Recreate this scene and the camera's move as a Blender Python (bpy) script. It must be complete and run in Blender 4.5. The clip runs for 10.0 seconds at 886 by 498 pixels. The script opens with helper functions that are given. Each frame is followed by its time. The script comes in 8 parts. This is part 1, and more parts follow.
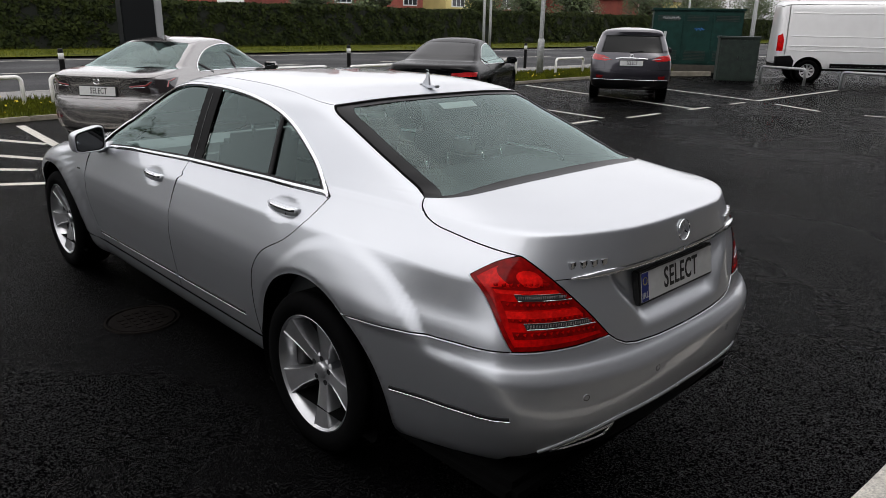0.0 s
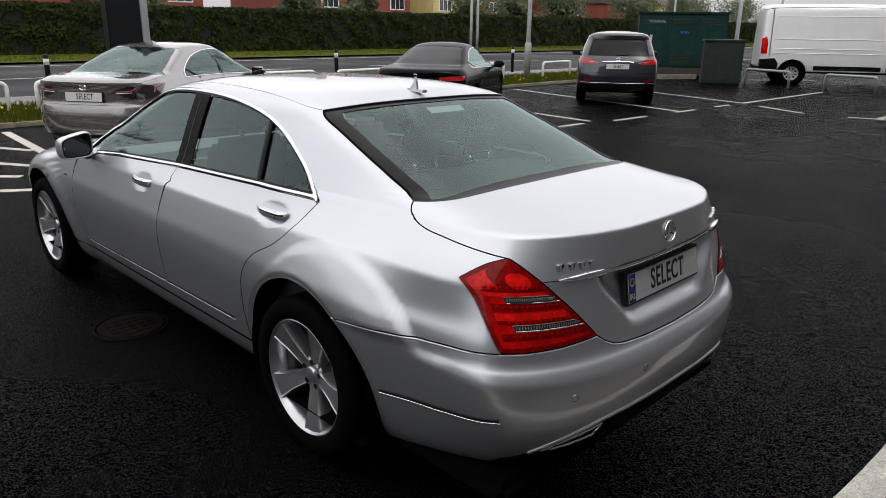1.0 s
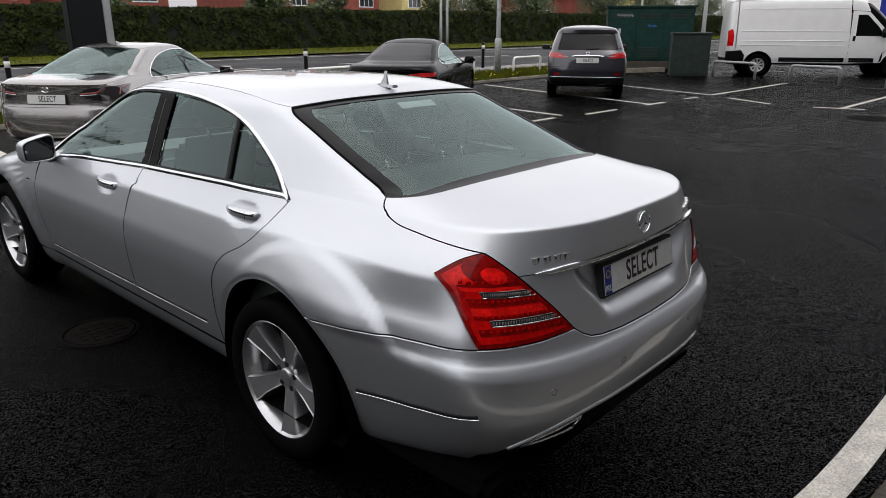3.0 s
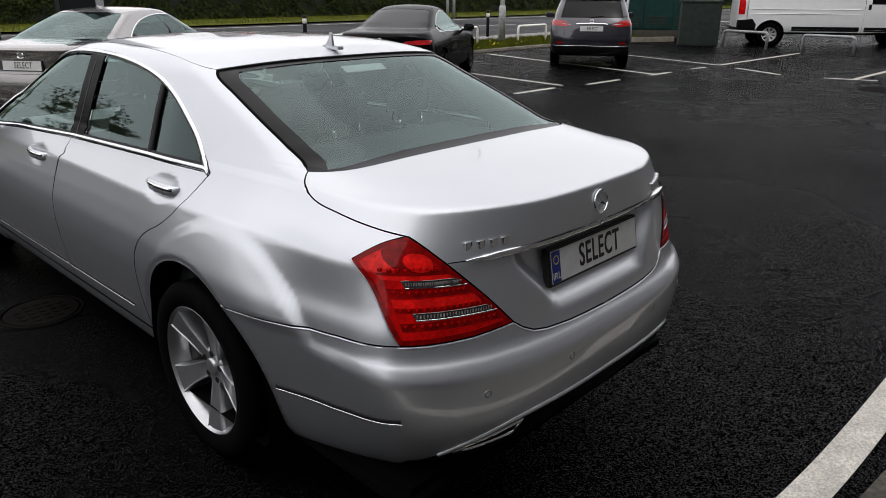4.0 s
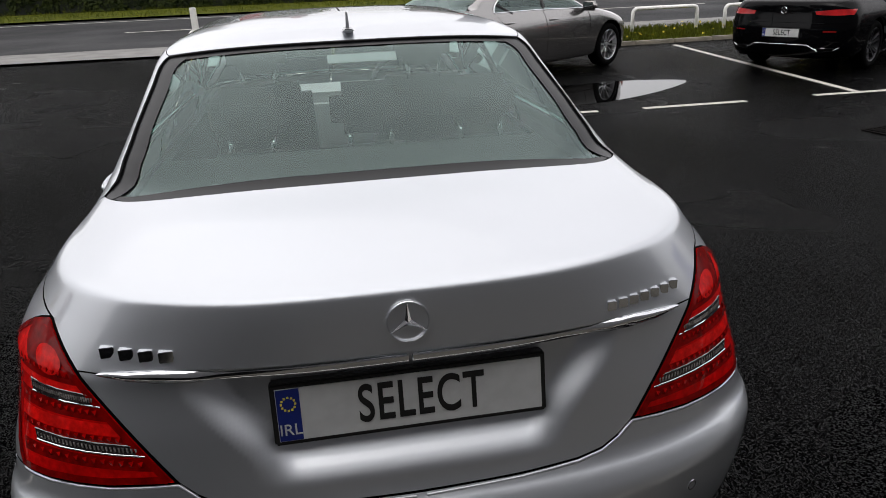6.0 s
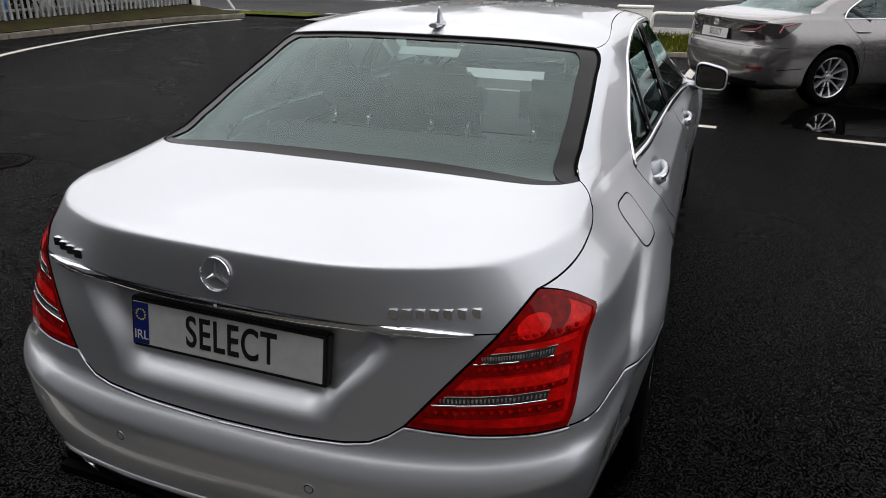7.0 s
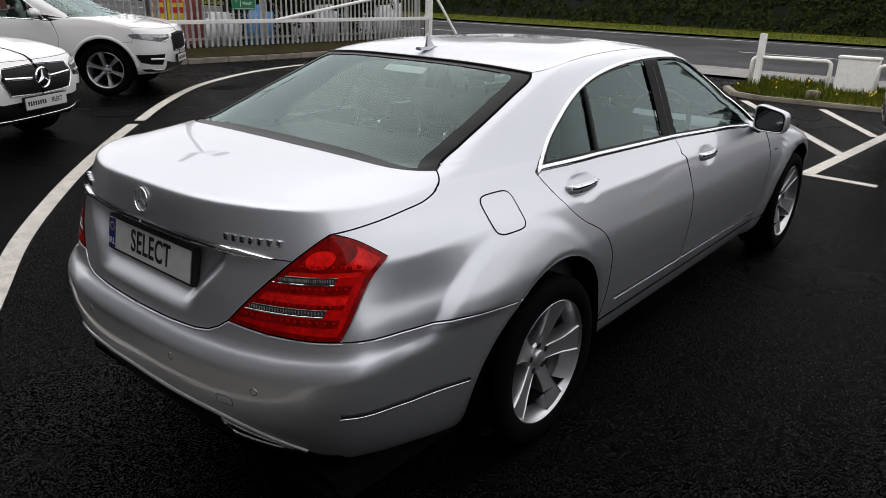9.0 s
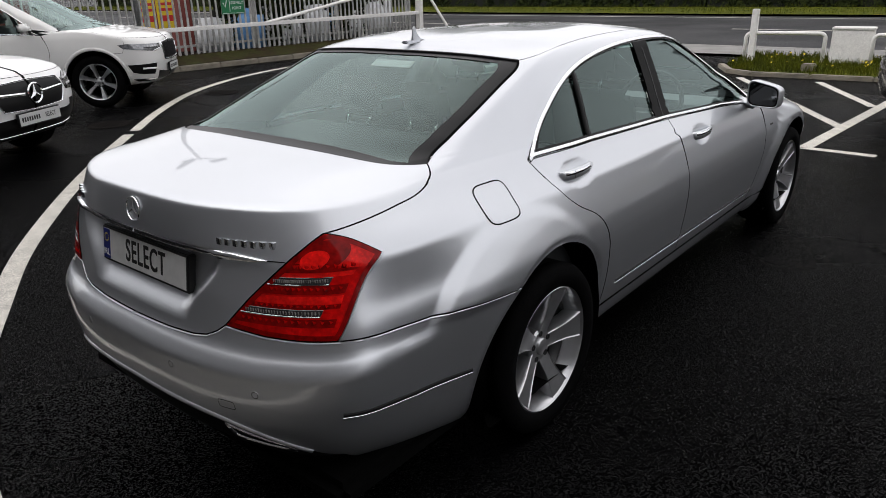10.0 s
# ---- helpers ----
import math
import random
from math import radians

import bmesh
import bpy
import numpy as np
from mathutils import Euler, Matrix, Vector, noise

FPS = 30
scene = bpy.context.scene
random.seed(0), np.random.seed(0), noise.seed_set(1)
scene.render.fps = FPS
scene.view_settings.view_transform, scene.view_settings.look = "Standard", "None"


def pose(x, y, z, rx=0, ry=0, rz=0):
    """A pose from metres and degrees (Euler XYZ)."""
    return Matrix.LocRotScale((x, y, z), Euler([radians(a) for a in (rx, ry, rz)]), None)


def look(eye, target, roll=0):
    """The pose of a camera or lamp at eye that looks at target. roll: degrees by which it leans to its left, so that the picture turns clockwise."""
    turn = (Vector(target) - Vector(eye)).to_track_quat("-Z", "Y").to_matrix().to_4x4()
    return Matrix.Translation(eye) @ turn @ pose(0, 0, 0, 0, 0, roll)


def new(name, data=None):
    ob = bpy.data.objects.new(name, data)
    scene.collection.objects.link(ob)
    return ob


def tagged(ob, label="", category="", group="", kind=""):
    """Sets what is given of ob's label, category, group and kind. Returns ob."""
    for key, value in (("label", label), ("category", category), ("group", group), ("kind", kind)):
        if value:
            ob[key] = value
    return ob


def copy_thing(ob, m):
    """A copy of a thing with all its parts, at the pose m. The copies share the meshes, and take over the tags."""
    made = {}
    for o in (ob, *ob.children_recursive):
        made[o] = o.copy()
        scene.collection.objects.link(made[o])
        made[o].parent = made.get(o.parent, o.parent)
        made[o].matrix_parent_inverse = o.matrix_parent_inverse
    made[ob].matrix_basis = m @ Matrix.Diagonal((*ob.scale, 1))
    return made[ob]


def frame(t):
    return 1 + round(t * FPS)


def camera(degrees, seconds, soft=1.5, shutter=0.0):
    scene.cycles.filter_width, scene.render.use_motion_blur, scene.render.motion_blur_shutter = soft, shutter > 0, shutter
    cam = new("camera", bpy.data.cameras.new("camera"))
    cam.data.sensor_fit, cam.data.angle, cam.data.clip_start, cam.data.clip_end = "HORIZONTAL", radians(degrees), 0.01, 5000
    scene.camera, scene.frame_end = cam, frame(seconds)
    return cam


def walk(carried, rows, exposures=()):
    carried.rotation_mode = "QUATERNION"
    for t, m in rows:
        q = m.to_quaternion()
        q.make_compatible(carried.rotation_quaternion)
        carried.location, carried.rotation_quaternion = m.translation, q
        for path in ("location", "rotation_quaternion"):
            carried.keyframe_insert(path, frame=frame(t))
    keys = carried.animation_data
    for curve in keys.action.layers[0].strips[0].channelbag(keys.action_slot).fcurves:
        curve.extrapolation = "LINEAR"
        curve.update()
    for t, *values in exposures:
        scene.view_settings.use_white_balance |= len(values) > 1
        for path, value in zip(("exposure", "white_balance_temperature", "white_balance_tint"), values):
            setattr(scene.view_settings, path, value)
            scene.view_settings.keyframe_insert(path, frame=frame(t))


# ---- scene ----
cam = camera(63.9, 10.0, soft=0.7)
PATH = [
    (0, (-2.351, -2.27, 1.741), (-1.027, -0.902, 1.131), 1.0),
    (0.5, (-2.356, -2.275, 1.741), (-1.013, -0.92, 1.14), 1.0),
    (1, (-2.363, -2.283, 1.745), (-1.014, -0.933, 1.145), 0.8),
    (1.5, (-2.359, -2.291, 1.739), (-0.99, -0.962, 1.138), 0.1),
    (2, (-2.346, -2.294, 1.738), (-0.981, -0.962, 1.134), -0.5),
    (3.3, (-2.336, -2.245, 1.723), (-0.919, -0.978, 1.102), 0.3),
    (3.5, (-2.282, -2.235, 1.711), (-0.851, -1.001, 1.055), 0.5),
    (4, (-1.962, -2.261, 1.675), (-0.602, -0.962, 0.993), 0.2),
    (4.5, (-1.583, -2.257, 1.645), (-0.373, -0.825, 0.948), -1.6),
    (5, (-1.098, -2.227, 1.644), (-0.044, -0.68, 0.938), -1.6),
    (5.5, (-0.6, -2.248, 1.596), (0.144, -0.536, 0.878), 0.4),
    (5.7, (-0.419, -2.243, 1.63), (0.159, -0.472, 0.904), -0.9),
    (6.8, (0.75, -2.245, 1.643), (0.276, -0.459, 0.879), -0.6),
    (7, (0.949, -2.243, 1.69), (0.314, -0.511, 0.918), 0.6),
    (7.5, (1.387, -2.126, 1.659), (0.545, -0.458, 0.947), 4.1),
    (8, (1.792, -2.079, 1.666), (0.675, -0.578, 0.959), 0.9),
    (8.5, (2.079, -2.138, 1.695), (0.931, -0.661, 0.988), 0.7),
    (9, (2.124, -2.16, 1.692), (0.932, -0.708, 1.005), 1.7),
    (9.5, (2.138, -2.165, 1.692), (0.931, -0.726, 1.003), -1.3),
    (10, (2.142, -2.136, 1.686), (0.945, -0.696, 0.983), -1.5),
]
walk(cam, [(t, look(eye, target, roll)) for t, eye, target, roll in PATH], exposures=[(0.0, 0.0), (10.0, 0.0)])

# ---- light: bright overcast sky, wide soft sun ----
world = bpy.data.worlds.new("world")
scene.world = world
world.use_nodes = True
wt = world.node_tree
wt.nodes.clear()
w_out = wt.nodes.new("ShaderNodeOutputWorld")
w_bg = wt.nodes.new("ShaderNodeBackground")
w_sky = wt.nodes.new("ShaderNodeTexSky")
w_sky.sky_type = "NISHITA"
w_sky.sun_disc = False
w_sky.sun_elevation = radians(48)
w_sky.sun_rotation = radians(200)
w_sky.dust_density = 4.0
w_hsv = wt.nodes.new("ShaderNodeHueSaturation")
w_hsv.inputs["Saturation"].default_value = 0.22
w_hsv.inputs["Value"].default_value = 0.09
w_geo = wt.nodes.new("ShaderNodeTexCoord")
w_sep = wt.nodes.new("ShaderNodeSeparateXYZ")
w_ramp = wt.nodes.new("ShaderNodeValToRGB")
w_ramp.color_ramp.elements[0].position = 0.0
w_ramp.color_ramp.elements[0].color = (0.50, 0.49, 0.51, 1)
w_mid = w_ramp.color_ramp.elements.new(0.20)
w_mid.color = (0.90, 0.875, 0.895, 1)
w_ramp.color_ramp.elements[-1].position = 0.9
w_ramp.color_ramp.elements[-1].color = (1.06, 1.03, 1.05, 1)
w_cloud = wt.nodes.new("ShaderNodeTexNoise")
w_cloud.inputs["Scale"].default_value = 2.2
w_cloud.inputs["Detail"].default_value = 5.0
w_cr = wt.nodes.new("ShaderNodeMapRange")
w_cr.inputs["From Min"].default_value, w_cr.inputs["From Max"].default_value = 0.3, 0.7
w_cr.inputs["To Min"].default_value, w_cr.inputs["To Max"].default_value = 0.8, 1.15
w_mul = wt.nodes.new("ShaderNodeMixRGB")
w_mul.blend_type = "MULTIPLY"
w_mul.inputs["Fac"].default_value = 1.0
w_add = wt.nodes.new("ShaderNodeMixRGB")
w_add.blend_type = "ADD"
w_add.inputs["Fac"].default_value = 1.0
wt.links.new(w_sky.outputs["Color"], w_hsv.inputs["Color"])
wt.links.new(w_geo.outputs["Generated"], w_sep.inputs[0])
wt.links.new(w_sep.outputs["Z"], w_ramp.inputs["Fac"])
wt.links.new(w_geo.outputs["Generated"], w_cloud.inputs["Vector"])
wt.links.new(w_cloud.outputs["Fac"], w_cr.inputs["Value"])
wt.links.new(w_ramp.outputs["Color"], w_mul.inputs["Color1"])
wt.links.new(w_cr.outputs["Result"], w_mul.inputs["Color2"])
wt.links.new(w_mul.outputs["Color"], w_add.inputs["Color1"])
wt.links.new(w_hsv.outputs["Color"], w_add.inputs["Color2"])
wt.links.new(w_add.outputs["Color"], w_bg.inputs["Color"])
w_bg.inputs["Strength"].default_value = 1.0
wt.links.new(w_bg.outputs["Background"], w_out.inputs["Surface"])

sun = new("sun", bpy.data.lights.new("sun", "SUN"))
sun.data.energy = 0.5
sun.data.angle = radians(90)
sun.data.color = (1.0, 0.97, 0.93)
sun.matrix_world = look((-5, 8, 30), (0, 0, 0))

# ---- materials ----
MATS = {}


def mat(name, color, rough=0.5, metal=0.0, coat=0.0, coat_rough=0.03, var=0.0, scale=8.0, var2=0.0, scale2=80.0, bump=0.0, bump_scale=120.0,
        rough_var=0.0, emit=None, transmission=0.0, ior=1.45, alpha=1.0, per_piece=0.0, color2=None, spec=0.5, flake=0.0):
    """A node material: base colour varied at two scales, with fine relief."""
    if name in MATS:
        return MATS[name]
    m = bpy.data.materials.new(name)
    m.use_nodes = True
    nt = m.node_tree
    b = nt.nodes["Principled BSDF"]
    b.inputs["Roughness"].default_value = rough
    b.inputs["Metallic"].default_value = metal
    b.inputs["Coat Weight"].default_value = coat
    b.inputs["Coat IOR"].default_value = 1.65
    b.inputs["Coat Roughness"].default_value = coat_rough
    b.inputs["Transmission Weight"].default_value = transmission
    b.inputs["IOR"].default_value = ior
    b.inputs["Alpha"].default_value = alpha
    b.inputs["Specular IOR Level"].default_value = spec
    b.inputs["Base Color"].default_value = (*color, 1)
    tc = nt.nodes.new("ShaderNodeTexCoord")
    src = None
    if var or var2 or color2:
        n1 = nt.nodes.new("ShaderNodeTexNoise")
        n1.inputs["Scale"].default_value, n1.inputs["Detail"].default_value = scale, 6.0
        nt.links.new(tc.outputs["Object"], n1.inputs["Vector"])
        n2 = nt.nodes.new("ShaderNodeTexNoise")
        n2.inputs["Scale"].default_value, n2.inputs["Detail"].default_value = scale2, 3.0
        nt.links.new(tc.outputs["Object"], n2.inputs["Vector"])
        mix = nt.nodes.new("ShaderNodeMixRGB")
        c2 = color2 or tuple(max(0.0, c * (1 - var)) for c in color)
        mix.inputs["Color1"].default_value, mix.inputs["Color2"].default_value = (*color, 1), (*c2, 1)
        mr = nt.nodes.new("ShaderNodeMapRange")
        mr.inputs["From Min"].default_value, mr.inputs["From Max"].default_value = 0.35, 0.65
        nt.links.new(n1.outputs["Fac"], mr.inputs["Value"])
        nt.links.new(mr.outputs["Result"], mix.inputs["Fac"])
        mul = nt.nodes.new("ShaderNodeMixRGB")
        mul.blend_type, mul.inputs["Fac"].default_value = "MULTIPLY", 1.0
        mr2 = nt.nodes.new("ShaderNodeMapRange")
        mr2.inputs["From Min"].default_value, mr2.inputs["From Max"].default_value = 0.3, 0.7
        mr2.inputs["To Min"].default_value, mr2.inputs["To Max"].default_value = 1 - var2, 1 + var2
        nt.links.new(n2.outputs["Fac"], mr2.inputs["Value"])
        nt.links.new(mix.outputs["Color"], mul.inputs["Color1"])
        nt.links.new(mr2.outputs["Result"], mul.inputs["Color2"])
        src = mul.outputs["Color"]
        if rough_var:
            rr = nt.nodes.new("ShaderNodeMapRange")
            rr.inputs["From Min"].default_value, rr.inputs["From Max"].default_value = 0.3, 0.7
            rr.inputs["To Min"].default_value, rr.inputs["To Max"].default_value = rough - rough_var, rough + rough_var
            nt.links.new(n1.outputs["Fac"], rr.inputs["Value"])
            nt.links.new(rr.outputs["Result"], b.inputs["Roughness"])
    if per_piece:
        oi = nt.nodes.new("ShaderNodeObjectInfo")
        pm = nt.nodes.new("ShaderNodeMapRange")
        pm.inputs["To Min"].default_value, pm.inputs["To Max"].default_value = 1 - per_piece, 1 + per_piece
        nt.links.new(oi.outputs["Random"], pm.inputs["Value"])
        pmul = nt.nodes.new("ShaderNodeMixRGB")
        pmul.blend_type, pmul.inputs["Fac"].default_value = "MULTIPLY", 1.0
        if src:
            nt.links.new(src, pmul.inputs["Color1"])
        else:
            pmul.inputs["Color1"].default_value = (*color, 1)
        nt.links.new(pm.outputs["Result"], pmul.inputs["Color2"])
        src = pmul.outputs["Color"]
    if src:
        nt.links.new(src, b.inputs["Base Color"])
    if bump:
        nb = nt.nodes.new("ShaderNodeTexNoise")
        nb.inputs["Scale"].default_value, nb.inputs["Detail"].default_value = bump_scale, 4.0
        nt.links.new(tc.outputs["Object"], nb.inputs["Vector"])
        bp = nt.nodes.new("ShaderNodeBump")
        bp.inputs["Strength"].default_value, bp.inputs["Distance"].default_value = bump, 0.01
        nt.links.new(nb.outputs["Fac"], bp.inputs["Height"])
        nt.links.new(bp.outputs["Normal"], b.inputs["Normal"])
    if emit:
        b.inputs["Emission Color"].default_value = (*emit[0], 1)
        b.inputs["Emission Strength"].default_value = emit[1]
    MATS[name] = m
    return m


SILVER = mat("silver_paint", (0.61, 0.63, 0.665), rough=0.40, metal=0.86, coat=1.0, coat_rough=0.012, var=0.02, scale=3, var2=0.03, scale2=900)
# near-black for seams; also paints shade in wheel wells, underbodies and hollows
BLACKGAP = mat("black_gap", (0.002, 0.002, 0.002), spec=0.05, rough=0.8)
RUBBER = mat("tyre_rubber", (0.003, 0.003, 0.0032), rough=0.8, spec=0.04, var=0.3, scale=30, bump=0.25, bump_scale=150)
ALLOY = mat("alloy", (0.55, 0.555, 0.57), rough=0.30, metal=0.85, coat=0.5, var=0.10, scale=20)
DARKMETAL = mat("dark_metal", (0.03, 0.03, 0.032), rough=0.5, metal=0.6, var=0.3, scale=25)
CHROME = mat("chrome", (0.82, 0.83, 0.85), rough=0.08, metal=1.0)
BLACKPLASTIC = mat("black_plastic", (0.006, 0.006, 0.0065), spec=0.2, rough=0.4, var=0.2, scale=40)
PILLARBLACK = mat("pillar_black", (0.002, 0.002, 0.002), rough=0.2, spec=0.03)
GLOSSBLACK = mat("gloss_black_trim", (0.006, 0.006, 0.007), rough=0.3, spec=0.2)


def car_glass(name, tint, ior=1.55):
    """Thin tinted pane: clear through, with a sharp reflection that grows at grazing angles."""
    m = bpy.data.materials.new(name)
    m.use_nodes = True
    nt = m.node_tree
    nt.nodes.clear()
    out = nt.nodes.new("ShaderNodeOutputMaterial")
    mix = nt.nodes.new("ShaderNodeMixShader")
    fr = nt.nodes.new("ShaderNodeFresnel")
    fr.inputs["IOR"].default_value = ior
    tr = nt.nodes.new("ShaderNodeBsdfTransparent")
    tr.inputs["Color"].default_value = (*tint, 1)
    gl = nt.nodes.new("ShaderNodeBsdfGlossy")
    gl.inputs["Roughness"].default_value = 0.02
    gl.inputs["Color"].default_value = (0.80, 0.98, 0.95, 1)
    nt.links.new(fr.outputs[0], mix.inputs[0])
    nt.links.new(tr.outputs[0], mix.inputs[1])
    nt.links.new(gl.outputs[0], mix.inputs[2])
    nt.links.new(mix.outputs[0], out.inputs["Surface"])
    return m


TINT = car_glass("tinted_glass", (0.86, 0.98, 0.95), 1.67)
SCREENGLASS = car_glass("windscreen_glass", (0.93, 0.98, 0.97), 1.35)
SIDEGLASS = car_glass("side_glass", (0.34, 0.43, 0.42), 1.55)
DARKGLASS = mat("privacy_glass", (0.003, 0.0035, 0.0035), rough=0.04, spec=0.25)
PLATEW = mat("plate_white", (0.55, 0.555, 0.55), rough=0.35, var=0.08, scale=30)
PLATEK = mat("plate_black", (0.01, 0.01, 0.01), rough=0.4)
PLATEB = mat("plate_blue", (0.008, 0.02, 0.17), rough=0.35)
SEAT = mat("seat_leather", (0.06, 0.064, 0.066), rough=0.5, var=0.2, scale=20, bump=0.1, bump_scale=200)
REDLENS = mat("red_lens", (0.62, 0.002, 0.002), rough=0.25, spec=0.06, coat=0.20, coat_rough=0.01, var=0.45, scale=11, var2=0.25, scale2=70)
REDBRIGHT = mat("red_lens_bright", (0.85, 0.008, 0.006), rough=0.25, spec=0.08, coat=0.20, coat_rough=0.01, var=0.35, scale=24, var2=0.2, scale2=90)
REDDARK = mat("red_lens_dark", (0.27, 0.001, 0.001), rough=0.25, spec=0.05, coat=0.20, coat_rough=0.01, var=0.5, scale=40)
CLEARLENS = mat("clear_lens", (0.07, 0.06, 0.06), rough=0.15, metal=0.5, coat=1.0, var=0.5, scale=70)


def asphalt(name, dark, light, grain, patch, rough, spec):
    """Bitumen with stone grains: dark binder, scattered paler stones, damp patches."""
    m = bpy.data.materials.new(name)
    m.use_nodes = True
    nt = m.node_tree
    b = nt.nodes["Principled BSDF"]
    tc = nt.nodes.new("ShaderNodeTexCoord")
    vo = nt.nodes.new("ShaderNodeTexVoronoi")
    vo.inputs["Scale"].default_value = grain
    nt.links.new(tc.outputs["Object"], vo.inputs["Vector"])
    sep = nt.nodes.new("ShaderNodeSeparateColor")
    nt.links.new(vo.outputs["Color"], sep.inputs[0])
    ramp = nt.nodes.new("ShaderNodeValToRGB")
    ramp.color_ramp.elements[0].position, ramp.color_ramp.elements[0].color = 0.70, (*dark, 1)
    ramp.color_ramp.elements[1].position, ramp.color_ramp.elements[1].color = 1.0, (*light, 1)
    nt.links.new(sep.outputs[0], ramp.inputs["Fac"])
    ns = nt.nodes.new("ShaderNodeTexNoise")
    ns.inputs["Scale"].default_value, ns.inputs["Detail"].default_value = patch, 7.0
    nt.links.new(tc.outputs["Object"], ns.inputs["Vector"])
    mr = nt.nodes.new("ShaderNodeMapRange")
    mr.inputs["From Min"].default_value, mr.inputs["From Max"].default_value = 0.35, 0.65
    mr.inputs["To Min"].default_value, mr.inputs["To Max"].default_value = 0.65, 1.25
    nt.links.new(ns.outputs["Fac"], mr.inputs["Value"])
    mul = nt.nodes.new("ShaderNodeMixRGB")
    mul.blend_type, mul.inputs["Fac"].default_value = "MULTIPLY", 1.0
    nt.links.new(ramp.outputs["Color"], mul.inputs["Color1"])
    nt.links.new(mr.outputs["Result"], mul.inputs["Color2"])
    nt.links.new(mul.outputs["Color"], b.inputs["Base Color"])
    rr = nt.nodes.new("ShaderNodeMapRange")
    rr.inputs["From Min"].default_value, rr.inputs["From Max"].default_value = 0.35, 0.65
    rr.inputs["To Min"].default_value, rr.inputs["To Max"].default_value = rough - 0.13, rough + 0.10
    nt.links.new(ns.outputs["Fac"], rr.inputs["Value"])
    nt.links.new(rr.outputs["Result"], b.inputs["Roughness"])
    gloss = nt.nodes.new("ShaderNodeMapRange")
    gloss.inputs["From Min"].default_value, gloss.inputs["From Max"].default_value = 0.60, 1.0
    gloss.inputs["To Min"].default_value, gloss.inputs["To Max"].default_value = 0.0, spec
    nt.links.new(sep.outputs[1], gloss.inputs["Value"])
    nt.links.new(gloss.outputs["Result"], b.inputs["Specular IOR Level"])
    bp = nt.nodes.new("ShaderNodeBump")
    bp.inputs["Strength"].default_value, bp.inputs["Distance"].default_value = 0.8, 0.004
    nt.links.new(vo.outputs["Distance"], bp.inputs["Height"])
    nt.links.new(bp.outputs["Normal"], b.inputs["Normal"])
    MATS[name] = m
    return m


ASPHALT = asphalt("wet_asphalt", (0.0006, 0.0006, 0.0007), (0.0042, 0.0040, 0.0045), 215, 0.4, 0.25, 0.19)
ROADMAT = mat("road_asphalt", (0.024, 0.024, 0.026), spec=0.1, rough=0.6, var=0.3, scale=0.25, var2=0.3, scale2=60, bump=0.5, bump_scale=90, rough_var=0.12)
WHITELINE = mat("white_road_paint", (0.60, 0.57, 0.51), rough=0.6, var=0.25, scale=9, var2=0.35, scale2=120, bump=0.5, bump_scale=110)
CONCRETE = mat("kerb_concrete", (0.24, 0.215, 0.17), rough=0.85, var=0.35, scale=6, var2=0.25, scale2=60, bump=0.4, bump_scale=70, per_piece=0.12)
PAVING = mat("footpath_concrete", (0.22, 0.215, 0.205), rough=0.85, var=0.3, scale=2, var2=0.2, scale2=60, bump=0.3, bump_scale=80)
GRASS = mat("grass", (0.085, 0.092, 0.006), rough=0.9, spec=0.08, color2=(0.034, 0.045, 0.006), scale=3, var2=0.7, scale2=40)
EARTH = mat("earth", (0.030, 0.023, 0.016), rough=0.95, spec=0.05, var=0.5, scale=4, var2=0.3, scale2=50, bump=0.8, bump_scale=40)
LEAF = mat("hedge_leaf", (0.023, 0.031, 0.006), rough=0.7, spec=0.10, color2=(0.006, 0.010, 0.003), scale=2.5, var2=0.6, scale2=25)
# near-black colour stands for the shade deep between the leaves
HEDGESHADE = mat("hedge_inner_shade", (0.003, 0.005, 0.002), rough=0.9, var=0.5, scale=6)
WHITEPAINT = mat("white_painted_steel", (0.80, 0.79, 0.77), rough=0.45, var=0.10, scale=12, var2=0.12, scale2=60, bump=0.15, bump_scale=60)
GALV = mat("galvanised_steel", (0.36, 0.37, 0.37), rough=0.5, metal=0.5, var=0.3, scale=15, var2=0.15, scale2=80)
GREENCAB = mat("green_cabinet_paint", (0.007, 0.034, 0.028), rough=0.5, spec=0.2, var=0.35, scale=5, var2=0.2, scale2=60)
DARKCAB = mat("dark_green_cabinet_paint", (0.016, 0.028, 0.022), rough=0.5, var=0.5, scale=6, var2=0.3, scale2=40)

# ---- mesh helpers ----
def mesh_obj(name, bm, material, parent=None, label="", smooth=False):
    bmesh.ops.recalc_face_normals(bm, faces=bm.faces)
    me = bpy.data.meshes.new(name)
    bm.to_mesh(me)
    bm.free()
    for m in (material if isinstance(material, (list, tuple)) else [material]):
        me.materials.append(m)
    if smooth:
        for p in me.polygons:
            p.use_smooth = True
    ob = new(name, me)
    if parent is not None:
        ob.parent = parent
    if label:
        ob["label"] = label
    return ob


def part(name, bm, material, parent, label="", smooth=False):
    return mesh_obj(name, bm, material, parent, label, smooth)


def thing(name, m, label, category, group="", kind=""):
    e = new(name)
    e.empty_display_size = 0.2
    e.matrix_basis = m
    return tagged(e, label, category, group, kind)


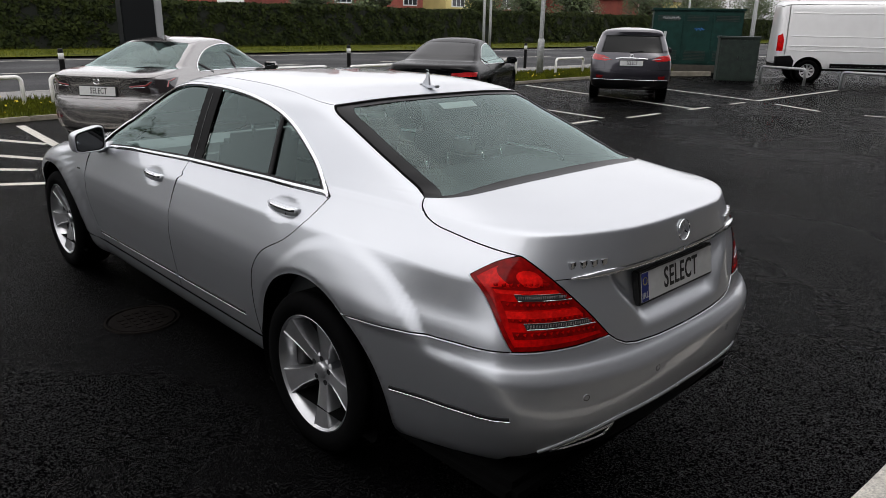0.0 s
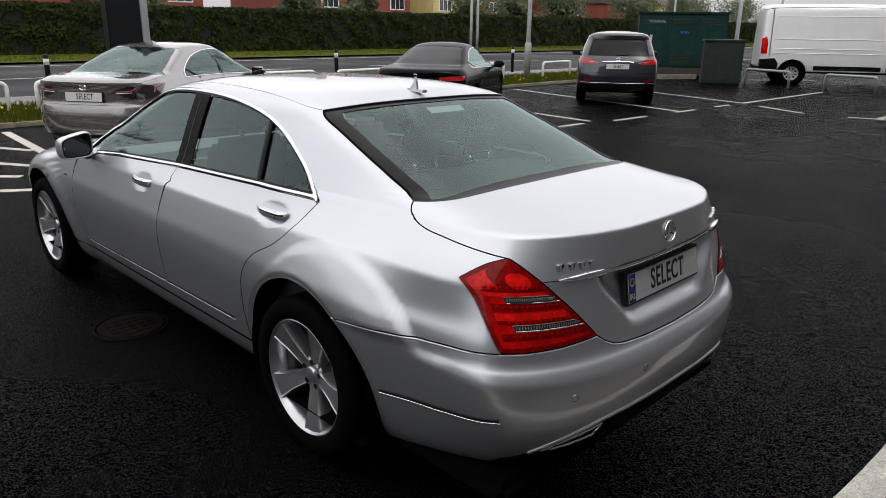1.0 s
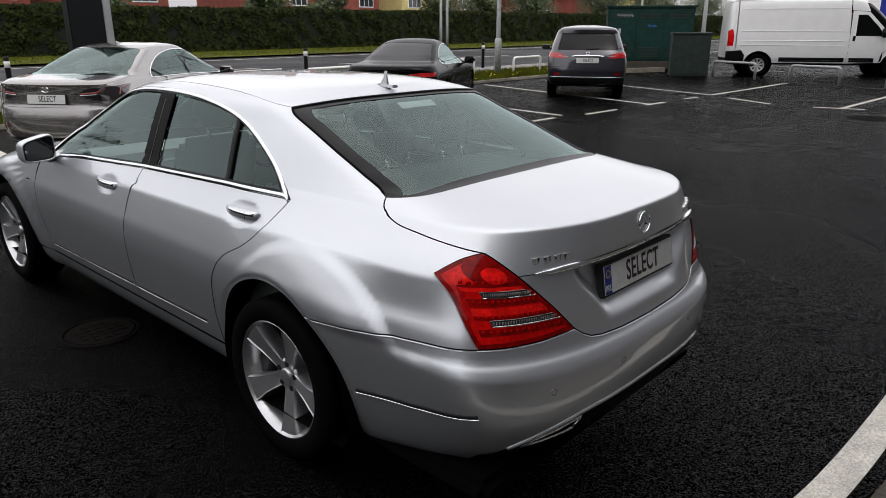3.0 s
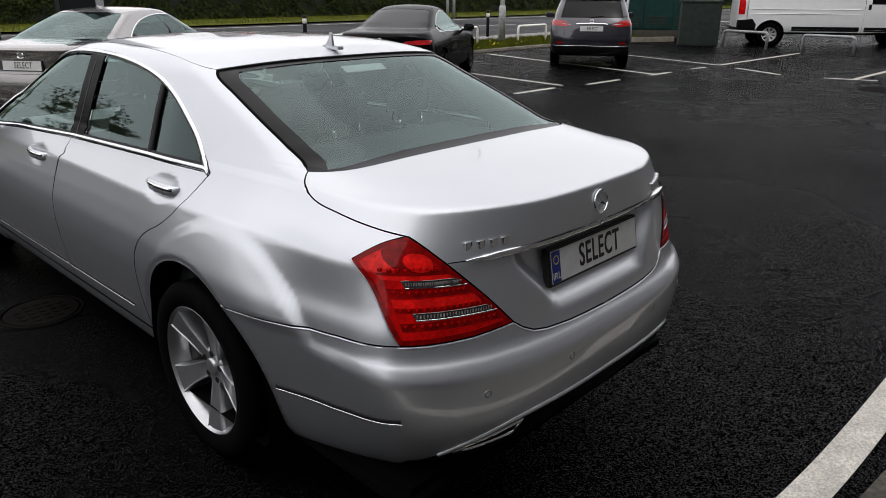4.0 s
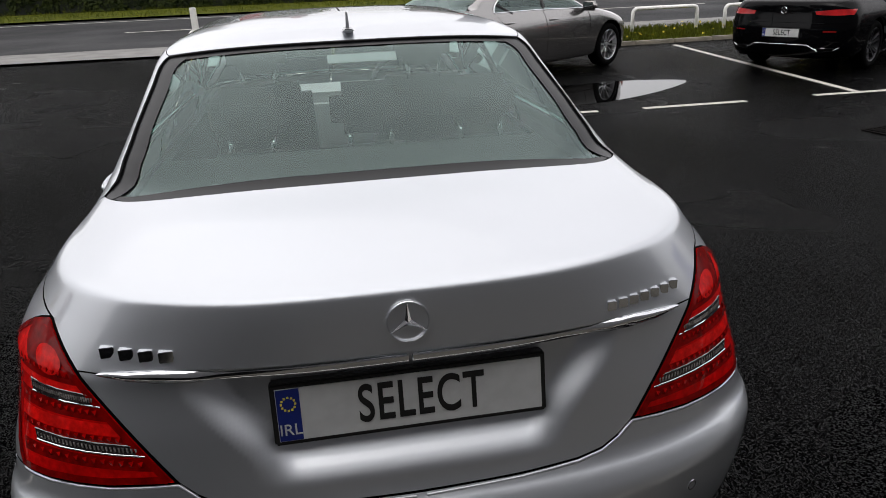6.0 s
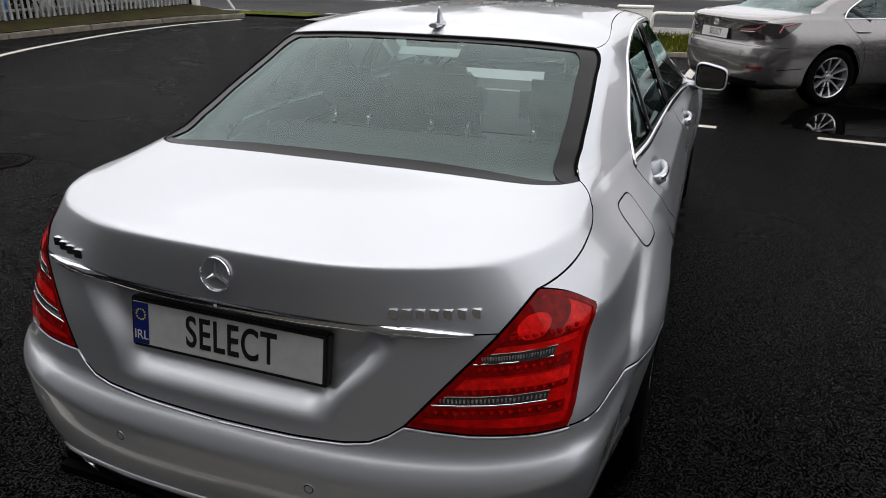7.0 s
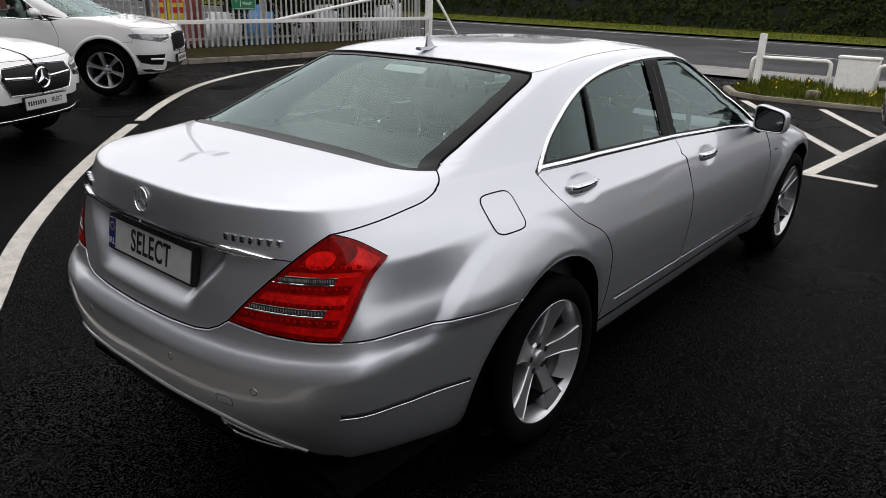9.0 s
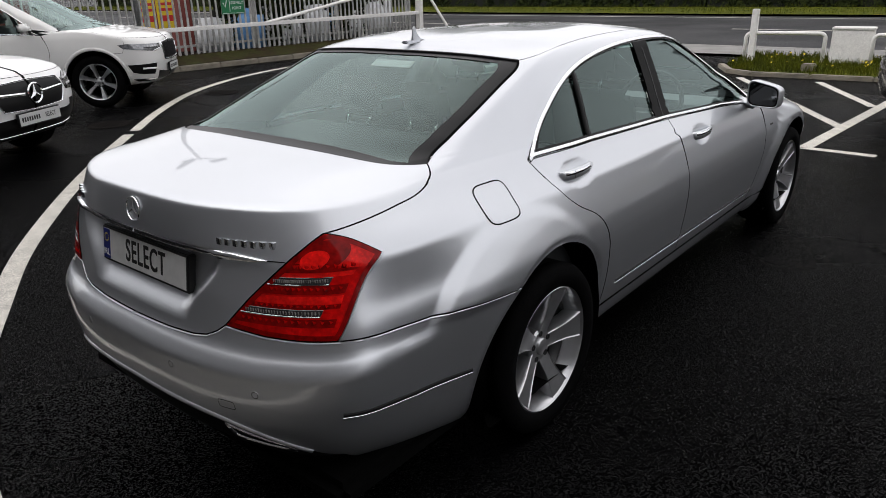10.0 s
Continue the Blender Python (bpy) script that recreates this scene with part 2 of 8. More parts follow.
def add_box(bm, x0, x1, y0, y1, z0, z1, bevel=0.0, m=None, segments=2):
    r = bmesh.ops.create_cube(bm, size=1)
    vs = r["verts"]
    for v in vs:
        v.co = Vector(((x0 + x1) / 2 + v.co.x * (x1 - x0), (y0 + y1) / 2 + v.co.y * (y1 - y0), (z0 + z1) / 2 + v.co.z * (z1 - z0)))
    if bevel:
        es = {e for v in vs for e in v.link_edges}
        r = bmesh.ops.bevel(bm, geom=list(es), offset=bevel, segments=segments, affect="EDGES")
        vs = list({v for f in r["faces"] for v in f.verts} | {v for v in vs if v.is_valid})
    if m is not None:
        bmesh.ops.transform(bm, matrix=m, verts=vs)
    return vs


def box(x0, x1, y0, y1, z0, z1, bevel=0.0, m=None):
    bm = bmesh.new()
    add_box(bm, x0, x1, y0, y1, z0, z1, bevel, m)
    return bm


def add_tube(bm, pts, radius, sides=10, caps=True, radii=None):
    """A round bar along a line of points."""
    pts = [Vector(p) for p in pts]
    rings = []
    up = None
    for i, p in enumerate(pts):
        d = (pts[min(i + 1, len(pts) - 1)] - pts[max(i - 1, 0)]).normalized()
        if up is None:
            up = d.orthogonal().normalized()
        up = (up - d * up.dot(d)).normalized()
        side = d.cross(up)
        r = radii[i] if radii else radius
        rings.append([bm.verts.new(p + (up * math.cos(a) + side * math.sin(a)) * r) for a in [2 * math.pi * k / sides for k in range(sides)]])
    for a, b in zip(rings, rings[1:]):
        for k in range(sides):
            bm.faces.new((a[k], a[(k + 1) % sides], b[(k + 1) % sides], b[k]))
    if caps:
        bm.faces.new(rings[0][::-1])
        bm.faces.new(rings[-1])


def tube(pts, radius, sides=10, radii=None):
    bm = bmesh.new()
    add_tube(bm, pts, radius, sides, True, radii)
    return bm


def add_lathe(bm, profile, segs=48, axis="x", closed=False):
    """Spins (radius, offset) points round the x axis."""
    rings = []
    for r, o in profile:
        rings.append([bm.verts.new((o, r * math.cos(2 * math.pi * k / segs), r * math.sin(2 * math.pi * k / segs))) for k in range(segs)])
    pairs = list(zip(rings, rings[1:])) + ([(rings[-1], rings[0])] if closed else [])
    for a, b in pairs:
        for k in range(segs):
            bm.faces.new((a[k], a[(k + 1) % segs], b[(k + 1) % segs], b[k]))
    return rings


def text_mesh(body, height, depth=0.002, spacing=1.0, bold=0.0, narrow=1.0):
    """Raised letters of the built-in font, centred, in the xz plane facing -y."""
    cu = bpy.data.curves.new("letters", "FONT")
    cu.body, cu.align_x, cu.align_y, cu.extrude, cu.space_character, cu.offset = body, "CENTER", "CENTER", depth / 2, spacing, bold
    cu.size = height / 0.70
    ob = bpy.data.objects.new("letters", cu)
    me = bpy.data.meshes.new_from_object(ob)
    bpy.data.objects.remove(ob)
    bm = bmesh.new()
    bm.from_mesh(me)
    bpy.data.meshes.remove(me)
    bmesh.ops.transform(bm, matrix=Matrix.Diagonal((narrow, 1, 1, 1)), verts=bm.verts)
    bmesh.ops.transform(bm, matrix=pose(0, 0, 0, 90, 0, 0), verts=bm.verts)
    return bm


def interp(xs, ys, x):
    return float(np.interp(x, xs, ys))


def smoothstep(a, b, x):
    t = min(1.0, max(0.0, (x - a) / (b - a)))
    return t * t * (3 - 2 * t)

# ---- vehicle bodies: stacked plan contours, panels cut out of one smooth surface ----
class Shell:
    """A car body as a stack of plan contours. Rows: z, half width, rear y, rear corner length, power, front y, front corner length, power.
    A point has the chart (A, v): A in metres along the contour from the tail's middle, v along the stack."""
    CORNER = 1.25

    def __init__(self, rows, bend=None):
        r = np.array(rows, float)
        d = np.hypot(np.hypot(np.diff(r[:, 0]), np.diff(r[:, 1])), 0.5 * np.diff(r[:, 2]))
        self.v = np.concatenate([[0], np.cumsum(d)])
        self.r = r
        self.m = np.zeros_like(r)
        s = np.diff(r, axis=0) / np.diff(self.v)[:, None]
        for i in range(1, len(r) - 1):
            for c in range(r.shape[1]):
                a, b = s[i - 1, c], s[i, c]
                self.m[i, c] = 0 if a * b <= 0 else 2 * a * b / (a + b)
        self.m[0], self.m[-1] = s[0], s[-1]
        self.bend = bend
        self.straight = max(0.5, (r[:, 5] - r[:, 6] - r[:, 2] - r[:, 3]).mean())
        self.amax = 2 * self.CORNER + self.straight
        self.cache = {}

    def at(self, v):
        v = min(max(v, 0.0), self.v[-1])
        i = min(int(np.searchsorted(self.v, v, side="right")) - 1, len(self.v) - 2)
        h = self.v[i + 1] - self.v[i]
        t = (v - self.v[i]) / h
        t2, t3 = t * t, t * t * t
        return (2 * t3 - 3 * t2 + 1) * self.r[i] + (t3 - 2 * t2 + t) * h * self.m[i] + (-2 * t3 + 3 * t2) * self.r[i + 1] + (t3 - t2) * h * self.m[i + 1]

    def row(self, v):
        k = round(v, 6)
        if k not in self.cache:
            self.cache[k] = tuple(float(c) for c in self.at(v))
        return self.cache[k]

    def P(self, A, v):
        z, w, yr, lr, pr, yf, lf, pf = self.row(v)
        C = self.CORNER
        if A <= C:
            th = max(A, 0.0) / C * math.pi / 2
            x = w * math.sin(th) ** (2 / pr)
            y = yr + lr * (1 - max(0.0, math.cos(th)) ** (2 / pr))
        elif A <= C + self.straight:
            x = w
            y = (yr + lr) + (A - C) / self.straight * ((yf - lf) - (yr + lr))
        else:
            th = max(0.0, (self.amax - A) / C) * math.pi / 2
            x = w * math.sin(th) ** (2 / pf)
            y = yf - lf * (1 - max(0.0, math.cos(th)) ** (2 / pf))
        return self.bend(x, y, z) if self.bend else (x, y, z)

    def N(self, A, v):
        e = 0.004
        a0, a1 = (A - e, A + e) if A - e > 0 else (A, A + 2 * e)
        v0, v1 = max(v - e, 0), min(v + e, self.v[-1])
        p, q = Vector(self.P(a0, v)), Vector(self.P(a1, v))
        r, s = Vector(self.P(A, v0)), Vector(self.P(A, v1))
        n = (q - p).cross(s - r)
        if n.length < 1e-12:
            return Vector((0, 0, 1))
        n.normalize()
        return n

    def vz(self, z):
        lo, hi = 0.0, float(self.v[-1])
        for _ in range(34):
            mid = (lo + hi) / 2
            if self.row(mid)[0] < z:
                lo = mid
            else:
                hi = mid
        return (lo + hi) / 2

    def chart(self, spec):
        kind, value, z = spec
        v = self.vz(z)
        if kind == "a":
            return (value, v)
        if kind == "f":
            lo, hi = self.amax - self.CORNER, self.amax
            for _ in range(30):
                mid = (lo + hi) / 2
                if self.P(mid, v)[0] > value:
                    lo = mid
                else:
                    hi = mid
            return ((lo + hi) / 2, v)
        axis = 0 if kind == "x" else 1
        lo, hi = (0.0, self.CORNER) if kind == "x" else (0.0, self.amax)
        for _ in range(30):
            mid = (lo + hi) / 2
            if self.P(mid, v)[axis] < value:
                lo = mid
            else:
                hi = mid
        return ((lo + hi) / 2, v)

    def line(self, specs, step=0.05):
        """Chart points along straight lines between specs."""
        out = []
        for s, t in zip(specs, specs[1:]):
            if s[0] == t[0]:
                n = max(1, int(math.hypot(t[1] - s[1], t[2] - s[2]) / step))
                out += [self.chart((s[0], s[1] + (t[1] - s[1]) * k / n, s[2] + (t[2] - s[2]) * k / n)) for k in range(n)]
            else:
                a, b = self.chart(s), self.chart(t)
                out += [(a[0] + (b[0] - a[0]) * k / 6, a[1] + (b[1] - a[1]) * k / 6) for k in range(6)]
        return out + [self.chart(specs[-1])]


def curve_specs(specs, n=6):
    """A smooth curve through specs of one kind; mixed kinds stay as they are."""
    if len({s[0] for s in specs}) > 1:
        return list(specs)
    p = [np.array(s[1:], float) for s in specs]
    out = []
    for i in range(len(p) - 1):
        a, b, c, d = p[max(i - 1, 0)], p[i], p[i + 1], p[min(i + 2, len(p) - 1)]
        for k in range(n):
            t = k / n
            q = 0.5 * (2 * b + (c - a) * t + (2 * a - 5 * b + 4 * c - d) * t * t + (3 * b - a - 3 * c + d) * t ** 3)
            out.append((specs[0][0], float(q[0]), float(q[1])))
    return out + [specs[-1]]


def arch(cy, cz, r, a0, a1, n=20):
    return [("y", cy + r * math.cos(radians(a0 + (a1 - a0) * k / n)), cz + r * math.sin(radians(a0 + (a1 - a0) * k / n))) for k in range(n + 1)]


def clip(poly, axis, val, sign):
    out = []
    for i, p in enumerate(poly):
        q = poly[i - 1]
        dp, dq = (p[axis] - val) * sign, (q[axis] - val) * sign
        if (dp >= 0) != (dq >= 0):
            t = dq / (dq - dp)
            out.append((q[0] + (p[0] - q[0]) * t, q[1] + (p[1] - q[1]) * t))
        if dp >= 0:
            out.append(p)
    return out


def inset(poly, d):
    area = sum(poly[i - 1][0] * p[1] - p[0] * poly[i - 1][1] for i, p in enumerate(poly))
    s = 1 if area > 0 else -1
    out = []
    n = len(poly)
    for i, p in enumerate(poly):
        a, b = poly[i - 1], poly[(i + 1) % n]
        e1, e2 = np.subtract(p, a), np.subtract(b, p)
        l1, l2 = np.linalg.norm(e1), np.linalg.norm(e2)
        if l1 < 1e-6 or l2 < 1e-6:
            out.append(p)
            continue
        m = np.array([-e1[1], e1[0]]) / l1 + np.array([-e2[1], e2[0]]) / l2
        k = np.linalg.norm(m)
        if k < 0.3:
            out.append(p)
            continue
        m = m / k / max(0.5, k / 2)
        keep = p[0] < 1e-4
        q = (p[0] if keep else p[0] + s * m[0] * d, p[1] + s * m[1] * d)
        out.append(q)
    return out


def panel(sh, name, poly, material, parent, side=1, centre=False, gap=0.0022, lift=0.0, skirt=0.012, cell=0.03, label="", smooth=True):
    """Cuts the chart polygon out of the shell as a panel of its own, with turned-in edges. side: -1 left, 1 right; centre: both halves in one."""
    clean = [p for i, p in enumerate(poly) if math.dist(p, poly[i - 1]) > 1e-5]
    poly = inset(clean, gap) if gap else clean
    a0, a1 = min(p[0] for p in poly), max(p[0] for p in poly)
    v0, v1 = min(p[1] for p in poly), max(p[1] for p in poly)
    na, nv = max(1, math.ceil((a1 - a0) / cell)), max(1, math.ceil((v1 - v0) / cell))
    index, chart_pts, faces = {}, [], []
    for j in range(nv):
        strip = clip(clip(poly, 1, v0 + (v1 - v0) * j / nv, 1), 1, v0 + (v1 - v0) * (j + 1) / nv, -1)
        if len(strip) < 3:
            continue
        for i in range(na):
            c = clip(clip(strip, 0, a0 + (a1 - a0) * i / na, 1), 0, a0 + (a1 - a0) * (i + 1) / na, -1)
            ids = []
            for p in c:
                k = (round(p[0], 4), round(p[1], 4))
                if k not in index:
                    index[k] = len(chart_pts)
                    chart_pts.append(p)
                if not ids or ids[-1] != index[k]:
                    ids.append(index[k])
            if len(ids) > 1 and ids[0] == ids[-1]:
                ids.pop()
            if len(set(ids)) >= 3 and len(set(ids)) == len(ids):
                faces.append(ids)
    pts = [Vector(sh.P(*p)) for p in chart_pts]
    nrm = [sh.N(*p) for p in chart_pts]
    if lift:
        pts = [p + n * lift for p, n in zip(pts, nrm)]
    fixed = []
    for f in faces:
        n = sum((nrm[i] for i in f), Vector())
        a = Vector()
        for k in range(len(f)):
            a += pts[f[k - 1]].cross(pts[f[k]])
        fixed.append(f if a.dot(n) > 0 else f[::-1])
    faces = fixed
    n_face = len(faces)
    if skirt:
        count = {}
        for f in faces:
            for k in range(len(f)):
                e = (f[k - 1], f[k])
                count[tuple(sorted(e))] = count.get(tuple(sorted(e)), []) + [e]
        rim = {}
        for es in count.values():
            if len(es) != 1:
                continue
            i, j = es[0]
            if centre and chart_pts[i][0] < 2e-3 and chart_pts[j][0] < 2e-3:
                continue
            out = (pts[j] - pts[i]).cross(nrm[i] + nrm[j])
            out = out.normalized() if out.length > 1e-9 else nrm[i]
            quad = []
            for k, depth in ((j, 0), (i, 0), (i, skirt), (j, skirt)):
                if (k, depth) not in rim:
                    rim[(k, depth)] = len(pts)
                    pts.append(pts[k] - nrm[k] * depth)
                    nrm.append((nrm[k] * 0.5 + out).normalized() if depth == 0 else out)
                quad.append(rim[(k, depth)])
            faces.append(quad)
    n_skin = len(faces)
    flip = side < 0
    if centre:
        n0 = len(pts)
        pts = pts + [Vector((-p.x, p.y, p.z)) for p in pts]
        nrm = nrm + [Vector((-n.x, n.y, n.z)) for n in nrm]
        faces = faces + [[k + n0 for k in f[::-1]] for f in faces]
    elif flip:
        pts = [Vector((-p.x, p.y, p.z)) for p in pts]
        nrm = [Vector((-n.x, n.y, n.z)) for n in nrm]
        faces = [f[::-1] for f in faces]
    me = bpy.data.meshes.new(name)
    me.from_pydata([tuple(p) for p in pts], [], faces)
    me.materials.append(material)
    if skirt > 0.008:
        me.materials.append(BLACKGAP)
        for i, p in enumerate(me.polygons):
            p.material_index = 1 if i % n_skin >= n_face else 0
    if smooth:
        for p in me.polygons:
            p.use_smooth = True
        me.normals_split_custom_set_from_vertices([tuple(n) for n in nrm])
    ob = new(name, me)
    ob.parent = parent
    if label:
        ob["label"] = label
    return ob


def ribbon(sh, name, pts, width, material, parent, side=1, centre=False, lift=-0.008, thick=0.0, label="", taper=0.0):
    """A strip that follows chart points on the shell; raised and closed where thick is given."""
    me = bpy.data.meshes.new(name)
    vs, fs = [], []
    sides = [1, -1] if centre else [side]
    for sd in sides:
        base = len(vs)
        rows = []
        for i, p in enumerate(pts):
            q, r = pts[max(i - 1, 0)], pts[min(i + 1, len(pts) - 1)]
            c, n = Vector(sh.P(*p)), sh.N(*p)
            d = Vector(sh.P(*r)) - Vector(sh.P(*q))
            t = n.cross(d)
            t = t.normalized() if t.length > 1e-9 else Vector((0, 0, 1))
            w = width / 2 * (1 - taper * max(0.0, i / (len(pts) - 1) - 0.86) / 0.14)
            if thick:
                ring = [c - t * w + n * (lift - 0.002), c - t * w * 0.85 + n * (lift + thick * 0.8), c + n * (lift + thick), c + t * w * 0.85 + n * (lift + thick * 0.8), c + t * w + n * (lift - 0.002)]
            else:
                ring = [c - t * w + n * lift, c + t * w + n * lift]
            rows.append([(sd * k.x, k.y, k.z) for k in ring])
        m = len(rows[0])
        for rw in rows:
            vs += rw
        for i in range(len(rows) - 1):
            for k in range(m - 1):
                f = (base + i * m + k, base + (i + 1) * m + k, base + (i + 1) * m + k + 1, base + i * m + k + 1)
                fs.append(f if sd > 0 else f[::-1])
    me.from_pydata(vs, [], fs)
    me.materials.append(material)
    if thick:
        for p in me.polygons:
            p.use_smooth = True
    ob = new(name, me)
    ob.parent = parent
    if label:
        ob["label"] = label
    return ob


def make_wheel(parent, x, y, z, side, r=0.343, width=0.25, rim_r=0.243, spokes=5, spoke_w=0.075, double=False, rim_mat=None, twist=0.0, label=""):
    """tyre, rim with spokes, hub cap, bolts, brake disc; the outer face looks to side."""
    rim_mat = rim_mat or ALLOY
    w = thing_part("wheel", parent, pose(x, y, z))
    if label:
        w["label"] = label
    hw = width / 2
    bm = bmesh.new()
    prof = [(rim_r + 0.004, -hw * 0.82), (r * 0.86, -hw), (r * 0.955, -hw * 0.96), (r, -hw * 0.78)]
    for g in (-0.45, 0.0, 0.45):
        prof += [(r, hw * (g - 0.06)), (r - 0.009, hw * (g - 0.05)), (r - 0.009, hw * (g + 0.05)), (r, hw * (g + 0.06))]
    prof += [(r, hw * 0.78), (r * 0.955, hw * 0.96), (r * 0.86, hw), (rim_r + 0.007, hw * 0.95), (rim_r + 0.002, hw * 0.82)]
    add_lathe(bm, prof, 56, closed=True)
    part("tyre", bm, RUBBER, w, smooth=True)
    bm = bmesh.new()
    add_lathe(bm, [(rim_r - 0.004, hw * 0.3), (rim_r + 0.005, hw * 0.80), (rim_r + 0.008, hw * 0.9), (rim_r + 0.001, hw * 0.93), (rim_r - 0.009, hw * 0.84), (rim_r - 0.024, hw * 0.35), (rim_r - 0.018, hw * 0.3)], 64, closed=True)
    add_lathe(bm, [(0.0005, hw * 0.525), (0.064, hw * 0.52), (0.074, hw * 0.46), (0.075, hw * 0.1), (0.075, hw * 0.0), (0.0005, hw * 0.0)], 40)
    n = spokes * (2 if double else 1)
    for k in range(n):
        a = 2 * math.pi * ((k // 2 + (0.16 if k % 2 else -0.16)) if double else k) / spokes + radians(twist)
        m = Matrix.Rotation(a, 4, "X")
        stations = [(0.036, 0.46, 0.50), (0.07, 0.48, 0.555), (0.11, 0.52, 0.64), (0.155, 0.60, 0.73), (0.20, 0.78, 0.82), (rim_r - 0.002, 0.96, 0.89)]
        across = ((-0.070, -0.92), (-0.030, -1.02), (-0.006, -0.98), (0.0, -0.90), (-0.0035, -0.80), (-0.004, 0.0), (-0.0035, 0.80), (0.0, 0.90), (-0.006, 0.98), (-0.030, 1.02), (-0.070, 0.92))
        rows = []
        for rad, wk, xo in stations:
            sw = spoke_w * wk / 2
            dish = 0.35 + 0.65 * smoothstep(0.05, 0.13, rad)
            rows.append([bm.verts.new(m @ Vector((xo * hw + (dx * dish if -0.01 < dx < 0 else dx), sw * q, rad))) for dx, q in across])
        na = len(across)
        for p, q in zip(rows, rows[1:]):
            for i in range(na - 1):
                bm.faces.new((p[i], p[i + 1], q[i + 1], q[i]))
            bm.faces.new((p[na - 1], p[0], q[0], q[na - 1]))
    rim = part("rim", bm, rim_mat, w)
    for p in rim.data.polygons:
        p.use_smooth = len(p.vertices) == 4 and p.area > 0 and abs(p.center.length) > 0
    rim.data.set_sharp_from_angle(angle=radians(28))
    bm = bmesh.new()
    add_lathe(bm, [(0.0005, hw * 0.60), (0.028, hw * 0.595), (0.034, hw * 0.57), (0.0345, hw * 0.45)], 32)
    part("hub_cap", bm, rim_mat, rim, smooth=True)
    for k in range(5):
        a = 2 * math.pi * (k + 0.5) / 5 + radians(twist)
        bm = bmesh.new()
        add_lathe(bm, [(0.0005, hw * 0.535), (0.010, hw * 0.54), (0.0125, hw * 0.545), (0.0125, hw * 0.42)], 8)
        bmesh.ops.translate(bm, verts=bm.verts, vec=(0, 0.055 * math.cos(a), 0.055 * math.sin(a)))
        part("bolt", bm, DARKMETAL, rim)
    # inner half of the rim, its alloy darkened to paint depth shade
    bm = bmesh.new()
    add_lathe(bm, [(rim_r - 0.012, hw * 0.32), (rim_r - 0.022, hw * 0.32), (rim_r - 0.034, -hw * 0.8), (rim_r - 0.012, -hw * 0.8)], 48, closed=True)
    part("barrel", bm, mat("shaded_barrel_alloy", (0.10, 0.10, 0.102), rough=0.4, metal=0.8, var=0.4, scale=14), w, smooth=True)
    # disc steel also darkened as if shaded by the wheel
    bm = bmesh.new()
    add_lathe(bm, [(0.05, -0.04), (0.150, -0.04), (0.150, -0.062), (0.05, -0.062)], 40, closed=True)
    part("brake_disc", bm, mat("shaded_brake_steel", (0.035, 0.033, 0.032), rough=0.4, metal=0.9, var=0.3, scale=30), w, smooth=False)
    # added black disc that closes the wheel, as shade behind the spokes
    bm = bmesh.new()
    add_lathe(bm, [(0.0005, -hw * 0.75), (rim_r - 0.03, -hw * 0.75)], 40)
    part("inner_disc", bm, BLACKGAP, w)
    if side < 0:
        w.matrix_basis = w.matrix_basis @ Matrix.Rotation(math.pi, 4, "Z")
    return w


def thing_part(name, parent, m):
    """A part that is only a pivot for its own pieces."""
    bm = bmesh.new()
    add_lathe(bm, [(0.0005, -0.05), (0.03, -0.05), (0.03, 0.0), (0.0005, 0.0)], 12)
    ob = part(name, bm, DARKMETAL, parent)
    ob.matrix_basis = m
    return ob

# ---- ground, road, verge ----
def sheet(name, pts, z, material, kind="structure", label="", category="", cell=None):
    bm = bmesh.new()
    vs = [bm.verts.new((x, y, z)) for x, y in pts]
    bm.faces.new(vs)
    ob = mesh_obj(name, bm, material)
    return tagged(ob, label, category, "", kind)


sheet("ground", [(-900, -900), (900, -900), (900, 900), (-900, 900)], 0.0, ASPHALT, label="wet dark grey asphalt of a car park", category="ground")
# road on the far side of the verge
sheet("road", [(-400, 16.4), (400, 16.4), (400, 31.0), (-400, 31.0)], 0.006, ROADMAT, label="wet two-way asphalt road beside the car park", category="road")
sheet("pavement", [(-9.0, 14.35), (24, 14.35), (24, 16.4), (-9.0, 16.4)], 0.05, PAVING, label="grey concrete footpath along the road", category="footpath")


def paint_line(name, pts, width, z=0.004, label="worn white painted line on wet asphalt", group="parking bay lines", material=None):
    """A painted stripe along points, of real thickness."""
    P = [Vector((x, y, 0)) for x, y in pts]
    bm = bmesh.new()
    rows = []
    for i, p in enumerate(P):
        d = (P[min(i + 1, len(P) - 1)] - P[max(i - 1, 0)]).normalized()
        n = Vector((-d.y, d.x, 0)) * width / 2
        rows.append([bm.verts.new(p - n + Vector((0, 0, k))) for k in (0.001, z)] + [bm.verts.new(p + n + Vector((0, 0, k))) for k in (z, 0.001)])
    for a, b in zip(rows, rows[1:]):
        for k in range(3):
            bm.faces.new((a[k], b[k], b[k + 1], a[k + 1]))
    bm.faces.new(rows[0][::-1])
    bm.faces.new(rows[-1])
    return tagged(mesh_obj(name, bm, material or WHITELINE), label, "road marking", group)


def smooth_path(pts, n=8):
    out = []
    p = [np.array(q, float) for q in pts]
    for i in range(len(p) - 1):
        a, b, c, d = p[max(i - 1, 0)], p[i], p[i + 1], p[min(i + 2, len(p) - 1)]
        for k in range(n):
            t = k / n
            out.append(tuple(0.5 * (2 * b + (c - a) * t + (2 * a - 5 * b + 4 * c - d) * t * t + (3 * b - a - 3 * c + d) * t ** 3)))
    return out + [tuple(p[-1])]


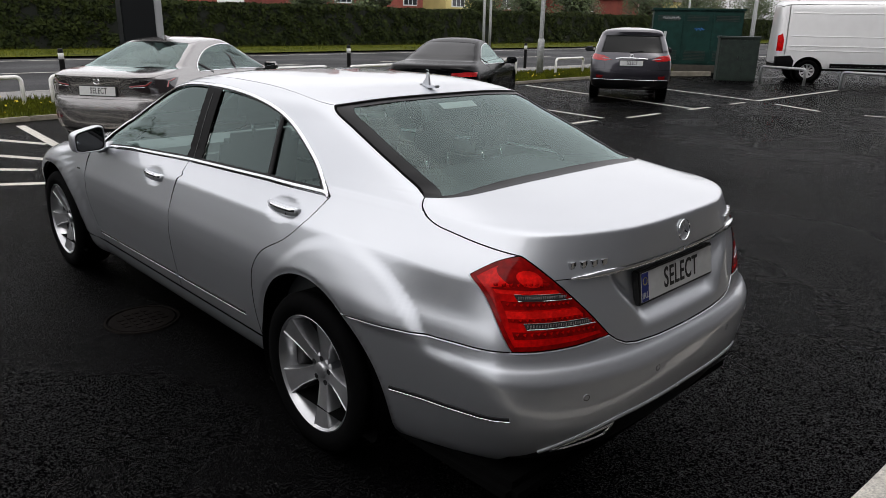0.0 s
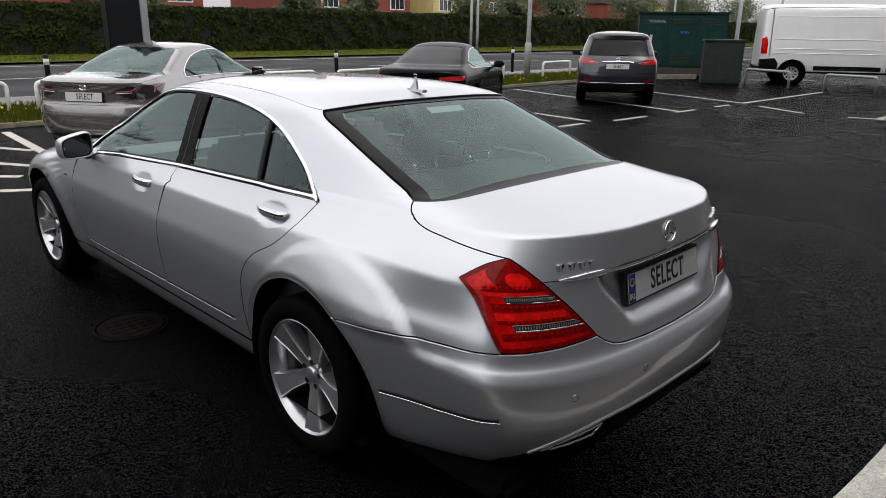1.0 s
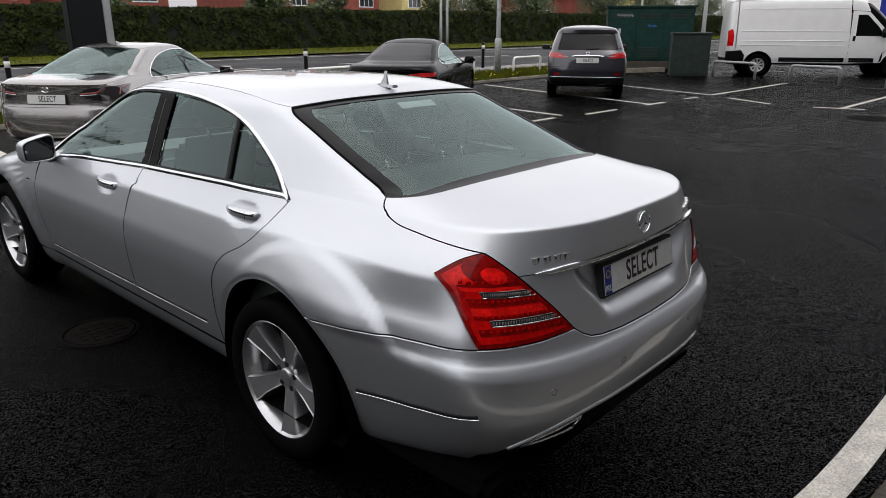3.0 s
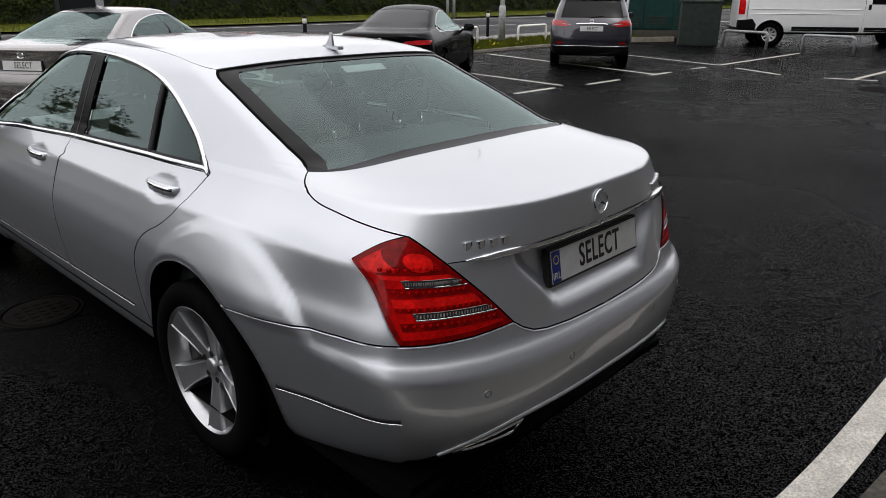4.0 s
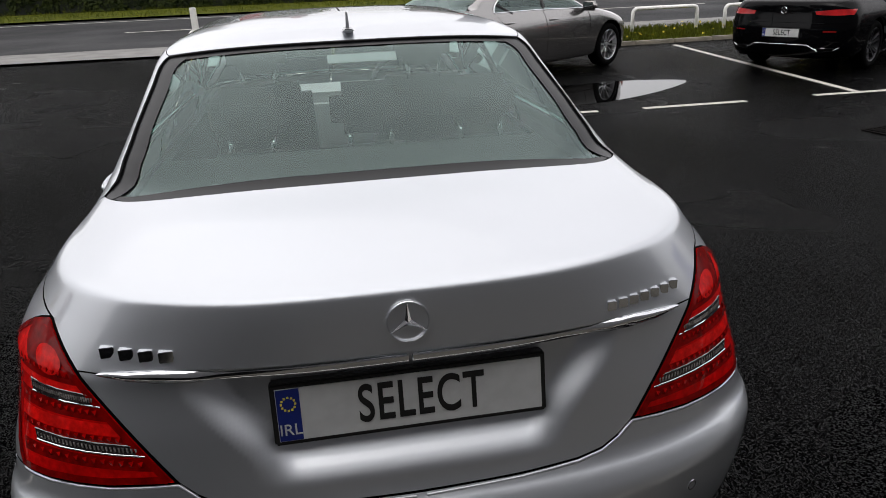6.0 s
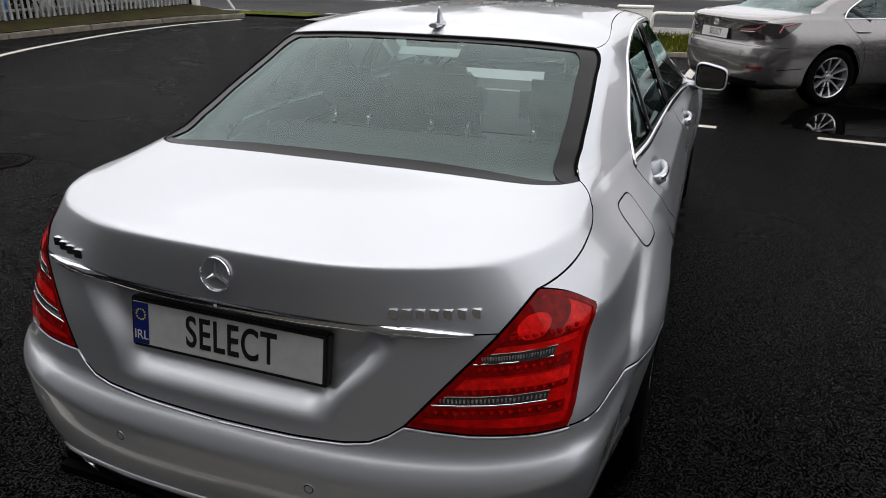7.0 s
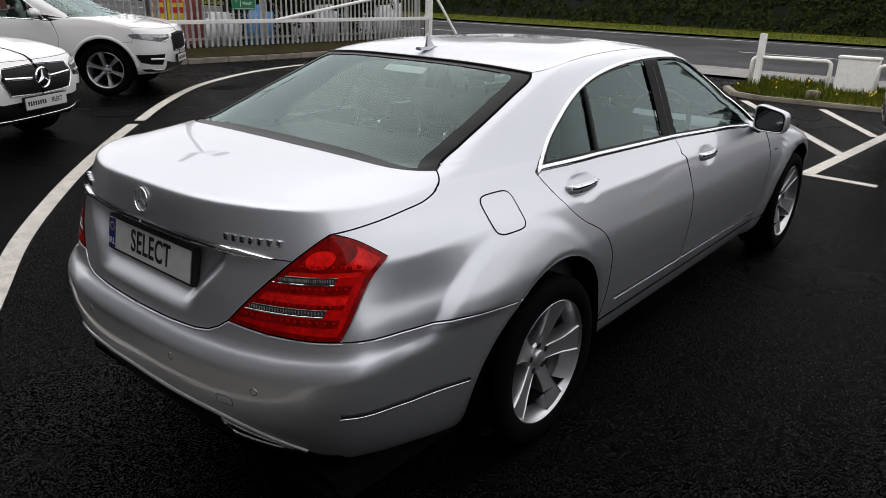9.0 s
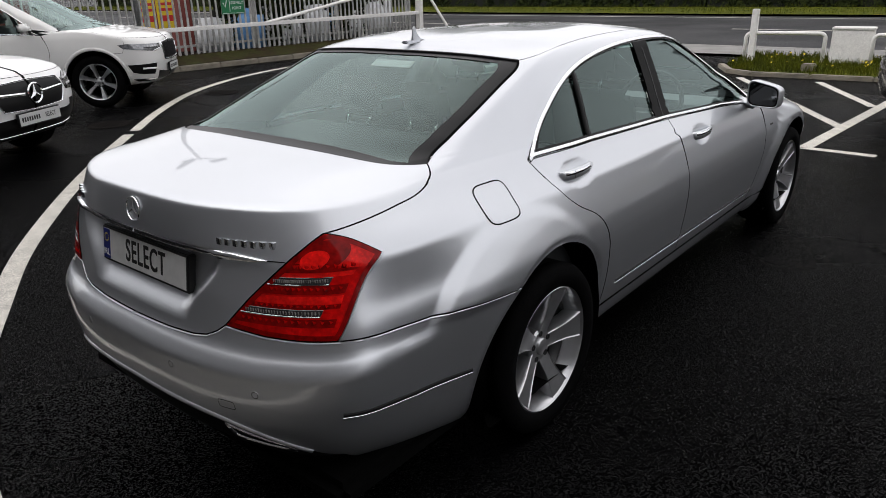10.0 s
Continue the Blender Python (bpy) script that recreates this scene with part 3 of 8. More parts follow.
# bay lines and short bars at their ends
for x0, x1 in ((6.43, 6.95), (9.55, 10.3), (12.6, 14.1), (15.65, 17.6)):
    paint_line("bay_line", [(x0, 5.62 if x0 < 10 else 5.3), (x1, 11.35)], 0.10)
for x0, x1, y in ((3.6, 4.89, 5.53), (5.83, 7.02, 5.56), (8.0, 9.15, 5.53), (10.02, 11.16, 5.36), (12.35, 13.21, 5.3), (14.21, 14.9, 5.26)):
    paint_line("bay_end_bar", [(x0, y), (x1, y - 0.02)], 0.10)
paint_line("bay_line", [(15.62, 5.21), (20.8, 5.09)], 0.10)
paint_line("bay_end_bar", [(15.21, 4.60), (14.50, 3.38)], 0.10)
paint_line("bay_end_bar", [(14.5, 2.47), (14.75, 1.53)], 0.10)
paint_line("bay_line", [(14.65, 1.95), (21.1, 1.78)], 0.10)
paint_line("bay_end_bar", [(14.5, 0.58), (14.4, -0.5)], 0.10)
# hatched corner before the silver car
paint_line("hatch_line", [(-1.88, 10.92), (0.50, 7.10)], 0.12, group="hatched corner lines")
paint_line("hatch_line", [(-0.62, 10.94), (0.54, 8.78)], 0.12, group="hatched corner lines")
paint_line("hatch_line", [(0.44, 5.78), (0.75, 10.9)], 0.13, z=0.006, group="hatched corner lines")
paint_line("hatch_line", [(0.40, 5.77), (1.09, 5.74)], 0.11, group="hatched corner lines")
paint_line("bay_end_bar", [(2.05, 5.63), (3.05, 5.55)], 0.10)
paint_line("hatch_curve", smooth_path([(0.44, 5.78), (-0.9, 6.6), (-2.1, 8.2), (-2.6, 9.9)]), 0.12, group="hatched corner lines")
paint_line("hatch_line", [(-0.1, 6.95), (-2.3, 9.0)], 0.12, group="hatched corner lines")
# long curved edge line
CURVE = [(8.0, -1.84), (5.0, -1.84), (2.6, -1.83), (1.93, -1.82), (1.21, -1.805), (0.55, -1.775), (0.09, -1.72), (-0.72, -1.55), (-1.52, -1.255), (-2.22, -0.90), (-2.95, -0.50), (-3.71, 0.0), (-4.57, 0.62), (-5.67, 1.48), (-6.50, 2.18)]
paint_line("edge_line", smooth_path(CURVE), 0.13, group="curved edge line")
paint_line("edge_line", smooth_path([(-6.68, 2.36), (-7.82, 3.36), (-9.11, 4.70), (-10.0, 6.05), (-10.55, 7.3), (-10.9, 8.7), (-11.2, 10.5), (-11.2, 12.4), (-10.8, 14.2)]), 0.13, group="curved edge line")
# road markings
paint_line("road_edge_line", [(-200, 16.8), (200, 16.8)], 0.12, z=0.012, group="road markings")
paint_line("road_edge_line", [(-200, 29.6), (200, 29.6)], 0.12, z=0.012, group="road markings")
for i in range(-7, 12):
    paint_line("road_dash", [(i * 8.0 - 6.0, 22.9), (i * 8.0 - 2.0, 22.9)], 0.12, z=0.012, group="road markings")


def kerb_run(pts, group, h=0.075, depth=0.13, length=0.9):
    """Kerb stones along a path, each its own piece under one kerb."""
    k = tagged(new("kerb"), "weathered concrete kerb stones edging the grass", "kerb", group, "structure")
    P = [Vector((x, y, 0)) for x, y in pts]
    for a, b in zip(P, P[1:]):
        L = (b - a).length
        n = max(1, round(L / length))
        ang = math.degrees(math.atan2(b.y - a.y, b.x - a.x))
        for i in range(n):
            c = a + (b - a) * ((i + 0.5) / n)
            bm = box(-L / n / 2 + 0.004, L / n / 2 - 0.004, 0, depth, -0.05, h, 0.018)
            ob = part("kerb_stone", bm, CONCRETE, k)
            ob.matrix_basis = pose(c.x, c.y, random.uniform(-0.006, 0.004), 0, 0, ang)
    return k


kerb_run([(-2.75, 12.3), (-2.3, 11.45), (-1.8, 11.2), (2, 11.5), (8, 11.75), (14, 11.75), (20.5, 11.9)], "verge kerb")


def grass_strip(name, x0, x1, y0f, y1, z, n, label, blade=0.11):
    bm = bmesh.new()
    nx = int((x1 - x0) / 1.0)
    ny = 6
    rows = []
    for i in range(nx + 1):
        x = x0 + (x1 - x0) * i / nx
        ya = y0f(x)
        rows.append([bm.verts.new((x, ya + (y1 - ya) * j / ny, z * (0.9 if j == 0 else 1) + 0.05 * noise.noise((x * 0.7, j * 0.9, 0)) * (0 < j < ny))) for j in range(ny + 1)])
    for a, b in zip(rows, rows[1:]):
        for j in range(ny):
            bm.faces.new((a[j], b[j], b[j + 1], a[j + 1]))
    tagged(mesh_obj(name, bm, EARTH if "earth" in name else GRASS), label, "grass", "", "structure")
    vs, fs = [], []
    rnd = random.Random(len(name))
    for _ in range(n):
        x = rnd.uniform(x0, x1)
        ya = y0f(x)
        y = rnd.uniform(ya + 0.03, y1)
        a, h, lean = rnd.uniform(0, 6.28), blade * rnd.uniform(0.4, 1.35), rnd.uniform(0, 0.5)
        dx, dy = math.cos(a), math.sin(a)
        w = 0.010
        b = len(vs)
        vs += [(x - dy * w, y + dx * w, z - 0.02), (x + dy * w, y - dx * w, z - 0.02), (x + dx * h * lean * 0.5, y + dy * h * lean * 0.5, z + h * 0.65), (x + dx * h * lean, y + dy * h * lean, z + h * 0.95)]
        fs += [(b, b + 1, b + 2), (b, b + 2, b + 3)]
    me = bpy.data.meshes.new(name + "_blades")
    me.from_pydata(vs, [], fs)
    me.materials.append(GRASS)
    tagged(new(name + "_blades", me), "uneven green grass blades with a few yellow weeds", "grass", "", "stuff")


grass_strip("verge_grass", -2.6, 24.0, lambda x: interp([-2.6, -2.3, -1.8, 2, 8, 14, 20.5, 24], [12.4, 11.6, 11.33, 11.63, 11.88, 11.88, 12.0, 12.1], x), 14.35, 0.065, 42000, "strip of mossy green grass beside the kerb", 0.12)
grass_strip("far_verge_grass", -80, 160, lambda x: 31.0, 37.9, 0.10, 36000, "grass verge below the hedge across the road", 0.16)


def hedge(name, x0, x1, y0, y1, h, n, label):
    """A clipped hedge: near-black core painted as inner shade, thousands of leaf clumps on its faces."""
    t = thing(name, pose(0, 0, 0), label, "hedge")
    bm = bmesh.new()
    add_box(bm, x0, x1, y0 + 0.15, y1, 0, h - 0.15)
    part("core", bm, HEDGESHADE, t)
    rnd = random.Random(7)
    vs, fs = [], []
    for _ in range(n):
        x = rnd.uniform(x0, x1)
        bulge = 0.35 * noise.noise((x * 0.45, 0, 3.1)) + 0.15 * noise.noise((x * 1.7, 0, 9.1))
        top = h + 0.16 * noise.noise((x * 0.35, 5, 0)) + 0.10 * noise.noise((x * 1.9, 2, 0))
        if rnd.random() < 0.8:
            z = rnd.uniform(0.15, top)
            y = y0 + bulge * 0.4 + 0.25 * noise.noise((x * 1.3, z * 1.3, 0)) + rnd.uniform(0, 0.22)
        else:
            z, y = top + rnd.uniform(-0.08, 0.1), rnd.uniform(y0, y1)
        s = rnd.uniform(0.06, 0.14)
        a, b = rnd.uniform(0, 6.28), rnd.uniform(-0.9, 0.9)
        u = Vector((math.cos(a), 0.4 * math.sin(a), math.sin(a)))
        w = Vector((-math.sin(a) * 0.8, b, math.cos(a) * 0.8))
        c = Vector((x, y, z))
        k = len(vs)
        vs += [c - u * s, c + w * s * 0.55, c + u * s, c - w * s * 0.55]
        fs.append((k, k + 1, k + 2, k + 3))
    me = bpy.data.meshes.new("leaves")
    me.from_pydata([tuple(v) for v in vs], [], fs)
    me.materials.append(LEAF)
    o = new("leaves", me)
    o.parent = t
    o["kind"] = "stuff"
    return t


hedge("hedge", -80, 170, 38.0, 40.0, 2.5, 200000, "long clipped dark green hedge across the road")

# plain wall that closes the place behind the camera
bm = bmesh.new()
add_box(bm, -26, 45, -7.8, -7.5, 0, 12.5)
tagged(mesh_obj("wall_south", bm, mat("showroom_wall", (0.09, 0.09, 0.093), rough=0.5, var=0.3, scale=0.6)), "plain dark grey wall behind the camera", "wall", "", "structure")

# ---- the silver saloon ----
def hero_bend(x, y, z):
    full = x
    # the body draws in behind the rear wheels, to the tail lights and the rear window
    if y < 0.40 and x > 0.2:
        k = smoothstep(0.2, 0.5, x)
        q = (0.40 - y) / 0.80
        draw = q * q / 0.4 if 0 < q < 0.2 else (max(q, 0.1) - 0.1 if q < 0.9 else 0.9 - (1.1 - min(q, 1.1)) ** 2 / 0.4)
        wing = 0.056 * smoothstep(-0.26, -0.70, y) * (1 - 0.85 * smoothstep(-0.74, -0.98, y)) * (1 - smoothstep(0.80, 1.02, z))
        bumper = 0.046 * smoothstep(-0.33, -0.70, y) * (1 - 0.85 * smoothstep(-0.76, -1.0, y))
        t = smoothstep(0.650, 0.700, z)
        x -= k * (bumper + (wing - bumper) * t)
        x -= k * smoothstep(0.72, 1.30, z) * (0.100 * draw - 0.026 * smoothstep(-0.5, -0.95, y))
    # wheel-arch flares: a blister that rises at a firm outer fold and ends in a turned lip
    if z < 1.02 and x > 0.5:
        d = math.hypot(y + 0.19, z - 0.39)
        if d < 0.575:
            u = (0.575 - d) / 0.24
            keep = 1 - smoothstep(-0.22, -0.42, y) * smoothstep(0.735, 0.645, z)
            x += ((full - x) * 0.6 + 0.017) * (0.34 * smoothstep(0.0, 0.24, u) + 0.66 * smoothstep(0.0, 0.85, u)) * smoothstep(0.62, 0.34, y) * keep
        d = math.hypot(y - 3.165, z - 0.335)
        if d < 0.60:
            u = (0.60 - d) / 0.20
            x += 0.020 * (0.34 * smoothstep(0.0, 0.24, u) + 0.66 * smoothstep(0.0, 0.85, u)) * smoothstep(1.0, 0.86, z)
        for cy, cz in ((0.0, 0.345), (3.165, 0.335)):
            x -= 0.008 * smoothstep(0.455, 0.430, math.hypot(y - cy, z - cz))
    # plate recess in the tail
    if y < -0.85 and z < 1.0:
        ax = abs(x)
        edge = 0.388 - 0.125 * smoothstep(0.95, 0.76, z)
        m = smoothstep(edge + 0.040, edge - 0.045, ax) * smoothstep(0.738, 0.800, z) * smoothstep(0.972, 0.952, z)
        y += 0.042 * m
    # hollows behind the door handles
    if x > 0.6 and 0.8 < z < 1.1:
        for hy, hz in ((0.262, 0.985), (1.50, 0.928)):
            e = ((y - hy) / 0.112) ** 2 + ((z - hz) / 0.052) ** 2
            if e < 1.0:
                x -= 0.013 * (1 - e) ** 1.15
    return (x, y, z)


HERO_ROWS = [
    (0.20, 0.785, -0.93, 0.58, 2.8, 3.85, 0.8, 2.4),
    (0.27, 0.832, -1.065, 0.60, 2.8, 3.98, 0.8, 2.4),
    (0.36, 0.862, -1.140, 0.60, 2.8, 4.03, 0.8, 2.4),
    (0.48, 0.886, -1.186, 0.60, 2.8, 4.05, 0.8, 2.4),
    (0.58, 0.900, -1.1985, 0.60, 2.8, 4.05, 0.8, 2.4),
    (0.630, 0.906, -1.1985, 0.60, 2.8, 4.04, 0.8, 2.4),
    (0.650, 0.908, -1.1935, 0.60, 2.8, 4.04, 0.8, 2.4),
    (0.668, 0.909, -1.183, 0.60, 2.8, 4.03, 0.8, 2.4),
    (0.685, 0.9095, -1.169, 0.60, 2.8, 4.02, 0.8, 2.4),
    (0.70, 0.910, -1.152, 0.60, 2.8, 4.0, 0.8, 2.4),
    (0.76, 0.908, -1.135, 0.60, 2.8, 3.95, 0.8, 2.4),
    (0.84, 0.892, -1.120, 0.60, 2.8, 3.75, 0.8, 2.4),
    (0.92, 0.8715, -1.105, 0.60, 2.8, 3.3, 0.7, 2.4),
    (0.950, 0.8625, -1.102, 0.60, 2.8, 3.1, 0.66, 2.4),
    (0.957, 0.8580, -1.101, 0.60, 2.8, 3.05, 0.65, 2.4),
    (0.98, 0.8425, -1.098, 0.60, 2.8, 2.85, 0.6, 2.4),
    (1.03, 0.810, -1.092, 0.60, 2.8, 2.70, 0.55, 2.4),
    (1.07, 0.787, -1.0865, 0.60, 2.8, 2.60, 0.5, 2.4),
    (1.089, 0.777, -1.0825, 0.60, 2.8, 2.56, 0.5, 2.4),
    (1.0955, 0.773, -1.077, 0.60, 2.8, 2.55, 0.5, 2.4),
    (1.0990, 0.771, -1.066, 0.60, 2.8, 2.54, 0.5, 2.4),
    (1.1075, 0.766, -1.00, 0.60, 2.75, 2.52, 0.5, 2.4),
    (1.1205, 0.760, -0.90, 0.57, 2.7, 2.50, 0.5, 2.4),
    (1.138, 0.752, -0.75, 0.50, 2.7, 2.45, 0.5, 2.4),
    (1.155, 0.7440, -0.555, 0.34, 3.2, 2.41, 0.5, 2.4),
    (1.20, 0.7235, -0.405, 0.28, 3.6, 2.31, 0.47, 2.4),
    (1.25, 0.700, -0.275, 0.27, 3.6, 2.2, 0.45, 2.4),
    (1.33, 0.659, -0.065, 0.27, 3.4, 2.02, 0.42, 2.4),
    (1.40, 0.619, 0.12, 0.28, 3.3, 1.84, 0.40, 2.4),
    (1.43, 0.580, 0.23, 0.34, 2.8, 1.72, 0.4, 2.4),
    (1.455, 0.48, 0.36, 0.34, 2.4, 1.55, 0.35, 2.4),
    (1.472, 0.30, 0.62, 0.2, 2.2, 1.35, 0.25, 2.4),
    (1.478, 0.002, 0.85, 0.1, 2.0, 1.15, 0.1, 2.0),
]
hero = thing("saloon_car", pose(0, 0, 0), "silver four-door saloon car parked on wet asphalt", "car")
H = Shell(HERO_ROWS, hero_bend)

BA, LB, LO, LT, LI = ("y", -0.243, 0.700), ("y", -0.955, 0.744), ("y", -0.776, 0.963), ("y", -0.887, 1.030), ("x", 0.447, 0.761)
RWB, RWT, WC = ("y", -0.43, 1.136), ("y", 0.228, 1.397), ("y", 0.02, 1.07)
arch_r = arch(0.0, 0.345, 0.425, 198, 124)
seam = H.line([BA, ("y", -0.55, 0.724), LB])
light_bottom = H.line([LB, ("x", 0.70, 0.744), ("x", 0.58, 0.749), LI])
boot_low = H.line([LI, ("x", 0.415, 0.737), ("x", 0.375, 0.718), ("x", 0.32, 0.709), ("x", 0.2, 0.703), ("x", 0.01, 0.70)])
light_in = H.line(curve_specs([LI, ("x", 0.525, 0.855), ("x", 0.612, 0.955), ("x", 0.6685, 1.0285)]))
light_out = H.line(curve_specs([LO, ("y", -0.845, 0.900), LB]))
light_top = H.line(curve_specs([LT, ("y", -0.835, 1.008), LO]))
boot_side = H.line(curve_specs([LT, ("y", -0.78, 1.047), ("y", -0.66, 1.062), ("y", -0.565, 1.071), ("y", -0.50, 1.086), ("y", -0.455, 1.108), RWB]))
glass_low = [(H.chart(RWB)[0] * (1 - k / 10), H.vz(1.136 + 0.019 * math.sin(k / 10 * math.pi / 2))) for k in range(11)]
glass_side = H.line(curve_specs([RWB, ("y", -0.208, 1.222), ("y", 0.039, 1.317), ("y", 0.171, 1.368), RWT]))
glass_top = [(H.chart(RWT)[0] * (1 - k / 10), H.vz(1.397 + 0.022 * math.sin(k / 10 * math.pi / 2))) for k in range(11)]
DOOR_REAR = curve_specs([WC, ("y", 0.10, 0.955), ("y", 0.20, 0.873), ("y", 0.335, 0.80), ("y", 0.42, 0.70), ("y", 0.455, 0.56), ("y", 0.462, 0.44), ("y", 0.455, 0.345)])
door_rear = H.line(DOOR_REAR)
BELT = [("y", 0.02, 1.07), ("y", 0.45, 1.066), ("y", 1.20, 1.042), ("y", 1.9, 1.005), ("y", 2.42, 0.965)]
belt_r, belt_f = H.line(BELT[:3]), H.line(BELT[2:])
door_mid = H.line(curve_specs([("y", 1.20, 1.042), ("y", 1.255, 0.85), ("y", 1.29, 0.6), ("y", 1.30, 0.345)]))
door_front = H.line(curve_specs([("y", 2.42, 0.965), ("y", 2.50, 0.85), ("y", 2.52, 0.6), ("y", 2.42, 0.345)]))
sill_r, sill_f = H.line([("y", 0.455, 0.345), ("y", 1.30, 0.345)]), H.line([("y", 1.30, 0.345), ("y", 2.42, 0.345)])
DLO = [WC, ("y", 0.085, 1.115), ("y", 0.20, 1.20), ("y", 0.37, 1.292), ("y", 0.60, 1.362), ("y", 0.9, 1.402), ("y", 1.25, 1.414), ("y", 1.55, 1.396), ("y", 1.85, 1.318), ("y", 2.15, 1.17), ("y", 2.36, 1.03), ("y", 2.42, 0.965)]
dlo = H.line(curve_specs(DLO))
ROOF = [RWT, ("y", 0.55, 1.430), ("y", 1.0, 1.444), ("y", 1.4, 1.440), ("y", 1.72, 1.40), ("y", 2.0, 1.30), ("y", 2.3, 1.12), ("y", 2.55, 0.97)]
roof_line = H.line(curve_specs(ROOF[:5]))
pillar_a = H.line(curve_specs(ROOF[4:]))

for sd in (-1, 1):
    panel(H, "rear_fender", H.line(arch(0, 0.345, 0.425, 0, 124)) + seam[1:] + light_out[::-1][1:] + light_top[::-1][1:] + boot_side[1:] + glass_side[1:] + roof_line[1:] + pillar_a[1:]
          + [H.chart(("y", 2.42, 0.965))] + dlo[::-1][1:] + door_rear[1:] + [H.chart(("y", 0.45, 0.33))], SILVER, hero, sd, cell=0.012)
    panel(H, "rear_door", belt_r + door_mid[1:] + sill_r[::-1][1:] + door_rear[::-1][1:-1], SILVER, hero, sd, cell=0.012)
    panel(H, "front_door", belt_f + door_front[1:] + sill_f[::-1][1:] + door_mid[::-1][1:-1], SILVER, hero, sd, cell=0.012)
    panel(H, "front_fender", H.line([("y", 2.42, 0.965), ("y", 2.55, 0.962), ("y", 2.9, 0.93), ("y", 3.4, 0.86), ("y", 3.8, 0.74), ("y", 3.8, 0.55), ("y", 3.58, 0.45)]) + H.line(arch(3.165, 0.335, 0.425, 14, 178))
          + H.line([("y", 2.60, 0.335), ("y", 2.42, 0.345)]) + door_front[::-1][1:], SILVER, hero, sd, cell=0.035)
    panel(H, "sill", H.line([("y", 0.43, 0.335), ("y", 2.73, 0.335), ("y", 2.72, 0.21), ("y", 0.44, 0.21)]), SILVER, hero, sd, cell=0.05)
    panel(H, "tail_light", light_top + light_out[1:] + light_bottom[1:] + light_in[1:], REDLENS, hero, sd, gap=0.003, lift=0.002, cell=0.025, label="red tail light with clear strips")
    for name, pts in (("door_seal", door_rear), ("door_seal", door_mid), ("door_seal", door_front), ("bumper_seal", seam), ("light_seal", light_bottom), ("light_seal", light_in), ("light_seal", light_out), ("light_seal", light_top),
                      ("boot_seal", boot_side), ("roof_seal", roof_line), ("window_seal", glass_side)):
        ribbon(H, name, pts, 0.02, BLACKGAP, hero, sd)
BUMP_LOW = [("x", 0.005, 0.478), ("x", 0.30, 0.472), ("x", 0.46, 0.455), ("x", 0.60, 0.405), ("x", 0.72, 0.325)]
bump_low = [(0.0, H.vz(0.478))] + H.line(curve_specs(BUMP_LOW)) + H.line([("y", -0.85, 0.268), ("y", -0.405, 0.222)])
panel(H, "bumper", bump_low + H.line(arch_r)[1:] + seam[1:] + light_bottom[1:] + boot_low[1:] + [(0.0, H.vz(0.70))], SILVER, hero, centre=True, cell=0.015, label="silver rear bumper")
panel(H, "diffuser", [(0.0, H.vz(0.235)), (0.5, H.vz(0.235))] + H.line([("y", -0.85, 0.215), ("y", -0.42, 0.21)]) + bump_low[::-1], BLACKPLASTIC, hero, centre=True, cell=0.06, lift=-0.012, label="black lower rear bumper insert")
ribbon(H, "bumper_trim", bump_low[:-12], 0.018, SILVER, hero, centre=True, lift=0.0, thick=0.006)
panel(H, "boot_lid", [(0.0, H.vz(0.70))] + boot_low[::-1][1:] + light_in[1:] + boot_side[1:] + glass_low[1:], SILVER, hero, centre=True, cell=0.008, label="silver boot lid with a plate recess")
ribbon(H, "boot_seal", boot_low, 0.025, BLACKGAP, hero, centre=True)
panel(H, "roof", roof_line + [(H.chart(ROOF[4])[0] + (H.amax - H.chart(ROOF[4])[0]) * k / 12, H.vz(1.40 + 0.02 * math.sin(k / 12 * math.pi / 2))) for k in range(1, 13)] + [(H.amax, H.v[-1]), (0.0, H.v[-1])] + glass_top[::-1][:-1], SILVER, hero, centre=True, cell=0.04)
panel(H, "rear_window", glass_low[::-1] + glass_side[1:] + glass_top[1:], TINT, hero, centre=True, cell=0.025, gap=0.004, lift=-0.007, skirt=0.004, label="tinted heated rear window")
panel(H, "windscreen", pillar_a + [(H.chart(ROOF[-1])[0] + (H.amax - H.chart(ROOF[-1])[0]) * k / 8, H.vz(0.97 + 0.02 * k / 8)) for k in range(1, 9)] + [(H.amax, H.vz(1.42))] + [(H.amax - (H.amax - H.chart(ROOF[4])[0]) * k / 8, H.vz(1.42 - 0.02 * k / 8)) for k in range(1, 8)], SCREENGLASS, hero, centre=True, cell=0.06, gap=0.004, skirt=0.004)
bon_line = H.line([("y", 2.55, 0.962), ("y", 2.9, 0.93), ("y", 3.4, 0.86), ("y", 3.8, 0.74)])
panel(H, "bonnet", bon_line + [(bon_line[-1][0] + (H.amax - bon_line[-1][0]) * k / 8, H.vz(0.74)) for k in range(1, 9)] + [(H.amax - (H.amax - bon_line[0][0]) * k / 8, H.vz(0.985 - 0.02 * k / 8)) for k in range(0, 8)], SILVER, hero, centre=True, cell=0.06)
nose = H.line([("y", 3.8, 0.74), ("y", 3.8, 0.55), ("y", 3.58, 0.45), ("y", 3.58, 0.23)])
panel(H, "front_bumper", nose + [(H.amax, H.vz(0.23)), (H.amax, H.vz(0.74))], SILVER, hero, centre=True, cell=0.06)
for sd in (-1, 1):
    for y, zc in ((0.0, 0.345), (3.165, 0.338)):
        make_wheel(hero, sd * 0.785, y, 0.343, sd, twist=(58 if sd > 0 else 48) if y == 0 else 30, spoke_w=0.132, rim_r=0.248)
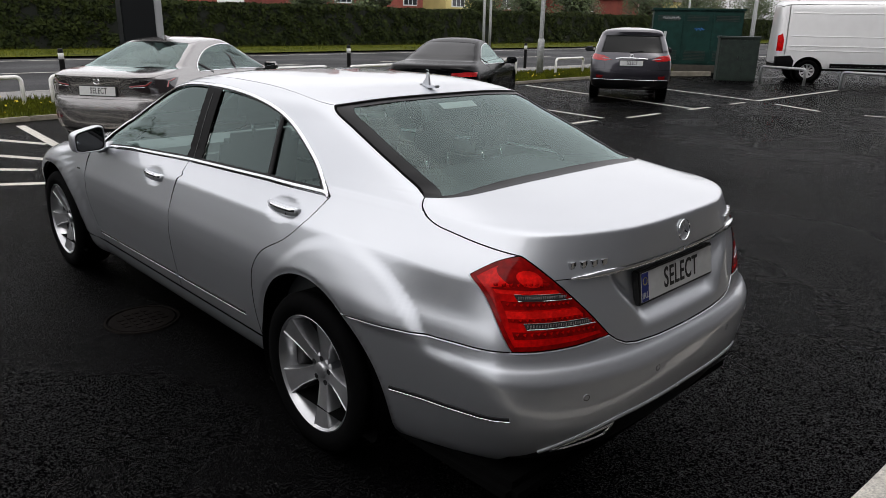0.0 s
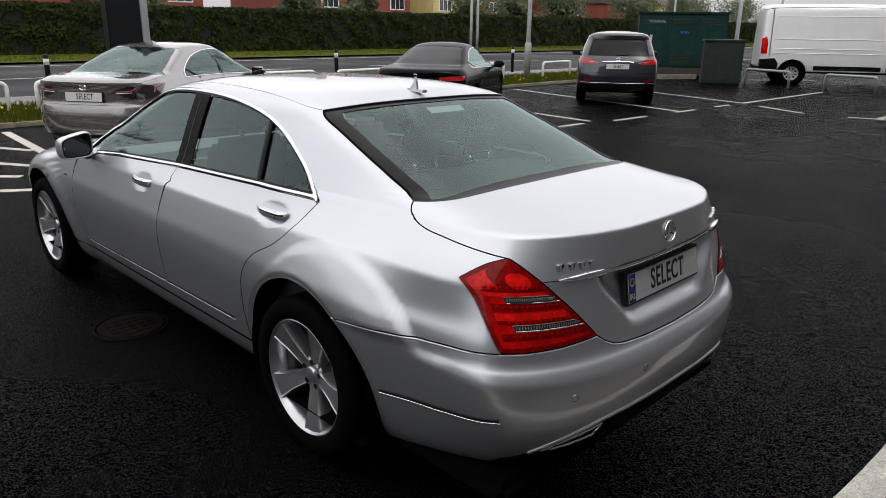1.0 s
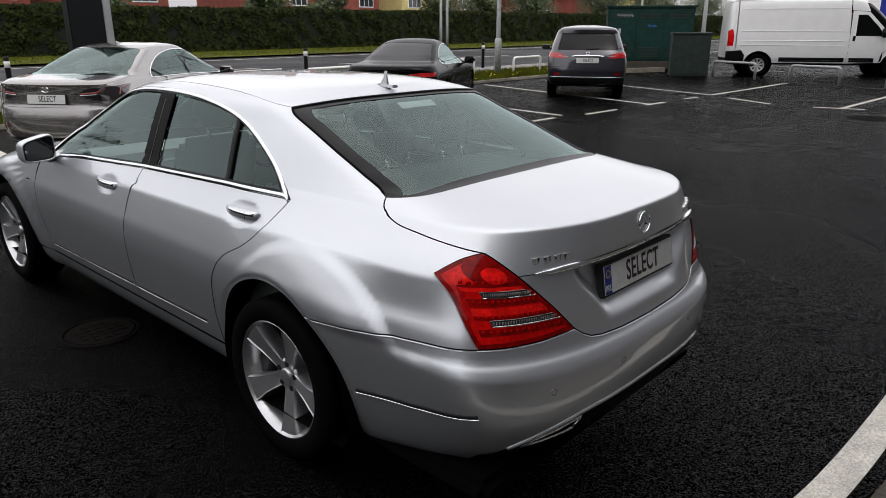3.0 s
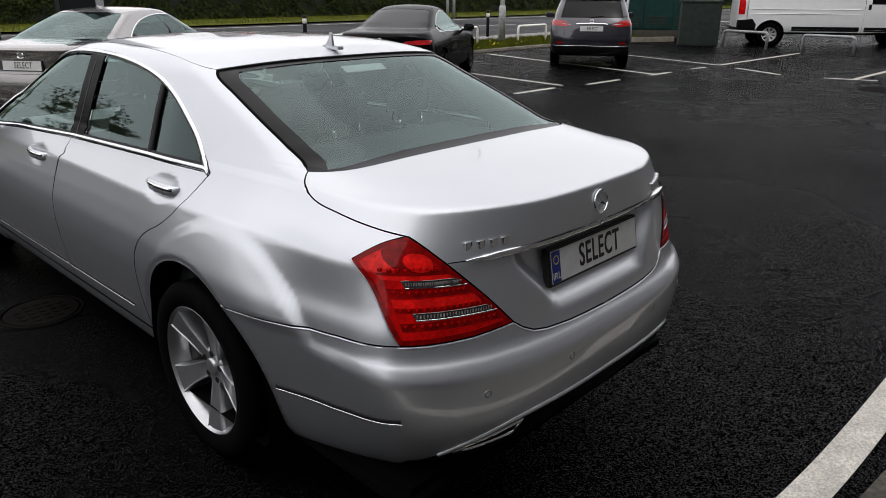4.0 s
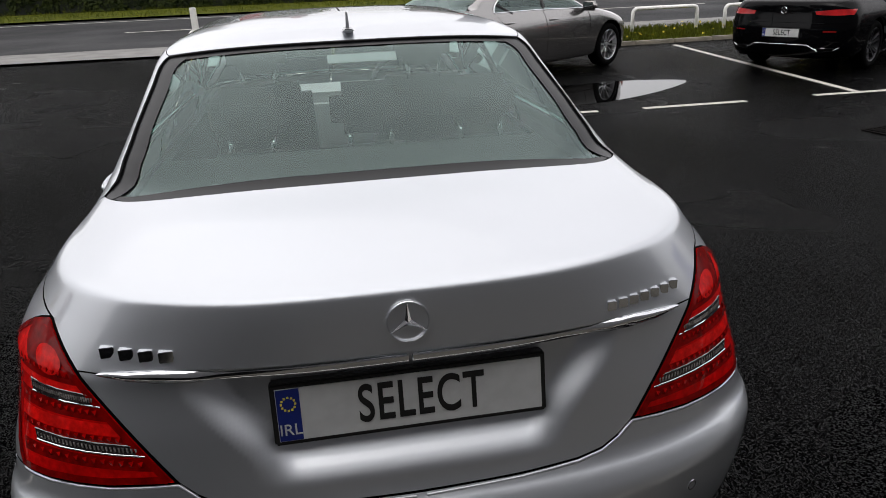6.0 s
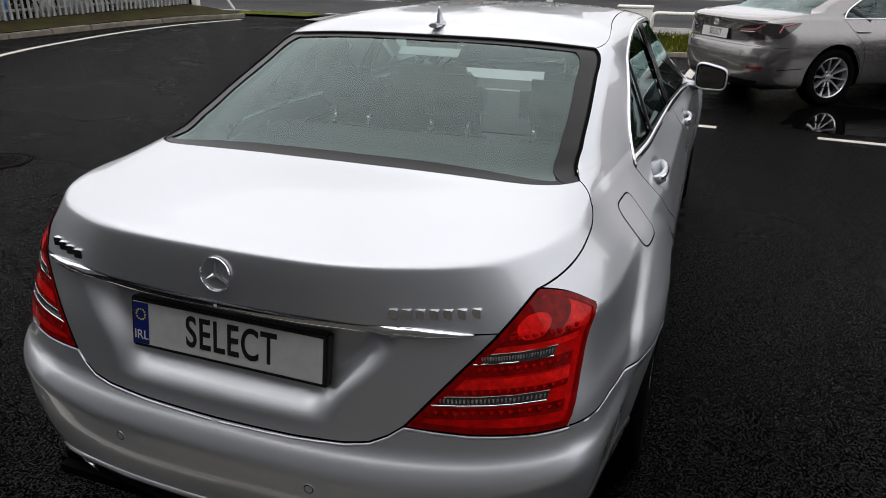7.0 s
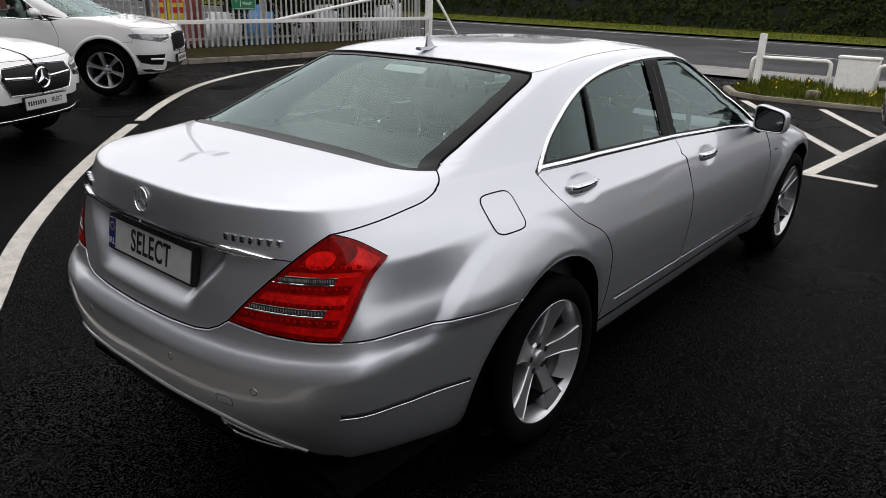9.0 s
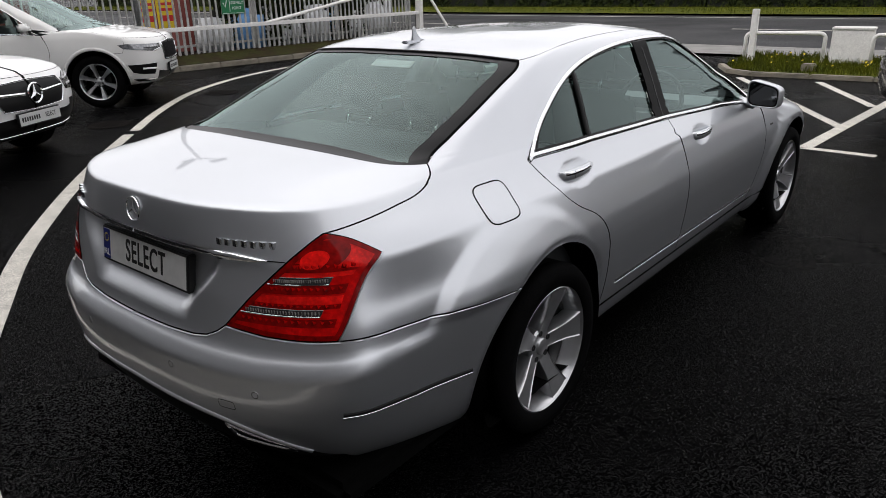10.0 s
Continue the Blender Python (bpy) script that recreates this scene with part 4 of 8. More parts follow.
# floor pan and wheel wells, coloured near-black as the shade under the body
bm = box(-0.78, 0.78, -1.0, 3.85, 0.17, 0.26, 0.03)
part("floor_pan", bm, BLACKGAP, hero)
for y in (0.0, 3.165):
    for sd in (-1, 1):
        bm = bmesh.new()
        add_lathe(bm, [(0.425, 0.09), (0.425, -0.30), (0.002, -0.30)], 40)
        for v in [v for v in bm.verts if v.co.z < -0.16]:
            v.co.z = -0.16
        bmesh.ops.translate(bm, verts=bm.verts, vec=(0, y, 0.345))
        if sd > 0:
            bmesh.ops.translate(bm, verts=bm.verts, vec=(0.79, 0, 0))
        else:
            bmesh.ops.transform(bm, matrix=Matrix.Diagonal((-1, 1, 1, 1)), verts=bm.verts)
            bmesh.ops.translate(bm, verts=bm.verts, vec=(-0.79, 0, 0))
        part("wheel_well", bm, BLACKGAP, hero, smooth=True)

# ---- fittings of the silver saloon ----
LAMPCLEAR = mat("lamp_clear", (0.5, 0.47, 0.46), rough=0.2, metal=0.5, coat=1.0, var=0.7, scale=90)


def clip_line(poly, p, q, sign):
    """Keeps the part of a chart polygon on one side of the line p-q."""
    nx, ny = (q[1] - p[1]) * sign, -(q[0] - p[0]) * sign
    out = []
    for i, b in enumerate(poly):
        a = poly[i - 1]
        da, db = (a[0] - p[0]) * nx + (a[1] - p[1]) * ny, (b[0] - p[0]) * nx + (b[1] - p[1]) * ny
        if (da >= 0) != (db >= 0):
            t = da / (da - db)
            out.append((a[0] + (b[0] - a[0]) * t, a[1] + (b[1] - a[1]) * t))
        if db >= 0:
            out.append(b)
    return out


dlo_poly = dlo + (belt_r + belt_f[1:])[::-1][1:-1]
dlo_in = inset([p for i, p in enumerate(dlo_poly) if math.dist(p, dlo_poly[i - 1]) > 1e-5], 0.022)
dlo_yz = [tuple(H.P(*p)[1:]) for p in dlo_in]
DV, B1, B2 = ((0.452, 1.05), (0.515, 1.33)), ((1.085, 1.03), (1.14, 1.43)), ((1.235, 1.02), (1.285, 1.43))


def to_chart(poly):
    """Side-view polygon (y, z) to the shell's chart, with short edges."""
    out = []
    for i, b in enumerate(poly):
        a = poly[i - 1]
        n = max(1, math.ceil(math.dist(a, b) / 0.025))
        out += [H.chart(("y", a[0] + (b[0] - a[0]) * k / n, a[1] + (b[1] - a[1]) * k / n)) for k in range(n)]
    return out


LENS = light_top + light_out[1:] + light_bottom[1:] + light_in[1:]
for sd in (-1, 1):
    panel(H, "quarter_window", to_chart(clip_line(dlo_yz, *DV, -1)), SIDEGLASS, hero, sd, gap=0.002, lift=-0.011, skirt=0.004, cell=0.03, label="small tinted rear quarter window")
    panel(H, "rear_side_window", to_chart(clip_line(clip_line(dlo_yz, *DV, 1), *B1, -1)), SIDEGLASS, hero, sd, gap=0.002, lift=-0.011, skirt=0.004, cell=0.03, label="tinted rear door window")
    panel(H, "front_side_window", to_chart(clip_line(dlo_yz, *B2, 1)), SIDEGLASS, hero, sd, gap=0.002, lift=-0.011, skirt=0.004, cell=0.03, label="tinted front door window")
    panel(H, "pillar_cover", to_chart(clip_line(clip_line(dlo_yz, *B1, 1), *B2, -1)), PILLARBLACK, hero, sd, gap=0.0, lift=-0.001, skirt=0.006, cell=0.03, label="gloss black door pillar cover")
    ribbon(H, "pillar_joint", H.line([("y", 1.165, 1.045), ("y", 1.215, 1.41)]), 0.004, SEAT, hero, sd, lift=0.0006)
    n = 14
    ribbon(H, "window_bar", [H.chart(("y", DV[0][0] + (DV[1][0] - DV[0][0]) * k / n, DV[0][1] + (DV[1][1] - DV[0][1]) * k / n)) for k in range(1, n + 1)], 0.03, BLACKPLASTIC, hero, sd, lift=-0.004, thick=0.006)
    rim = inset([p for i, p in enumerate(dlo_poly) if math.dist(p, dlo_poly[i - 1]) > 1e-5], 0.011)
    k = len(dlo)
    ribbon(H, "chrome_frame", rim[:k], 0.021, CHROME, hero, sd, lift=-0.002, thick=0.007, label="chrome window frame")
    ribbon(H, "chrome_frame", rim[k - 1:] + rim[:1], 0.021, CHROME, hero, sd, lift=-0.002, thick=0.007, label="chrome waistline strip")
    edge = inset([p for i, p in enumerate(dlo_poly) if math.dist(p, dlo_poly[i - 1]) > 1e-5], 0.002)
    ribbon(H, "window_seal", edge[:k], 0.008, BLACKGAP, hero, sd, lift=0.0008)
    inner = inset([p for i, p in enumerate(dlo_poly) if math.dist(p, dlo_poly[i - 1]) > 1e-5], 0.026)
    ribbon(H, "window_seal", inner + inner[:1], 0.010, BLACKPLASTIC, hero, sd, lift=-0.001)
    # rear window's black border
    gs = [(p[0] - 0.080 / (math.dist(H.P(p[0] + 0.01, p[1]), H.P(p[0] - 0.01, p[1])) / 0.02), p[1]) for p in glass_side]
    gs[0] = (gs[0][0], H.vz(1.136 + 0.019 * math.sin((1 - gs[0][0] / glass_side[0][0]) * math.pi / 2)))
    gs[-1] = (gs[-1][0], H.vz(1.397 + 0.022 * math.sin((1 - gs[-1][0] / glass_side[-1][0]) * math.pi / 2)))
    panel(H, "glass_border", glass_side + gs[::-1], GLOSSBLACK, hero, sd, gap=0.0035, lift=-0.0035, skirt=0.001, cell=0.03, label="black printed glass border")
    ribbon(H, "window_seal", glass_side[1:], 0.010, BLACKGAP, hero, sd, lift=0.0005)
    # door handles
    for hy, hz in ((0.262, 0.985), (1.50, 0.928)):
        a, v = H.chart(("y", hy, hz))
        c, nn = Vector(H.P(H.chart(("y", hy, hz + 0.062))[0], H.vz(hz + 0.062))), None
        x = (H.P(*H.chart(("y", hy - 0.13, hz)))[0] + H.P(*H.chart(("y", hy + 0.13, hz)))[0]) / 2
        bm = bmesh.new()
        pts = [(sd * (x + d), hy + t, hz + 0.004) for t, d in ((-0.112, -0.014), (-0.10, 0.002), (-0.06, 0.013), (0.0, 0.017), (0.06, 0.013), (0.10, 0.002), (0.112, -0.014))]
        add_tube(bm, pts, 0.011, 10, True, [0.008, 0.010, 0.011, 0.011, 0.011, 0.010, 0.008])
        for vv in bm.verts:
            vv.co.z = hz + 0.004 + (vv.co.z - hz - 0.004) * 2.0
        h = part("door_handle", bm, SILVER, hero, "silver door handle in a hollow", True)
        bm = bmesh.new()
        add_tube(bm, [(sd * (p[0] * sd + 0.0035), p[1], p[2] + 0.007) for p in pts[1:-1]], 0.0095, 8)
        part("chrome_strip", bm, CHROME, h, "", True)
        bm = bmesh.new()
        add_tube(bm, [(sd * (x + 0.0235), hy - 0.055, hz - 0.012), (sd * (x + 0.0235), hy - 0.055, hz + 0.02)], 0.0012, 4)
        part("joint", bm, BLACKGAP, h)
    # mirror
    mx, my, mz = sd * 0.962, 2.23, 1.038

    def mirror_loft(rings, cap):
        """Rounded rectangles lofted along y; the outer end is lower than the inner."""
        bm = bmesh.new()
        rows = []
        for y, hx, hz in rings:
            row = []
            for i in range(28):
                a = 2 * math.pi * i / 28
                c, s = math.cos(a), math.sin(a)
                px, pz = hx * math.copysign(abs(c) ** 0.42, c), hz * math.copysign(abs(s) ** 0.42, s)
                t = sd * px / 0.09
                row.append(bm.verts.new((px, y + 0.012 * t, pz * (1 - 0.14 * t) - 0.012 * t)))
            rows.append(row)
        for p, q in zip(rows, rows[1:]):
            for i in range(28):
                j = (i + 1) % 28
                bm.faces.new((p[i], p[j], q[j], q[i]))
        for r in cap:
            bm.faces.new(rows[r])
        bmesh.ops.recalc_face_normals(bm, faces=bm.faces)
        bmesh.ops.transform(bm, matrix=pose(mx, my, mz, 0, 0, sd * -7), verts=bm.verts)
        return bm

    mir = part("door_mirror", mirror_loft([(k[0], k[1] * 0.74, k[2] * 0.86) for k in ((-0.048, 0.106, 0.070), (-0.058, 0.110, 0.074), (-0.056, 0.116, 0.080), (-0.045, 0.118, 0.083), (0.0, 0.116, 0.082), (0.035, 0.106, 0.072), (0.062, 0.085, 0.054), (0.078, 0.05, 0.03))], [-1]), SILVER, hero, "silver door mirror housing", True)
    part("mirror_rim", mirror_loft([(-0.0535, 0.080, 0.062), (-0.0545, 0.073, 0.055), (-0.050, 0.073, 0.055)], []), BLACKPLASTIC, mir)
    part("mirror_glass", mirror_loft([(-0.052, 0.074, 0.056), (-0.049, 0.074, 0.056)], [0, -1]), mat("mirror_glass", (0.16, 0.165, 0.17), rough=0.02, metal=1.0), mir)
    bm = box(-0.07, 0.07, -0.03, 0.04, -0.025, 0.02, 0.015, pose(sd * 0.845, 2.24, 0.985, 0, sd * 12, 0))
    part("mirror_arm", bm, SILVER, mir, "", True)
    # strips along bumper and doors
    for name, material, dz, w in (("rubbing_strip", BLACKPLASTIC, 0.0, 0.014), ("rubbing_strip_edge", CHROME, -0.0095, 0.006)):
        ribbon(H, name, H.line([("y", -0.468, 0.462 + dz), ("y", -0.72, 0.486 + dz), ("y", -0.974, 0.517 + dz)]), w, material, hero, sd, lift=0.0, thick=0.006)
        ribbon(H, name, H.line([("y", 0.56, 0.432 + dz), ("y", 1.285, 0.424 + dz)]), w, material, hero, sd, lift=0.0, thick=0.006)
        ribbon(H, name, H.line([("y", 1.315, 0.424 + dz), ("y", 2.44, 0.410 + dz)]), w, material, hero, sd, lift=0.0, thick=0.006)
    # side repeater badge on the front wing
    ribbon(H, "wing_badge", H.line([("y", 2.60, 0.80), ("y", 2.66, 0.797)]), 0.012, GLOSSBLACK, hero, sd, lift=0.0, thick=0.003)
    # tail light pieces
    lp = [p for p in hero.children if p.name.startswith("tail_light")][0 if sd < 0 else 1]
    ring = inset([p for i, p in enumerate(LENS) if math.dist(p, LENS[i - 1]) > 1e-4], 0.0105)
    ribbon(H, "lens_border", ring + ring[:1], 0.014, REDDARK, lp, sd, lift=0.0042)
    x_out = lambda z: interp([H.P(*p)[2] for p in light_out[::-1]], [H.P(*p)[0] for p in light_out[::-1]], z) - 0.020
    x_in = lambda z: interp([0.761, 0.855, 0.955, 1.030], [0.447, 0.525, 0.612, 0.676], z)
    for z0, z1, m_, l_ in ((0.932, 0.956, REDDARK, 0.0024), (0.872, 0.897, REDDARK, 0.0024), (0.846, 0.868, REDBRIGHT, 0.0024), (0.833, 0.845, REDDARK, 0.0024), (0.783, 0.806, REDDARK, 0.0024), (0.919, 0.931, REDBRIGHT, 0.0024)):
        panel(H, "lens_band", H.line([("x", x_in(z1) + 0.02, z1), ("x", x_out(z1), z1), ("x", x_out(z0), z0), ("x", x_in(z0) + 0.02, z0)]), m_, lp, sd, gap=0, lift=l_, skirt=0, cell=0.03)
    for z0, z1, x0, x1 in ((0.898, 0.918, 0.585, x_out(0.91) - 0.035), (0.812, 0.831, 0.512, x_out(0.82) - 0.035)):
        poly = H.line([("x", x0 + 0.012, z1), ("x", x1 + 0.004, z1), ("x", x1, z0), ("x", x0 - 0.012, z0)])
        panel(H, "clear_strip", poly, CLEARLENS, lp, sd, gap=0, lift=0.0035, skirt=0.003, cell=0.03, label="clear reversing lamp strip")
        ribbon(H, "strip_rim", H.line([("x", x0 - 0.012, z0), ("x", x1, z0)]), 0.0042, CHROME, lp, sd, lift=0.003, thick=0.002)
        ribbon(H, "strip_rim", H.line([("x", x0 + 0.012, z1), ("x", x1 + 0.004, z1)]), 0.0022, LAMPCLEAR, lp, sd, lift=0.003, thick=0.0015)
        vs, fs = [], []
        for i in range(26):
            pa = H.chart(("x", x0 + 0.004 + (x1 - x0 - 0.008) * i / 25, (z0 + z1) / 2))
            pp, nn = Vector(H.P(*pa)), H.N(*pa)
            pp.x, nn.x = pp.x * sd, nn.x * sd
            t1 = Vector((nn.y, -nn.x, 0)).normalized() * 0.0022 * sd
            up = Vector((0, 0, 0.0062))
            o1 = pp + nn * 0.0038
            b = len(vs)
            vs += [o1 - t1 - up, o1 + t1 - up, o1 + t1 + up, o1 - t1 + up, o1 + nn * 0.002]
            fs += [(b, b + 1, b + 4), (b + 1, b + 2, b + 4), (b + 2, b + 3, b + 4), (b + 3, b, b + 4)]
        me = bpy.data.meshes.new("strip_prism")
        me.from_pydata([tuple(p) for p in vs], [], fs)
        me.materials.append(LAMPCLEAR)
        o = new("strip_prism", me)
        o.parent = lp
        o["kind"] = "stuff"
    for zz, cnt in ((0.945, 9), (0.885, 12), (0.839, 13), (0.795, 14)):
        vs, fs = [], []
        xa = x_in(zz) + 0.034
        for i in range(cnt):
            pa = H.chart(("x", xa + (x_out(zz) - 0.010 - xa) * i / (cnt - 1), zz))
            pp, nn = Vector(H.P(*pa)), H.N(*pa)
            pp.x, nn.x = pp.x * sd, nn.x * sd
            b = len(vs)
            t1 = Vector((nn.y, -nn.x, 0)).normalized() * 0.0085 * sd
            up = Vector((0, 0, 0.0088))
            o1 = pp + nn * 0.0026
            vs += [o1 - t1 - up, o1 + t1 - up * 0.6, o1 + t1 * 0.5 + up, o1 - t1 * 0.9 + up * 0.5, pp + nn * 0.0048 - up * 0.3]
            fs += [(b, b + 1, b + 4), (b + 1, b + 2, b + 4), (b + 2, b + 3, b + 4), (b + 3, b, b + 4)]
        me = bpy.data.meshes.new("lens_relief")
        me.from_pydata([tuple(p) for p in vs], [], fs)
        me.materials.append(REDDARK)
        me.materials.append(REDLENS)
        # upper facet gets the lighter red as if lit, the rest the dark
        for i, p in enumerate(me.polygons):
            p.material_index = 1 if i % 4 == 2 else 0
        o = new("lens_relief", me)
        o.parent = lp
        o["kind"] = "stuff"
    # bright upper corner, dark round indicator and its inner reflector
    panel(H, "lens_corner", H.line([("y", -0.872, 1.012), ("y", -0.805, 0.975), ("y", -0.792, 0.962), ("y", -0.815, 0.934), ("y", -0.865, 0.938), ("y", -0.905, 0.950)]), REDBRIGHT, lp, sd, gap=0, lift=0.0026, skirt=0, cell=0.02)
    for rx, rz, cx, cz, m_, l_ in ((0.047, 0.040, 0.690, 0.972, REDDARK, 0.0032), (0.030, 0.024, 0.676, 0.964, REDBRIGHT, 0.0040)):
        ring = [H.chart(("x", cx + rx * math.cos(2 * math.pi * i / 24), cz + rz * math.sin(2 * math.pi * i / 24))) for i in range(24)]
        panel(H, "lamp_dome", ring, m_, lp, sd, gap=0, lift=l_, skirt=0.0, cell=0.015)
    # rolled edges that catch the light along the bumper's top
    ribbon(H, "rolled_edge", [(p[0], p[1] - 0.0065) for p in seam], 0.007, SILVER, hero, sd, lift=-0.002, thick=0.0035)
    ribbon(H, "rolled_edge", [(p[0], p[1] - 0.0065) for p in light_bottom], 0.007, SILVER, hero, sd, lift=-0.002, thick=0.0035)
    ribbon(H, "rolled_edge", [(p[0] + 0.0065, p[1]) for p in light_out], 0.006, SILVER, hero, sd, lift=-0.002, thick=0.0035)
    # exhaust tip
    bm = bmesh.new()
    loop = []
    for (xa, za), (xb, zb) in zip(((0.430, 0.438), (0.600, 0.386), (0.628, 0.360), (0.445, 0.386)), ((0.600, 0.386), (0.628, 0.360), (0.445, 0.386), (0.430, 0.438))):
        for k in range(5):
            x, z = xa + (xb - xa) * k / 5, za + (zb - za) * k / 5
            loop.append((sd * x, H.P(*H.chart(("x", x, z)))[1] + 0.004, z))
    add_tube(bm, loop + loop[:2], 0.0065, 8)
    part("exhaust_tip", bm, CHROME, hero, "flat chrome exhaust tip", True)
    # parking sensors
    for sx, sz in ((0.583, 0.585), (0.258, 0.608)):
        a, v = H.chart(("x", sx, sz))
        bm = bmesh.new()
        add_lathe(bm, [(0.0005, 0.0015), (0.0095, 0.0015), (0.0105, 0.0), (0.0115, 0.001), (0.013, -0.001)], 20)
        nn = H.N(a, v)
        nn.x *= sd
        pp = Vector(H.P(a, v))
        pp.x *= sd
        bmesh.ops.transform(bm, matrix=Matrix.Translation(pp) @ nn.to_track_quat("X", "Z").to_matrix().to_4x4(), verts=bm.verts)
        o = part("parking_sensor", bm, SILVER, hero)
        bm = bmesh.new()
        add_lathe(bm, [(0.0095, 0.0016), (0.0118, 0.0016)], 24)
        bmesh.ops.transform(bm, matrix=Matrix.Translation(pp) @ nn.to_track_quat("X", "Z").to_matrix().to_4x4(), verts=bm.verts)
        part("ring", bm, BLACKGAP, o)
    # door lower seal under the sill
    ribbon(H, "sill_seal", H.line([("y", 0.46, 0.342), ("y", 2.42, 0.342)]), 0.016, BLACKGAP, hero, sd)

for edge, dv in ((glass_low, 0.033), (glass_top, -0.022)):
    edge = [(edge[0][0] * 0.93 + edge[1][0] * 0.07, edge[0][1])] + edge[1:]
    panel(H, "glass_border", edge + [(p[0], p[1] + dv) for p in edge[::-1]], GLOSSBLACK, hero, centre=True, gap=0.0, lift=-0.0045, skirt=0.001, cell=0.03, label="black printed glass border")
ribbon(H, "window_seal", glass_top, 0.012, BLACKPLASTIC, hero, centre=True, lift=-0.001, thick=0.003)
ribbon(H, "window_seal", glass_low, 0.012, BLACKGAP, hero, centre=True, lift=-0.004)
# cover of the towing eye in the bumper
tow = []
for k in range(24):
    c, q = math.cos(2 * math.pi * k / 24), math.sin(2 * math.pi * k / 24)
    tow.append(("x", 0.474 + 0.029 * math.copysign(abs(c) ** 0.35, c), 0.528 + 0.014 * math.copysign(abs(q) ** 0.35, q)))
tow_line = H.line(tow + tow[:1], 0.02)
panel(H, "towing_eye_cover", tow_line[:-1], SILVER, hero, 1, gap=0.001, lift=0.0012, skirt=0.002, cell=0.02)
ribbon(H, "cover_seal", tow_line, 0.003, BLACKGAP, hero, 1, lift=0.0010)
# fuel flap on the far wing
ff = []
for k in range(40):
    a = 2 * math.pi * k / 40
    c, s = math.cos(a), math.sin(a)
    ff.append(("y", -0.241 + 0.084 * math.copysign(abs(c) ** 0.45, c), 0.984 + 0.059 * math.copysign(abs(s) ** 0.45, s)))
flap = H.line(ff + ff[:1], 0.02)
panel(H, "fuel_flap", flap[:-1], SILVER, hero, 1, gap=0.003, lift=0.0012, skirt=0.002, cell=0.02)
ribbon(H, "flap_seal", flap, 0.005, BLACKGAP, hero, 1, lift=0.0008)
# chrome strip over the plate
strip = H.line([("x", 0.004, 0.968), ("x", 0.2, 0.967), ("x", 0.4, 0.964), ("x", 0.566, 0.960)])
ribbon(H, "chrome_strip", strip, 0.024, CHROME, hero, centre=True, lift=0.001, thick=0.012, taper=0.8, label="chrome strip over the number plate")
ribbon(H, "rolled_edge", [(p[0], p[1] - 0.0065) for p in boot_low], 0.007, SILVER, hero, centre=True, lift=-0.002, thick=0.0035)
for sd in (-1, 1):
    ribbon(H, "boot_crease", H.line([("x", 0.552, 0.960), ("x", 0.612, 0.959)]), 0.003, BLACKGAP, hero, sd, lift=0.0022)
# plain round badge
bm = bmesh.new()
add_lathe(bm, [(0.0372, 0.0), (0.0385, 0.0030), (0.0398, 0.0), (0.0385, -0.003)], 40, closed=True)
for k in range(3):
    a = 2 * math.pi * k / 3
    m = Matrix.Rotation(a, 4, "X")
    c, tip = [bm.verts.new(m @ Vector(p)) for p in ((0.0, -0.0058, 0.0034), (0.005, 0, 0), (0.0, 0.0058, 0.0034))], bm.verts.new(m @ Vector((0.0015, 0, 0.0378)))
    bm.faces.new((c[0], c[1], tip))
    bm.faces.new((c[1], c[2], tip))
emb_p = Vector((0, -1.0955, 1.037))
bmesh.ops.transform(bm, matrix=Matrix.Translation(emb_p) @ Vector((0, -1, 0.12)).to_track_quat("X", "Z").to_matrix().to_4x4(), verts=bm.verts)
part("badge", bm, CHROME, hero, "round chrome badge")


def letter_bars(parent, x0, x1, z0, z1, count, material, gap=0.25, yofs=0.006):
    """Unlettered raised bars in place of model script, following the boot."""
    w = (x1 - x0) / count
    for k in range(count):
        a, b = x0 + w * k, x0 + w * (k + 1 - gap)
        y = H.P(*H.chart(("x", max(0.002, abs((a + b) / 2)), (z0 + z1) / 2)))[1]
        part("badge_bar", box(a, b, y - yofs, y + 0.008, z0, z1, 0.001), material, parent)


letter_bars(hero, -0.560, -0.412, 0.989, 1.011, 4, CHROME, 0.30)
letter_bars(hero, 0.398, 0.585, 0.992, 1.012, 7, CHROME, 0.3)


